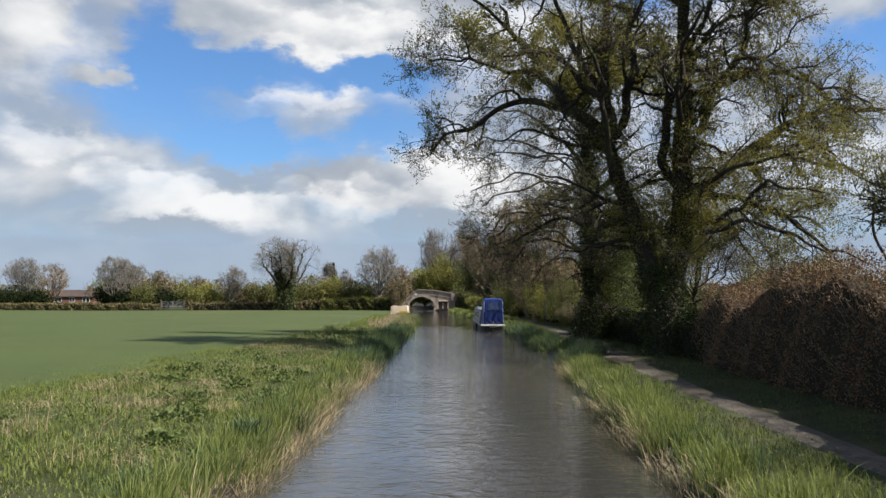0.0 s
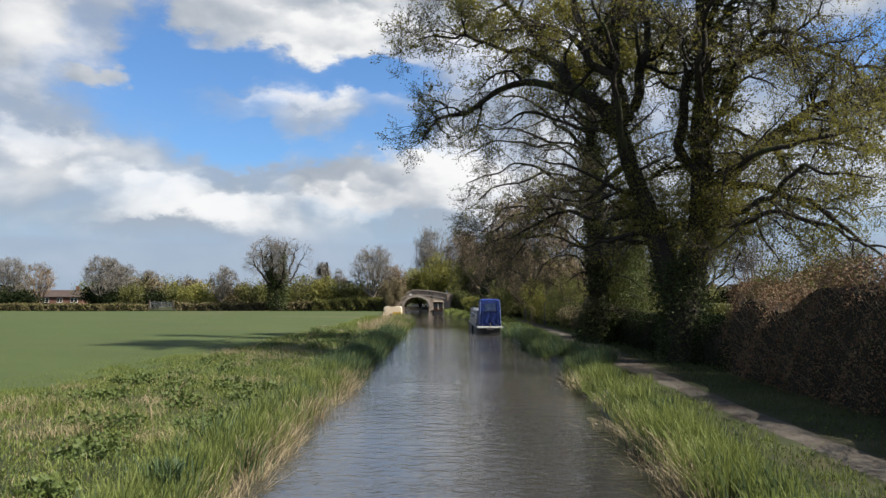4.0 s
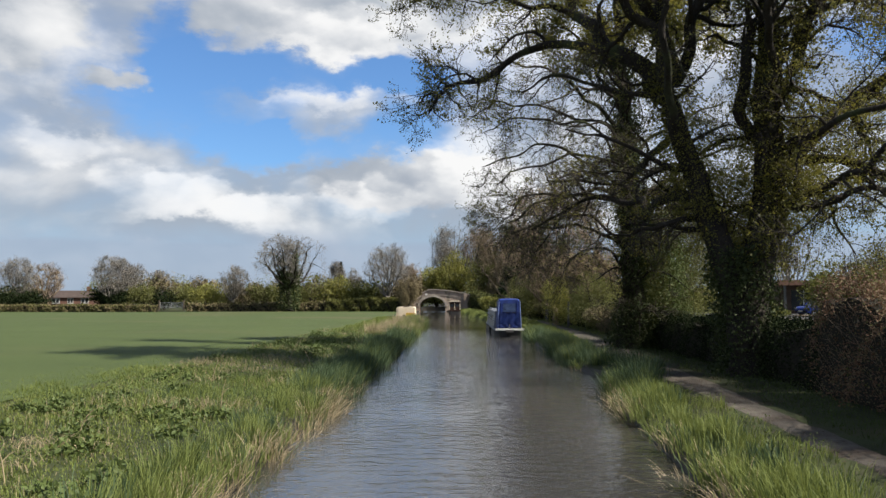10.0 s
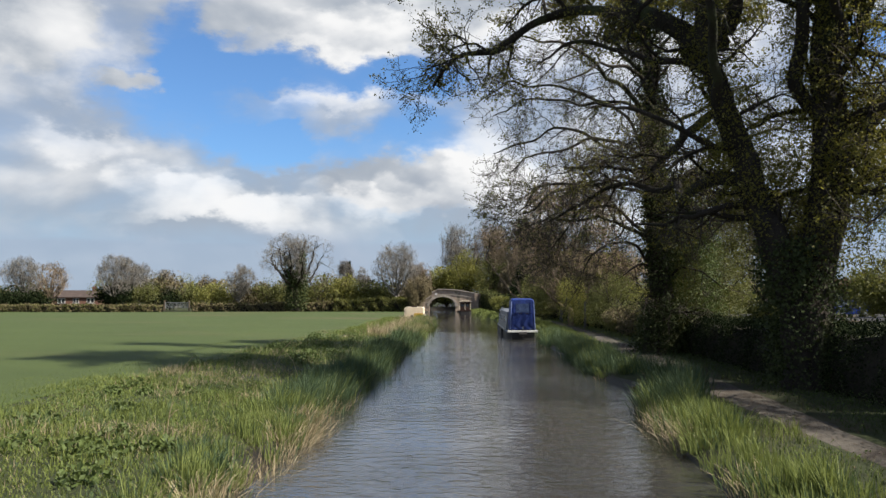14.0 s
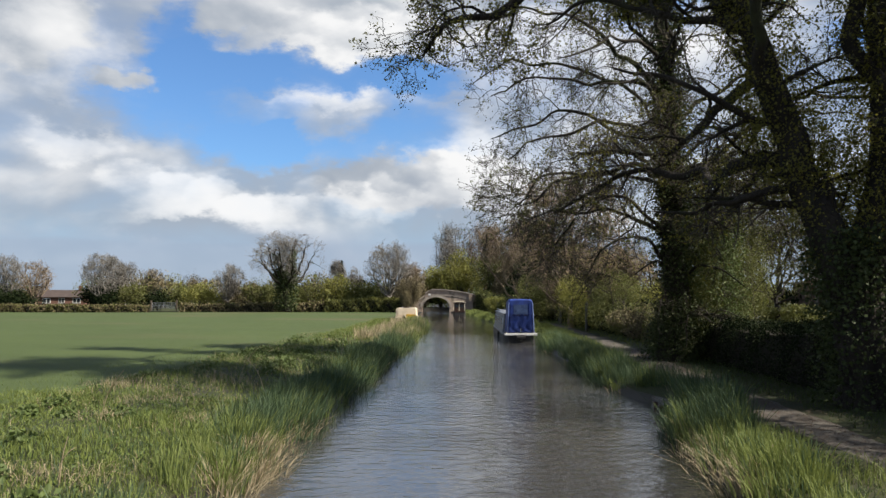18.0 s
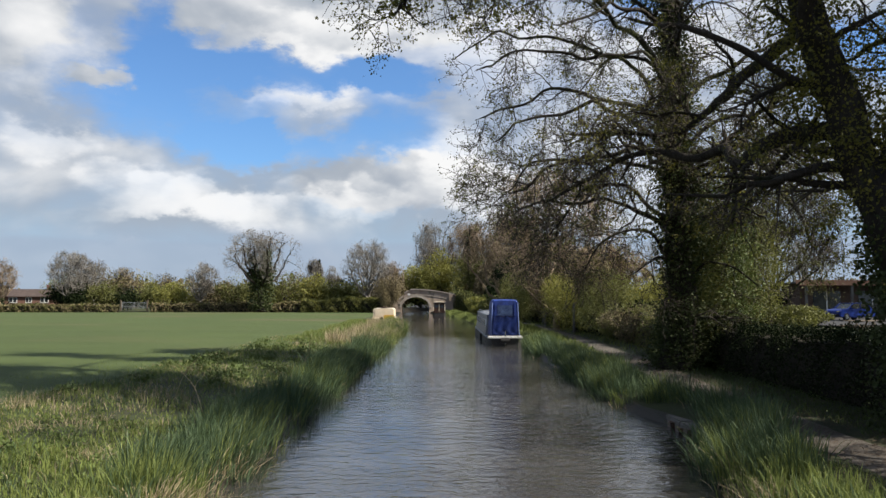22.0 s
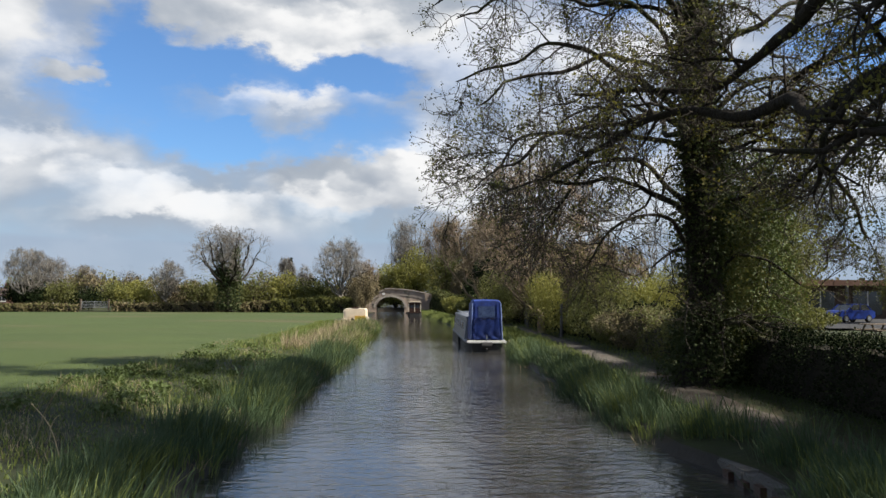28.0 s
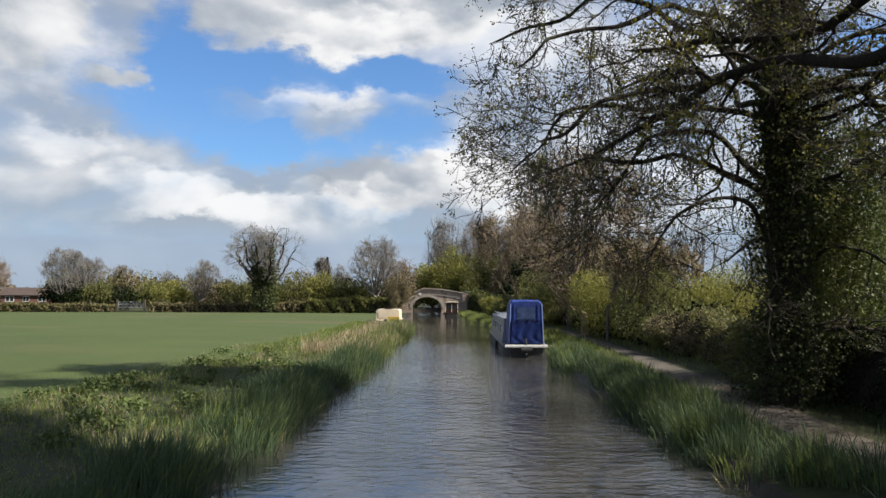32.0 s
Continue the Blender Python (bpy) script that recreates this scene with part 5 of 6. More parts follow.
far_bush(-40, 156, 6.0, 4.6, M_LEAF_EVER)
far_bush(-110, 156, 7.0, 5.0, M_LEAF_MID)
far_bush(-180, 156, 7.0, 5.0, M_LEAF_EVER)
far_bush(430, 161, 4.0, 5.6, M_LEAF_BROWN)
far_bush(462, 161, 4.0, 5.4, M_LEAF_MID)
far_bush(545, 160, 4.5, 6.6, M_LEAF_MID)
far_bush(580, 160, 4.0, 7.2, M_LEAF_LIME)
far_bush(615, 160, 4.0, 6.2, M_LEAF_MID)
far_bush(645, 160, 4.0, 5.8, M_LEAF_MID)
far_bush(690, 158, 3.4, 5.6, M_LEAF_BROWN)
far_bush(715, 157, 3.0, 6.8, M_LEAF_BROWN)
far_bush(752, 180, 5.0, 10.5, M_LEAF_LIME)
far_bush(788, 178, 5.5, 12.5, M_LEAF_LIME)
far_bush(835, 172, 5.0, 12.0, M_LEAF_MID)
far_bush(865, 160, 4.0, 9.0, M_LEAF_BROWN)
far_bush(880, 168, 5.0, 12.0, M_LEAF_MID)
far_bush(890, 150, 4.0, 6.4, M_LEAF_EVER)
far_bush(930, 140, 5.0, 6.0, M_LEAF_LIME)
far_bush(990, 130, 5.0, 5.0, M_LEAF_MID)
far_bush(1070, 120, 5.0, 5.0, M_LEAF_MID)
far_bush(1150, 112, 5.0, 4.4, M_LEAF_LIME)
far_bush(1240, 108, 5.0, 4.6, M_LEAF_MID)
far_bush(1330, 104, 5.0, 4.0, M_LEAF_EVER)
far_bush(1700, 85, 6.0, 5.0, M_LEAF_MID)
far_bush(754, 186, 6.0, 5.0, M_LEAF_EVER)
far_bush(728, 182, 4.0, 6.0, M_LEAF_MID)
for n, (px, y, r, h, m) in enumerate(FAR_BUSHES):
    word = {M_LEAF_LIME: "yellow-green hawthorn thicket in fresh leaf", M_LEAF_MID: "green thicket of shrubs", M_LEAF_EVER: "dark evergreen thicket", M_LEAF_BROWN: "brown twiggy thicket"}[m]
    bush("thicket", word + (" beyond the field hedge" if px < 720 else " beyond the canal"), (at_far(px, y), y, 0.5), r, r * 0.8, h, m, 10000 if 740 < px < 900 else 2600, 200 + n, 0.235, lumps=18, sprays=90)

rb = np.random.default_rng(9)
for n, px in enumerate(range(-150, 700, 34)):
    if 85 < px < 180:
        continue
    m = (M_LEAF_MID, M_LEAF_BROWN, M_LEAF_LIME, M_LEAF_BROWN, M_LEAF_MID, M_LEAF_EVER)[n % 6]
    y = 164 + 14 * rb.random()
    word = {M_LEAF_LIME: "yellow-green thicket in fresh leaf", M_LEAF_MID: "green thicket of shrubs", M_LEAF_EVER: "dark evergreen thicket", M_LEAF_BROWN: "brown twiggy thicket"}[m]
    bush("thicket", word + " behind the field hedge", (at_far(px, y), y, 0.3), 4.4, 3.0, 4.6 + 3.2 * rb.random(), m, 2100, 400 + n, 0.23, lumps=16, sprays=60)

hedge("bridge_hedge", "dark hedge with a fresh green top sloping from the bridge", [(3.3, 157.5), (4.4, 150), (5.2, 141), (5.8, 132)], 2.0, [3.6, 3.0, 2.4, 2.0], M_LEAF_EVER, 330, 64, 0.13, extra=[(M_LEAF_MID, 300)])

# distant tree belt to close the view
def far_belt():
    rng = np.random.default_rng(77)
    n = 30000
    a = rng.uniform(-1.9, 1.9, n)
    d = 330 + 60 * rng.random(n)
    topz = 7 + 3.5 * np.sin(a * 23) * np.sin(a * 7 + 1) + 2.0 * np.sin(a * 61)
    z = np.abs(rng.random(n)) ** 0.8 * topz
    p = np.stack([np.sin(a) * d, np.cos(a) * d, z], 1)
    v, f = leaves(p, 1.3, rng, 1.2)
    tagged(put_mesh("woodland", mesh_np("woodland", v, f, M_LEAF_BROWN)), "distant belt of hazy brown-green woodland", "woodland", kind="stuff")


far_belt()

# a single pointed conifer on the skyline
def spruce(at, h, r, seed):
    rng = np.random.default_rng(seed)
    t = thing("spruce_tree", "small dark pointed spruce beyond the field hedge", "tree", at=at)
    part("trunk", rod((0, 0, -0.2), (0, 0, h * 0.95), 0.14, 6, 0.02), M_BARK, t)
    u = rng.random(3200) ** 0.7
    a = rng.random(3200) * 6.283
    q = r * u * (0.55 + 0.45 * np.abs(np.sin(u * 38))) * rng.random(3200) ** 0.4
    v, f = leaves(np.stack([np.cos(a) * q, np.sin(a) * q, h * (1 - u * 0.92) - q * 0.25], 1), 0.2, rng, 1.6)
    tagged(put_mesh("foliage", mesh_np("foliage", v, f, M_LEAF_EVER), t), kind="stuff")


spruce((-26.5, 190.0, 0.5), 10.5, 1.5, 321)

# field gate
gate = thing("field_gate", "galvanised five-bar field gate between two timber posts", "gate", at=(-55.8, 155.6, 0.5))
for px_ in (0.0, 4.6):
    part("gate_post", box(px_ - 0.12, px_ + 0.12, -0.12, 0.12, -0.2, 1.7, 0.02), M_WOOD, gate)
for q in range(5):
    part("bar", rod((0.15, 0, 0.3 + q * 0.24), (4.45, 0, 0.3 + q * 0.24), 0.03, 6), M_IRON, gate)
for q in (0.2, 2.3, 4.4):
    part("upright", rod((q, 0, 0.25), (q, 0, 1.3), 0.035, 6), M_IRON, gate)


def house(name, label, at, turn, w, d, h, rh, wall, roof, windows):
    t = thing(name, label, "house", at=at, turn=turn)
    part("wall", box(-w / 2, w / 2, -d / 2, d / 2, -0.2, h), wall, t)
    part("roof", outline([(-d / 2 - 0.4, h - 0.1), (0, h + rh), (d / 2 + 0.4, h - 0.1)], "x", -w / 2 - 0.3, w / 2 + 0.3), roof, t, "tiled pitched roof")
    for s in (-1, 1):
        part("gable", outline([(-d / 2, h - 0.02), (0, h + rh - 0.3), (d / 2, h - 0.02)], "x", s * (w / 2 - 0.15), s * (w / 2 + 0.01)), wall, t)
    part("chimney", box(w * 0.28, w * 0.28 + 0.8, -0.35, 0.35, h + rh - 0.8, h + rh + 0.9, 0.03), wall, t)
    for wx, wz, ww, wh in windows:
        win = part("window", box(wx - ww / 2, wx + ww / 2, -d / 2 - 0.05, -d / 2 + 0.05, wz, wz + wh), M_WHITE, t, "white window frame")
        for k in (-1, 1):
            part("pane", box(wx + k * ww * 0.24 - ww * 0.19, wx + k * ww * 0.24 + ww * 0.19, -d / 2 - 0.07, -d / 2 - 0.03, wz + 0.1, wz + wh - 0.1), M_GLASS_DK, win)
        part("window_sill", box(wx - ww / 2 - 0.1, wx + ww / 2 + 0.1, -d / 2 - 0.14, -d / 2, wz - 0.1, wz), M_CONCRETE, win)
    return t


house("brick_house", "red brick bungalow with a brown tiled roof beyond the field", (-87.0, 186.0, 0.5), 14, 9.5, 7.0, 2.4, 1.5, M_REDBRICK, M_TILE, [(-3, 1.0, 1.6, 1.1), (0, 1.0, 1.2, 1.1), (3, 1.0, 1.6, 1.1)])
house("garden_house", "grey-roofed house with brick chimney beyond the gardens", (63.0, 131.0, 0.7), 62, 9.0, 6.5, 2.6, 1.5, M_DARKBRICK, M_TILE, [])

# flat-roofed building by the car park
hall = thing("garage_building", "single-storey building with a brown flat-roof fascia and dark doors", "building", at=(46.5, 100.0, 1.1), turn=-10)
part("wall", box(-9, 9, -3.5, 4, -0.6, 3.1), M_DARKBRICK, hall)
part("roof", box(-9.6, 9.6, -4.6, 4.5, 3.1, 3.25), M_SLATE, hall)
part("fascia", box(-9.62, 9.62, -4.68, -4.58, 2.85, 3.4), M_FASCIA, hall, "brown timber fascia board")
for k in range(5):
    part("post", box(-8.6 + k * 4.3 - 0.12, -8.6 + k * 4.3 + 0.12, -4.5, -4.26, 0, 3.1), M_CONCRETE, hall)
for k in range(4):
    d = part("door", box(-6.45 + k * 4.3 - 1.3, -6.45 + k * 4.3 + 1.3, -3.56, -3.46, 0.05, 2.3), M_GLASS_DK, hall, "dark glazed door")
    part("frame", box(-6.45 + k * 4.3 - 0.05, -6.45 + k * 4.3 + 0.05, -3.6, -3.5, 0.05, 2.3), M_WHITE, d)
ribbon("car_park", lambda y: 27.0, lambda y: 60.0, [72, 78, 84, 90, 96], lambda x, y: 0.80, M_TARMAC, "dark tarmac car park beyond the hedge", "car park", 4)


def car(at, turn):
    t = thing("parked_car", "metallic blue hatchback car parked beyond the hedge", "car", at=at, turn=turn)
    prof = [(-2.0, 0.35), (-2.02, 0.75), (-1.75, 0.92), (-1.0, 0.98), (1.75, 0.98), (1.98, 0.85), (2.0, 0.4), (1.7, 0.25), (-1.7, 0.25)]
    b = outline(prof, "y", -0.82, 0.82)
    bmesh.ops.bevel(b, geom=list(b.edges), offset=0.06, segments=2, affect="EDGES", clamp_overlap=True)
    part("body", b, M_CARBLUE, t)
    part("cabin", outline([(-0.95, 0.96), (-0.35, 1.42), (1.1, 1.45), (1.65, 0.96)], "y", -0.70, 0.70), M_GLASS_DK, t, "dark tinted windows")
    part("roof", box(-0.36, 1.12, -0.71, 0.71, 1.41, 1.48, 0.03), M_CARBLUE, t)
    for s in (-1, 1):
        for a, b_ in (((-0.97, 0.97), (-0.36, 1.43)), ((0.4, 0.97), (0.4, 1.43)), ((1.66, 0.97), (1.1, 1.45))):
            part("pillar", rod((a[0], s * 0.71, a[1]), (b_[0], s * 0.70, b_[1]), 0.04, 6), M_CARBLUE, t)
        part("headlight", box(-2.03, -1.85, s * 0.62 - 0.16, s * 0.62 + 0.16, 0.66, 0.82, 0.03), M_CHROME, t)
        part("mirror", box(-0.85, -0.68, s * 0.86 - 0.1, s * 0.86 + 0.1, 0.96, 1.08, 0.03), M_CARBLUE, t)
        for wx in (-1.25, 1.25):
            w = part("wheel", rod((wx, s * 0.66, 0.31), (wx, s * 0.84, 0.31), 0.31, 18), M_BLACK, t)
            part("rim", rod((wx, s * 0.80, 0.31), (wx, s * 0.855, 0.31), 0.19, 14), M_CHROME, w)
    part("bumper", box(-2.07, -1.9, -0.75, 0.75, 0.36, 0.55, 0.05), M_BLACK, t)
    part("plate", box(-2.09, -2.06, -0.26, 0.26, 0.45, 0.56), M_WHITE, t)
    return t


car((35.3, 85.0, 0.80), 20)

table = thing("picnic_table", "weathered timber picnic table beyond the hedge", "table", at=(24.0, 62.0, 0.68), turn=15)
for k in range(5):
    part("plank", box(-0.9, 0.9, -0.38 + k * 0.155, -0.24 + k * 0.155, 0.71, 0.75), M_WOOD, table)
for s in (-1, 1):
    part("seat", box(-0.9, 0.9, s * 0.7 - 0.13, s * 0.7 + 0.13, 0.42, 0.46), M_WOOD, table)
    for q in (-0.6, 0.6):
        part("leg", rod((q, s * 0.62, 0.0), (q, s * 0.2, 0.71), 0.05, 6), M_WOOD, table)
for q in (-0.6, 0.6):
    part("crossbeam", box(q - 0.04, q + 0.04, -0.8, 0.8, 0.36, 0.42), M_WOOD, table)

# ---------------------------------------------------------------- canal bridge
BRIDGE = (-4.2, 158.0, 0.0)
bridge = thing("canal_bridge", "humped brick canal bridge with a single arch and stone coping", "bridge", at=BRIDGE)


def hump(x, top=4.05):
    if x < -0.4:
        return max(2.3, top - 0.33 * (x + 0.4) ** 2)
    return top - 0.018 * (x + 0.4) ** 2


def spandrel(y0, y1):
    bm = bmesh.new()
    xs = np.linspace(-7, 7.4, 40)
    half, spring, rise = 2.4, 1.0, 1.75

    def arch(x):
        return spring + rise * math.sqrt(max(0.0, 1 - (x / half) ** 2)) if abs(x) < half else -0.6
    cols = sorted(set([round(float(v), 3) for v in xs] + [round(half * math.cos(a), 3) for a in np.linspace(0.02, math.pi - 0.02, 25)] + [-half - 0.001, half + 0.001]))
    prev = None
    for x in cols:
        lo, hi = arch(x), hump(x)
        v = [bm.verts.new((x, y0, lo)), bm.verts.new((x, y0, hi)), bm.verts.new((x, y1, hi)), bm.verts.new((x, y1, lo))]
        if prev:
            for a in range(4):
                bm.faces.new((prev[a], prev[(a + 1) % 4], v[(a + 1) % 4], v[a]))
        prev = v
    bmesh.ops.recalc_face_normals(bm, faces=bm.faces)
    return bm


part("wall", spandrel(-2.6, 2.6), M_BRICK, bridge)
for k in range(25):
    a = math.pi * (k + 0.5) / 25
    c, s = math.cos(a), math.sin(a)
    bm = bmesh.new()
    bmesh.ops.create_cube(bm, size=1, matrix=Matrix.Translation((2.6 * c, -2.62, 1.0 + 1.95 * s)) @ Matrix.Rotation(math.pi / 2 - a, 4, "Y") @ Matrix.Diagonal((0.29, 0.12, 0.42, 1)))
    part("voussoir", bm, M_COPING, bridge)
for s in (-2.62, 2.62):
    for k in range(14):
        x = -7 + k
        bm = box(-0.49, 0.49, s - 0.2, s + 0.2, 0, 0.16, 0.02)
        bmesh.ops.transform(bm, verts=bm.verts, matrix=Matrix.Translation((x + 0.5, 0, hump(x + 0.5) - 0.01)) @ Matrix.Rotation(-math.atan(hump(x + 0.9) - hump(x + 0.1)) if abs(hump(x + 0.9) - hump(x + 0.1)) < 1.2 else 0.0, 4, "Y"))
        part("coping_stone", bm, M_COPING, bridge)
for k in range(4, 14):
    x = -7 + k
    part("string_stone", box(x + 0.01, x + 0.99, -2.68, -2.55, hump(x + 0.5) - 0.95, hump(x + 0.5) - 0.82, 0.01), M_COPING, bridge)
part("plaque", box(-1.4, -0.95, -2.66, -2.6, 3.05, 3.4, 0.01), M_WHITE, bridge, "small white plaque")
for s in (-1, 1):
    part("pier", box(s * 6.2 - 0.35, s * 6.2 + 0.35, -2.8, -2.5, -0.3, hump(s * 6.2) + 0.05, 0.02), M_BRICK, bridge)

# ---------------------------------------------------------------- boats


def hull_mesh(length, beam, z0, z1, bow=3.0, stern=1.2, round_stern=True):
    """Outline of a flat-sided hull: y from 0 (stern) to length (bow)."""
    bm = bmesh.new()
    pts = []
    ys = list(np.linspace(0, stern, 6)) + list(np.linspace(stern + 0.5, length - bow, 8)) + list(np.linspace(length - bow + 0.3, length, 9))
    for y in ys:
        w = beam / 2
        if y < stern and round_stern:
            w *= math.sqrt(max(0.12, 1 - ((stern - y) / stern) ** 2 * 0.5))
        if y > length - bow:
            w *= max(0.03, 1 - ((y - length + bow) / bow) ** 2.0)
        rise = 0.35 * max(0, (y - length + bow) / bow) ** 2
        pts.append((y, w, rise))
    rings = []
    for y, w, rise in pts:
        rings.append([bm.verts.new(p) for p in ((-w * 0.93, y, z0), (-w, y, z0 + (z1 - z0) * 0.5), (-w, y, z1 + rise), (w, y, z1 + rise), (w, y, z0 + (z1 - z0) * 0.5), (w * 0.93, y, z0))])
    for a, b in zip(rings, rings[1:]):
        for k in range(6):
            bm.faces.new((a[k], a[(k + 1) % 6], b[(k + 1) % 6], b[k]))
    bm.faces.new(rings[0])
    bm.faces.new(list(reversed(rings[-1])))
    bmesh.ops.recalc_face_normals(bm, faces=bm.faces)
    return bm


def narrowboat():
    L = 18.2
    t = thing("narrowboat", "grey narrowboat with blue canvas stern hood moored at the towpath", "boat", at=(3.92, 61.3, 0.0))
    part("hull", hull_mesh(L, 2.06, -0.45, 0.42, 3.2, 1.0), M_HULL, t, "black steel hull")
    part("gunwale", hull_mesh(L - 0.1, 2.10, 0.42, 0.52, 3.2, 1.0), M_GREYBOAT, t)
    part("stern_band", box(-0.98, 0.98, -0.10, 0.06, 0.44, 0.57, 0.03), M_WHITE, t, "white painted stern band")
    part("stern_fender", rod((-0.25, -0.16, 0.34), (0.25, -0.16, 0.34), 0.15, 12), M_BLACK, t, "black rope button fender")
    part("deck", box(-0.88, 0.88, 0.1, 2.2, 0.52, 0.56), M_WOOD, t)
    # cabin with leaning sides
    bm = bmesh.new()
    ring = [(-0.98, 0.52), (-0.84, 1.62), (-0.45, 1.70), (0.0, 1.73), (0.45, 1.70), (0.84, 1.62), (0.98, 0.52)]
    prev = None
    for y in (2.2, 14.6):
        cur = [bm.verts.new((x, y, z)) for x, z in ring]
        if prev:
            for k in range(6):
                bm.faces.new((prev[k], prev[k + 1], cur[k + 1], cur[k]))
            bm.faces.new(prev)
            bm.faces.new(list(reversed(cur)))
        prev = cur
    prev and bmesh.ops.recalc_face_normals(bm, faces=bm.faces)
    part("cabin", bm, M_GREYBOAT, t, "grey-blue painted cabin")
    part("roof", outline([(-0.90, 1.60), (-0.88, 1.68), (-0.45, 1.76), (0, 1.79), (0.45, 1.76), (0.88, 1.68), (0.90, 1.60)], "y", 2.15, 14.65), M_GREYBOAT, t)
    for s in (-1, 1):
        for k in range(5):
            y = 3.6 + k * 2.35
            w = part("window", box(s * 0.93 - 0.04, s * 0.93 + 0.04, y - 0.45, y + 0.45, 0.98, 1.42, 0.03), M_CHROME, t, "bright metal window frame")
            w.rotation_euler = (0, s * -0.0, 0)
            part("pane", box(s * 0.945 - 0.04, s * 0.945 + 0.04, y - 0.40, y + 0.40, 1.02, 1.38), M_GLASS_DK, w)
        part("grab_rail", rod((s * 0.74, 2.4, 1.82), (s * 0.74, 14.4, 1.82), 0.02, 6), M_WHITE, t)
        part("rubbing_strake", box(s * 1.03 - 0.03, s * 1.03 + 0.03, 1.0, 15.0, 0.20, 0.25), M_HULL, t)
    # pram hood
    bm = bmesh.new()
    rings = []
    for y, wid, top in ((0.10, 0.78, 2.52), (0.2, 0.80, 2.58), (1.2, 0.82, 2.60), (2.1, 0.82, 2.52), (2.3, 0.80, 2.3)):
        prof = [(-wid, 0.60), (-wid * 0.99, 1.2), (-wid * 0.95, 1.8), (-wid * 0.90, top - 0.14), (-wid * 0.78, top - 0.02), (0, top), (wid * 0.78, top - 0.02), (wid * 0.90, top - 0.14), (wid * 0.95, 1.8), (wid * 0.99, 1.2), (wid, 0.60)]
        rings.append([bm.verts.new((x + 0.012 * math.sin(9 * z + y * 5), y + 0.015 * math.sin(11 * x + 4 * z), z)) for x, z in prof])
    for a, b in zip(rings, rings[1:]):
        for k in range(len(a) - 1):
            bm.faces.new((a[k], a[k + 1], b[k + 1], b[k]))
    bm.faces.new(rings[0])
    bm.faces.new(list(reversed(rings[-1])))
    bmesh.ops.recalc_face_normals(bm, faces=bm.faces)
    hood = part("hood", bm, M_CANVAS, t, "bright blue creased canvas hood")
    bm = bmesh.new()
    grid = [[bm.verts.new(((-0.74 + 1.48 * i / 24) * (1 - 0.10 * j / 30), 0.07 - 0.04 * abs(math.sin(i * 0.42 + 1.3 * math.sin(j * 0.17) + j * 0.11)) - 0.018 * math.sin(i * 0.8 - j * 0.3), 0.62 + 1.04 * j / 30)) for i in range(25)] for j in range(31)]
    for j in range(30):
        for i in range(24):
            bm.faces.new((grid[j][i], grid[j][i + 1], grid[j + 1][i + 1], grid[j + 1][i])).smooth = True
    bmesh.ops.solidify(bm, geom=list(bm.faces), thickness=0.01)
    part("hood_curtain", bm, M_CANVAS, hood, "creased rear curtain of the hood")
    part("hood_window", box(-0.42, 0.42, 0.075, 0.09, 1.70, 2.26, 0.01), M_PLASTIC, hood, "clear plastic window panel")
    for x in (-0.54, 0.54):
        part("zip", box(x - 0.025, x + 0.025, 0.06, 0.10, 0.62, 2.4), M_CANVAS, hood)
    for x in (-0.78, 0.78):
        part("hood_edge", rod((x, 0.09, 0.60), (x * 0.9, 0.09, 2.42), 0.028, 6), M_PIPING, hood, "faded blue hood seam")
    part("hood_flap", box(-0.5, 0.5, 0.04, 0.09, 1.60, 1.68, 0.01), M_NAVY, hood)
    part("cabin_end", box(-0.70, -0.62, 2.1, 2.2, 0.6, 1.6), M_WHITE, t)
    for s in (-1, 1):
        part("side_fender", rod((s * 1.10, 5.0 if s < 0 else 7.0, 0.02), (s * 1.10, 5.0 if s < 0 else 7.0, 0.48), 0.07, 8), M_BLACK, t)
    part("rudder_post", rod((0, -0.05, 0.1), (0, -0.05, 0.85), 0.03, 8), M_CHROME, t)
    part("foredeck", box(-0.7, 0.7, 14.7, 15.8, 0.52, 0.95, 0.05), M_GREYBOAT, t)
    return t


narrowboat()
for nm, lb, x, y, w, d, h, m in (("roof_box", "blue storage box on the boat roof", 3.95, 66.2, 0.5, 0.8, 0.22, M_CANVAS), ("roof_box", "white storage box on the boat roof", 4.15, 68.4, 0.5, 0.7, 0.24, M_WHITE), ("plank", "timber boarding plank lying on the boat roof", 4.4, 70.5, 0.22, 2.4, 0.05, M_WOOD)):
    b = thing(nm, lb, "box" if "box" in nm else "plank", at=(x, y, 1.78))
    part("body", box(-w / 2, w / 2, -d / 2, d / 2, 0, h, 0.02), m, b)
    if "box" in nm:
        part("lid", box(-w / 2 - 0.01, w / 2 + 0.01, -d / 2 - 0.01, d / 2 + 0.01, h, h + 0.04, 0.01), m, b)
rope = thing("mooring_rope", "slack mooring rope from the boat to the bank", "rope", at=(5.0, 61.6, 0.55))
v_, f_ = tubes((spline([(0, 0, 0), (0.25, -0.4, -0.12), (0.7, -0.9, -0.05)], 12))[None], np.full((1, 12), 0.018), 6)
put_mesh("strand", mesh_np("strand", v_, f_, M_STRAW, True), rope)


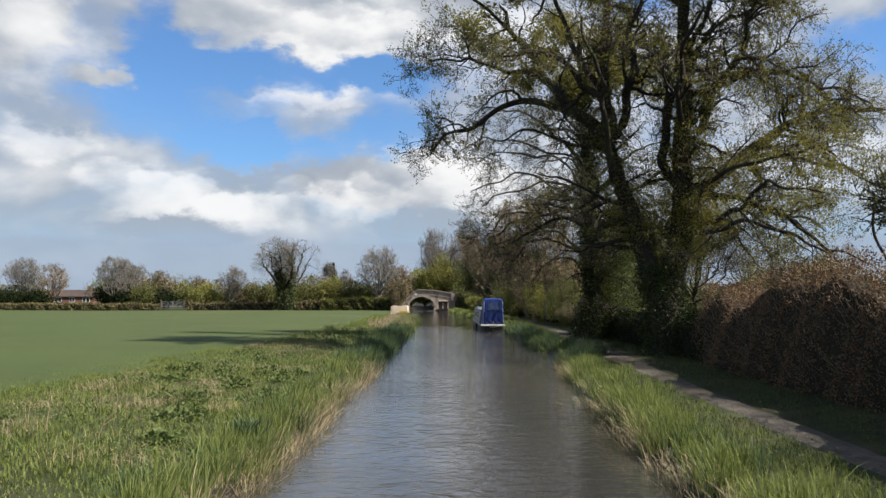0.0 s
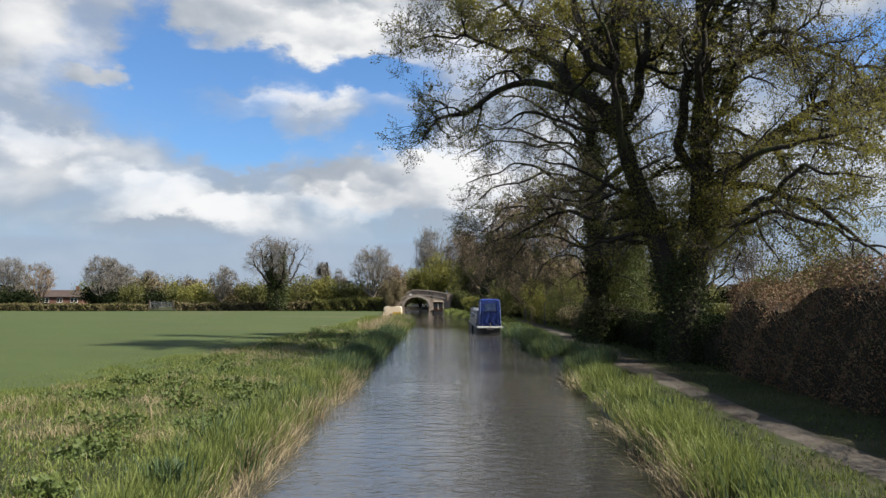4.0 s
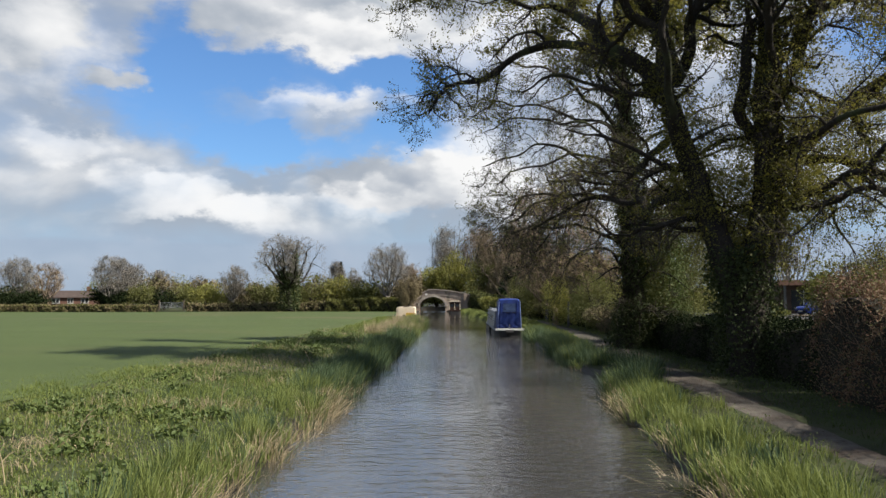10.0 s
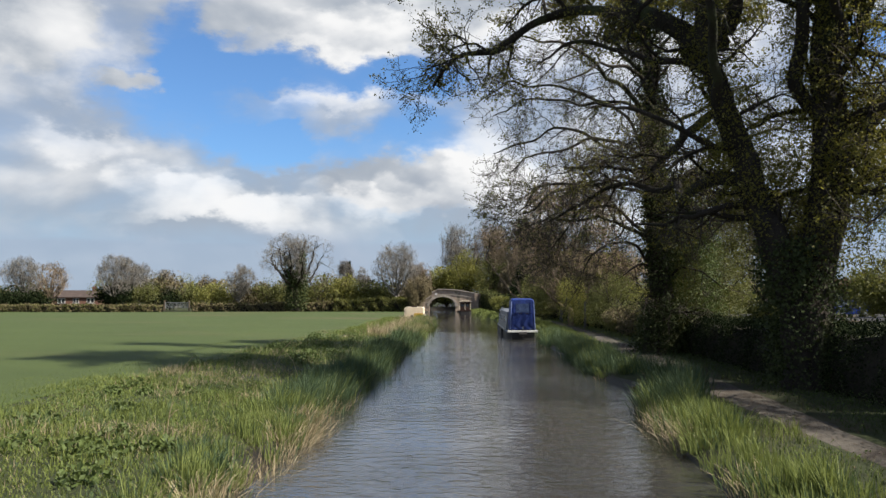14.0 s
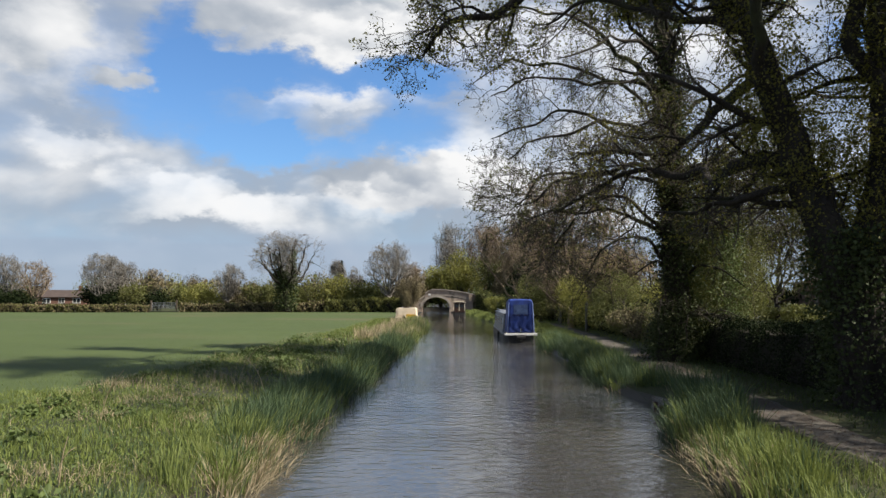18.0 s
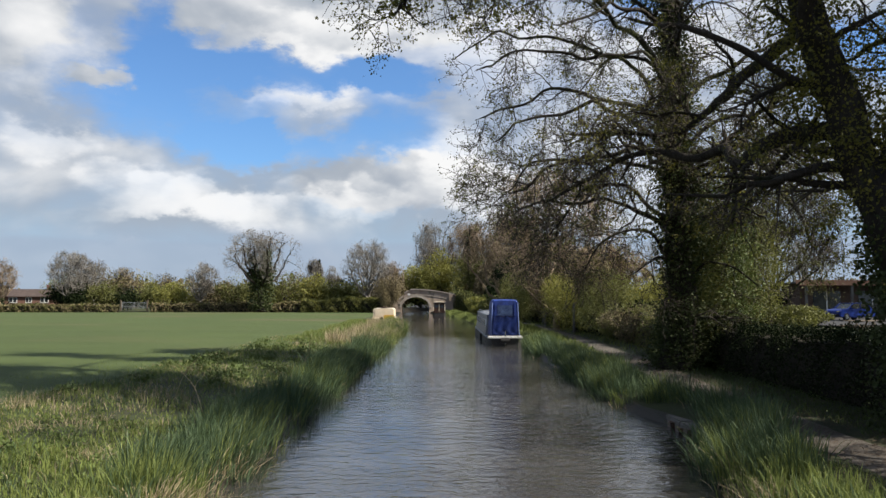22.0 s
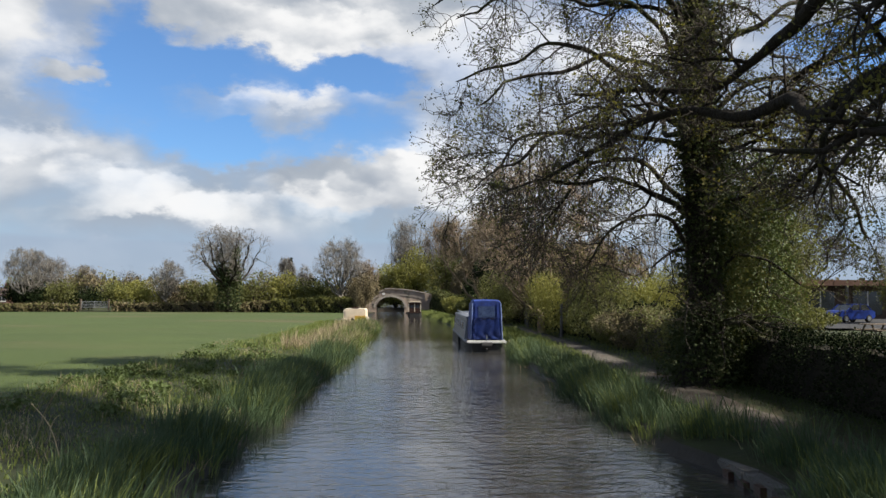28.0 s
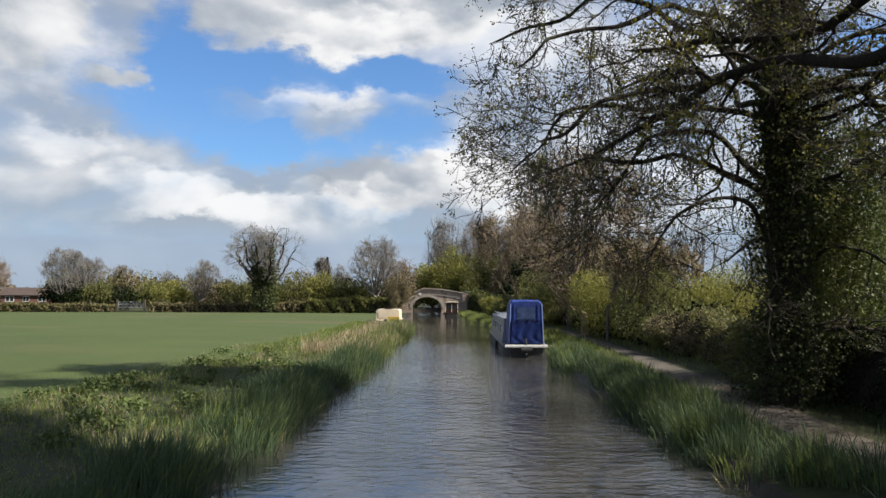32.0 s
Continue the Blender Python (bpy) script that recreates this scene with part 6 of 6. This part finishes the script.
def cruiser():
    t = thing("cabin_cruiser", "small cream cabin cruiser with yellow panel moored in reeds", "boat", at=(-5.2, 93.0, 0.22))
    part("hull", hull_mesh(6.5, 2.2, 0.0, 0.50, 2.4, 0.6), M_CREAM, t)
    part("stripe", hull_mesh(6.45, 2.23, 0.22, 0.30, 2.4, 0.6), M_WOOD_DARK, t)
    part("cabin", outline([(-1.0, 0.50), (-0.98, 1.30), (-0.85, 1.42), (0.85, 1.42), (0.98, 1.30), (1.0, 0.50)], "y", 0.35, 3.6), M_CREAM, t, "cream fabric-covered cabin")
    part("stern_panel", box(0.05, 1.02, -0.05, 0.03, 0.34, 0.80, 0.03), M_YELLOW, t, "yellow painted panel")
    part("outboard", box(-0.28, 0.02, -0.38, -0.06, 0.02, 0.62, 0.08), M_BLACK, t)
    part("cover", box(-0.35, 0.35, 0.9, 1.7, 1.40, 1.54, 0.05), M_WOOD_DARK, t)
    for s in (-1, 1):
        part("window", box(s * 0.94 - 0.03, s * 0.94 + 0.03, 1.2, 2.8, 0.85, 1.18), M_GLASS_DK, t)
    part("screen", box(-0.8, 0.8, 0.31, 0.36, 0.72, 1.26), M_CREAM, t)
    return t


cruiser()


def wooden_boat():
    t = thing("wooden_cabin_boat", "dark varnished wooden cabin boat moored beside the bridge", "boat", at=(0.0, 137.0, 0.0))
    part("hull", hull_mesh(9.5, 2.0, -0.35, 0.55, 2.6, 0.8), M_HULL, t)
    part("cabin", outline([(-0.88, 0.55), (-0.80, 1.75), (0.80, 1.75), (0.88, 0.55)], "y", 0.4, 6.0), M_WOOD_DARK, t)
    part("roof", outline([(-0.98, 1.75), (-0.9, 1.86), (0, 1.98), (0.9, 1.86), (0.98, 1.75)], "y", 0.2, 6.2), M_WOOD_DARK, t)
    for x in (-0.42, 0.42):
        part("door_panel", box(x - 0.3, x + 0.3, 0.36, 0.41, 0.65, 1.6, 0.01), M_WOOD_DARK, t)
        part("window", box(x - 0.22, x + 0.22, 0.33, 0.37, 1.15, 1.5), M_GLASS_DK, t)
    part("rubbing_band", box(-0.95, 0.95, -0.03, 0.03, 0.42, 0.55), M_WOOD_DARK, t)
    for x in (-0.86, 0.0, 0.86):
        part("pillar", box(x - 0.05, x + 0.05, 0.30, 0.38, 0.6, 1.78), M_CREAM, t, "pale door pillar")
    part("awning", outline([(-1.0, 1.98), (-0.5, 2.12), (0.5, 2.12), (1.0, 1.98)], "y", 0.1, 2.2), M_CREAM, t, "pale cabin-top cover")
    return t


wooden_boat()

for x, y, h in ((8.75, 67.5, 1.9), (8.85, 82.0, 2.0), (8.95, 84.0, 1.6)):
    p = thing("post", "pale weathered concrete post beside the towpath", "post", "posts by the towpath", at=(x, y, ground_z(x, y)))
    part("shaft", rod((0, 0, -0.2), (0.03, 0, h), 0.09, 8, 0.075), M_CONCRETE, p)
    part("cap", rod((0.03, 0, h), (0.03, 0, h + 0.04), 0.08, 8, 0.03), M_CONCRETE, p)

# ---------------------------------------------------------------- bank edges
coping = thing("bank_coping", "short run of lichened concrete coping at the water's edge", "coping", at=(5.25, 31.9, 0.0))
for k in range(3):
    part("slab", box(0.0, 0.32, k * 1.0 + 0.015, k * 1.0 + 0.985, -0.5, (0.10, 0.17, 0.19)[k], 0.03), M_CONCRETE, coping)
for k in range(5):
    part("pile", box(-0.09, 0.0, k * 0.55 + 0.1, k * 0.55 + 0.32, -0.5, 0.08 + 0.03 * ((k * 7) % 3)), M_WOOD_DARK, coping)

# ---------------------------------------------------------------- reeds, grass, weeds


def strip_points(n, y0, y1, side, d0, d1, rng, power=1.0, clump=0.0, cscale=0.9, thr=0.0):
    """Random points beside the water: d from the edge (minus: in the water), gathered in clumps."""
    m = int(n * (2.2 if clump else 1))
    y = y0 + (y1 - y0) * rng.random(m)
    d = d0 + (d1 - d0) * rng.random(m) ** power
    tab = WATER_L if side < 0 else WATER_R
    e = np.interp(y, [a for a, _ in tab], [b for _, b in tab])
    x = e + side * d
    if clump:
        c = np.sin(x * 2.1 * cscale + 1.3 * np.sin(y * 1.1 * cscale)) * np.sin(y * 1.7 * cscale + x) + 0.6 * np.sin(y * 0.53 * cscale + 2) + 0.4 * np.sin(x * 5 + y * 4.3)
        keep = c * clump + rng.normal(size=m) * 0.5 > thr
        x, y, d = x[keep][:n], y[keep][:n], d[keep][:n]
    prof_l = np.interp(d, [-9, 0, 0.3, 1.2, 4.0], [-0.15, -0.1, 0.16, 0.38, LEFT_Z])
    prof_r = np.interp(d, [-9, 0, 0.25, 1.2, 6, 12], [-0.15, -0.1, 0.2, 0.38, RIGHT_Z, 0.6])
    return np.stack([x, y, (prof_l if side < 0 else prof_r) - 0.03], 1)


def stuff(name, data, material, label, category):
    v, f = data
    return tagged(put_mesh(name, mesh_np(name, v, f, material)), label, category, kind="stuff")


rg = np.random.default_rng(5)
no_coping = lambda p: p[~((p[:, 1] > 32.1) & (p[:, 1] < 35.5) & (p[:, 0] > 4) & (p[:, 0] < 5.95))]
def patchy(p, amount=0.5, f=0.8):
    """Height factor that swells and dips along the bank."""
    w = np.sin(p[:, 1] * f + 1.7 * np.sin(p[:, 0] * 0.9 + p[:, 1] * 0.31)) * 0.5 + np.sin(p[:, 1] * f * 2.7 + p[:, 0] * 1.9) * 0.3 + np.sin(p[:, 0] * 3.1 - p[:, 1] * 0.7) * 0.25
    return 1 + amount * w


def clear_path(p):
    pc = np.interp(p[:, 1], [a for a, _ in PATH_C], [b for _, b in PATH_C])
    off = np.abs(p[:, 0] - pc) + 0.10 * np.sin(p[:, 1] * 2.3) + 0.07 * np.sin(p[:, 1] * 5.1)
    return p[off > np.interp(p[:, 1], [0, 24, 30, 46, 56, 70], [0.48, 0.5, 0.8, 0.85, 0.55, 0.45])]


def reed_bed(name, p, h, w, lean, bias, material, label, category, amount=0.45):
    stuff(name, blades(p, h * patchy(p, amount), w, rg, lean, bias), material, label, category)


def tussocks(name, n, y0, y1, side, d0, d1, per, radius, h, w, material, label, category, thr=0.1, splay=0.5, lean=0.55, over=0.10):
    """Tufts of blades that spread from their roots, uneven in height, with gaps between them."""
    c = strip_points(n, y0, y1, side, d0, d1, rg, 0.9, 0.9, 0.8, thr)
    if side > 0:
        c = no_coping(c)
    k = len(c)
    tall = h * (0.55 + 0.75 * rg.random(k)) * patchy(c, 0.22)
    off = rg.normal(size=(k, per, 2)) * radius * (0.6 + 0.8 * rg.random((k, 1, 1)))
    p = np.repeat(c, per, 0)
    o = off.reshape(-1, 2)
    p[:, :2] += o
    bias = (o[:, 0] / radius * splay * 0.5 - side * over, o[:, 1] / radius * splay * 0.5)
    stuff(name, blades(p, np.repeat(tall, per), w, rg, lean, bias), material, label, category)


for sd, bank in ((-1, "field"), (1, "towpath")):
    R_, D_, S_ = "tufts of green reeds fringing the %s bank" % bank, "deep green sedge tussocks on the %s bank" % bank, "dead straw-coloured reeds at the water's edge"
    tussocks("reeds", 420, 4, 29, sd, 0.15, 0.95, 36, 0.11, 0.38, 0.012, M_REED, R_, "reeds", 0.0, 0.30, 0.40, 0.05)
    tussocks("dark_reeds", 150, 4, 29, sd, 0.1, 1.1, 34, 0.13, 0.34, 0.013, M_REED_DK, D_, "sedge", 0.3, 0.3, 0.4, 0.05)
    tussocks("dead_reeds", 240 if sd < 0 else 170, 4, 30, sd, -0.03, 0.40, 26, 0.14, 0.32, 0.010, M_STRAW, S_, "reeds", 0.1, 0.9, 1.0, 0.02)
    # mostly deep green beyond y 28: tree shade and sky sheen put into colour
    tussocks("dark_reeds", 560, 28, 58, sd, 0.0, 1.15, 38, 0.15, 0.48, 0.013, M_REED_DK, D_, "sedge", -0.1, 0.32, 0.40, 0.10)
    tussocks("reeds", 210, 28, 58, sd, 0.05, 1.1, 36, 0.13, 0.45, 0.013, M_REED, R_, "reeds", 0.3, 0.32, 0.40, 0.10)
    tussocks("dead_reeds", 40, 30, 58, sd, 0.0, 1.0, 16, 0.14, 0.32, 0.012, M_STRAW, S_, "reeds", 0.3, 0.7, 0.8, 0.12)
tussocks("reeds", 380, 58, 93, -1, 0.0, 1.6, 24, 0.2, 0.48, 0.022, M_REED, "tufts of green reeds fringing the field bank", "reeds", 0.0, 0.35, 0.4)
tussocks("dark_reeds", 200, 58, 93, -1, 0.0, 1.3, 24, 0.2, 0.45, 0.022, M_REED_DK, "deep green sedge tussocks on the field bank", "sedge", 0.2, 0.35, 0.4)
tussocks("dead_reeds", 170, 56, 86, -1, 0.2, 2.6, 22, 0.22, 0.58, 0.017, M_STRAW, "tall pale dead reeds standing near the moored cruiser", "reeds", 0.1, 0.35, 0.45)
reed_bed("bank_grass", strip_points(32000, 5, 55, -1, 0.5, 5.8, rg, 1.0), 0.13, 0.018, 0.8, (0, 0), M_GRASS, "rank grass on the field bank", "grass", 0.45)
reed_bed("bank_turf", strip_points(52000, 5, 32, -1, 0.4, 7.2, rg, 1.0), 0.13, 0.014, 1.1, (0, 0), M_GRASS, "thick uneven turf on the field bank", "grass", 0.6)
reed_bed("bank_turf", strip_points(9000, 5, 30, -1, 0.8, 7.2, rg, 1.0, 0.8, 0.7, 0.3), 0.15, 0.012, 1.2, (0, 0), M_LEAF_DOCK, "darker weeds in the bank turf", "grass", 0.7)
reed_bed("bank_grass", strip_points(9000, 55, 92, -1, 1.0, 5.0, rg, 1.0), 0.24, 0.018, 0.9, (0, 0), M_GRASS, "rank grass on the field bank", "grass")
reed_bed("bank_sedge", strip_points(9000, 5, 60, -1, 0.8, 5.8, rg, 1.0, 1.0, 0.9, 0.4), 0.20, 0.010, 1.0, (0, 0), M_REED_DK, "dark tussocks of sedge on the field bank", "sedge", 0.7)
reed_bed("dry_stems", strip_points(12000, 5, 60, -1, 0.6, 6.0, rg, 1.0, 1.0, 0.6, 0.2), 0.18, 0.008, 1.6, (0, 0), M_STRAW, "scattered dry stems among the bank grass", "dry stems", 0.7)
c = strip_points(1500, 5, 62, -1, 1.0, 5.9, rg, 1.0, 1.0, 0.8, 0.35)
c = np.repeat(c, 8, 0) + rg.normal(size=(len(c) * 8, 3)) * np.array([0.13, 0.13, 0.04]) + np.array([0, 0, 0.10])
stuff("nettles", leaves(c, 0.027, rg, 2.0), M_WEED, "low nettles and dock growing on the bank", "weeds")
c = strip_points(100, 7, 58, -1, 1.3, 5.6, rg, 1.0, 1.0, 0.5, 0.2)
q_ = unit(rg.normal(size=(len(c) * 130, 3))) * np.array([0.34, 0.34, 0.20]) * rg.random((len(c) * 130, 1)) ** 0.5 * np.repeat(0.5 + 0.9 * rg.random((len(c), 1)), 130, 0)
q_[:, 2] = np.abs(q_[:, 2])
stuff("bank_weeds", leaves(np.repeat(c, 130, 0) + q_ + np.array([0, 0, 0.05]), 0.06, rg, 1.5), M_LEAF_DOCK, "dark green mounds of dock and cow parsley on the bank", "weeds")

reed_bed("bank_grass", clear_path(no_coping(strip_points(13000, 5, 56, 1, 0.7, 2.6, rg, 1.0, 0.8, 0.9, 0.0))), 0.20, 0.010, 1.1, (0, 0), M_GRASS, "rank grass between reeds and towpath", "grass", 0.7)
reed_bed("reeds", strip_points(14000, 60, 152, 1, 0.0, 1.9, rg, 0.9), 0.36, 0.03, 0.6, (-0.1, 0), M_REED, "reeds and rough grass along the far towpath bank", "reeds")


# the nearer verge gets the grass darkened for shade, the farther one plain grass
stuff("verge_grass", blades(clear_path(no_coping(strip_points(26000, 5, 50, 1, 0.9, 4.6, rg))), 0.11, 0.013, rg, 0.9), M_VERGE_SHADED, "short grass verge beside the towpath", "grass")
stuff("verge_grass", blades(clear_path(strip_points(9000, 50, 110, 1, 0.9, 5.6, rg)), 0.2, 0.02, rg, 0.8), M_GRASS, "short grass verge beside the towpath", "grass")
c = clear_path(strip_points(1500, 6, 50, 1, 1.0, 5.6, rg, 1.0, 1.0, 0.8, 0.4))
c = np.repeat(c, 6, 0) + rg.normal(size=(len(c) * 6, 3)) * np.array([0.10, 0.10, 0.06]) + np.array([0, 0, 0.15])
stuff("nettles", leaves(c, 0.020, rg, 1.9), M_WEED, "low nettles and dock beside the towpath", "weeds")
stuff("crop_blades", blades(np.stack([rg.uniform(-11, -7.0, 7000), rg.uniform(12, 50, 7000), np.full(7000, LEFT_Z)], 1), 0.10, 0.012, rg, 0.8), M_GRASS, "short young cereal leaves at the field margin", "crop")

c = strip_points(46, 6, 34, -1, 1.2, 6.0, rg, 1.0, 1.0, 0.7, 0.2)
c = np.repeat(c, 70, 0) + rg.normal(size=(len(c) * 70, 3)) * np.array([0.26, 0.26, 0.0]) + np.array([0, 0, 0.05])
stuff("dead_stem_tangle", blades(c, 0.20, 0.008, rg, 2.6), M_STRAW, "flattened tangles of pale dead stems in the bank grass", "dry stems")
# single dead stalks and an iris clump on the field bank
for k, (x, y, h, lx, ly) in enumerate(((-6.6, 12.6, 0.55, 0.05, 0.0), (-6.4, 12.8, 0.34, 0.02, 0.05), (-5.3, 12.1, 0.50, 0.30, 0.05), (-4.9, 10.5, 0.42, 0.02, 0.0), (-4.15, 10.5, 0.30, 0.04, 0.0), (-5.0, 17.5, 0.5, -0.2, 0.1), (-5.6, 20.5, 0.45, 0.25, 0.0), (-4.4, 24.0, 0.6, 0.1, 0.0), (-6.0, 28.5, 0.9, 0.5, -0.2), (-4.3, 33.5, 0.8, -0.5, 0.1), (-5.4, 35.0, 1.0, 0.7, -0.3), (-3.8, 41.5, 0.6, 0.2, 0.0), (-4.6, 47.5, 0.9, 0.15, 0.0), (-4.4, 48.2, 0.8, -0.1, 0.1), (-4.0, 49.0, 0.9, 0.2, 0.0), (-3.9, 60.0, 0.8, 0.1, 0.0), (-4.2, 62.0, 0.9, -0.15, 0.0), (-3.7, 64.0, 0.8, 0.2, 0.0))):
    z = ground_z(x, y)
    st = thing("dry_stalk", "single dead pale stalk standing on the bank", "stalk", "dry stalks on the bank", at=(x, y, z))
    v_, f_ = tubes(spline([(0, 0, -0.05), (lx * 0.4, ly * 0.4, h * 0.6), (lx, ly, h)], 7)[None], np.linspace(0.010, 0.005, 7)[None], 6)
    put_mesh("stem", mesh_np("stem", v_, f_, M_STRAW, True), st)
    v_, f_ = tubes(spline([(lx * 0.4, ly * 0.4, h * 0.55), (lx * 0.5 + 0.08, ly, h * 0.72), (lx * 0.5 + 0.14, ly + 0.03, h * 0.78)], 5)[None], np.linspace(0.008, 0.004, 5)[None], 5)
    put_mesh("side_shoot", mesh_np("side_shoot", v_, f_, M_STRAW, True), st)
for x, y, n_, r_, h_ in ((-3.25, 13.2, 190, 0.28, 0.46), (-3.0, 22.0, 110, 0.25, 0.42), (4.6, 19.0, 120, 0.3, 0.40), (5.3, 44.0, 160, 0.3, 0.5), (5.15, 31.2, 150, 0.3, 0.42), (4.9, 30.6, 110, 0.3, 0.45)):
    iris = thing("iris_clump", "clump of sword-shaped deep green iris leaves on the bank", "plant", at=(x, y, ground_z(x, y)))
    pts = np.stack([rg.normal(size=n_) * r_ * 0.5, rg.normal(size=n_) * r_ * 0.5, np.full(n_, -0.05)], 1)
    v_, f_ = blades(pts, np.full(n_, h_), 0.026, rg, 0.6)
    tagged(put_mesh("leaf_growth", mesh_np("leaf_growth", v_, f_, M_REED_DK), iris), kind="stuff")
# leaves crowd y 25 to 50; their dark tone also stands for tree shade
ly_ = np.concatenate([rg.uniform(8, 56, 4000), rg.uniform(25, 50, 13000)])
lx_ = np.interp(ly_, [a for a, _ in PATH_C], [b for _, b in PATH_C]) + rg.normal(size=17000) * np.interp(ly_, [24, 28], [0.55, 0.8])
lz_ = np.interp(lx_ - np.interp(ly_, [a for a, _ in WATER_R], [b for _, b in WATER_R]), [0.25, 1.2, 6, 12], [0.2, 0.38, RIGHT_Z, 0.6]) + 0.032
v_, f_ = leaves(np.stack([lx_, ly_, lz_], 1), 0.035, rg, 1.3)
v_[:, 2] = np.repeat(lz_, 4) + (v_[:, 2] - np.repeat(lz_, 4)) * 0.15
stuff("leaf_litter", (v_, f_), M_LITTER, "scattered dead leaves on the towpath", "leaf litter")
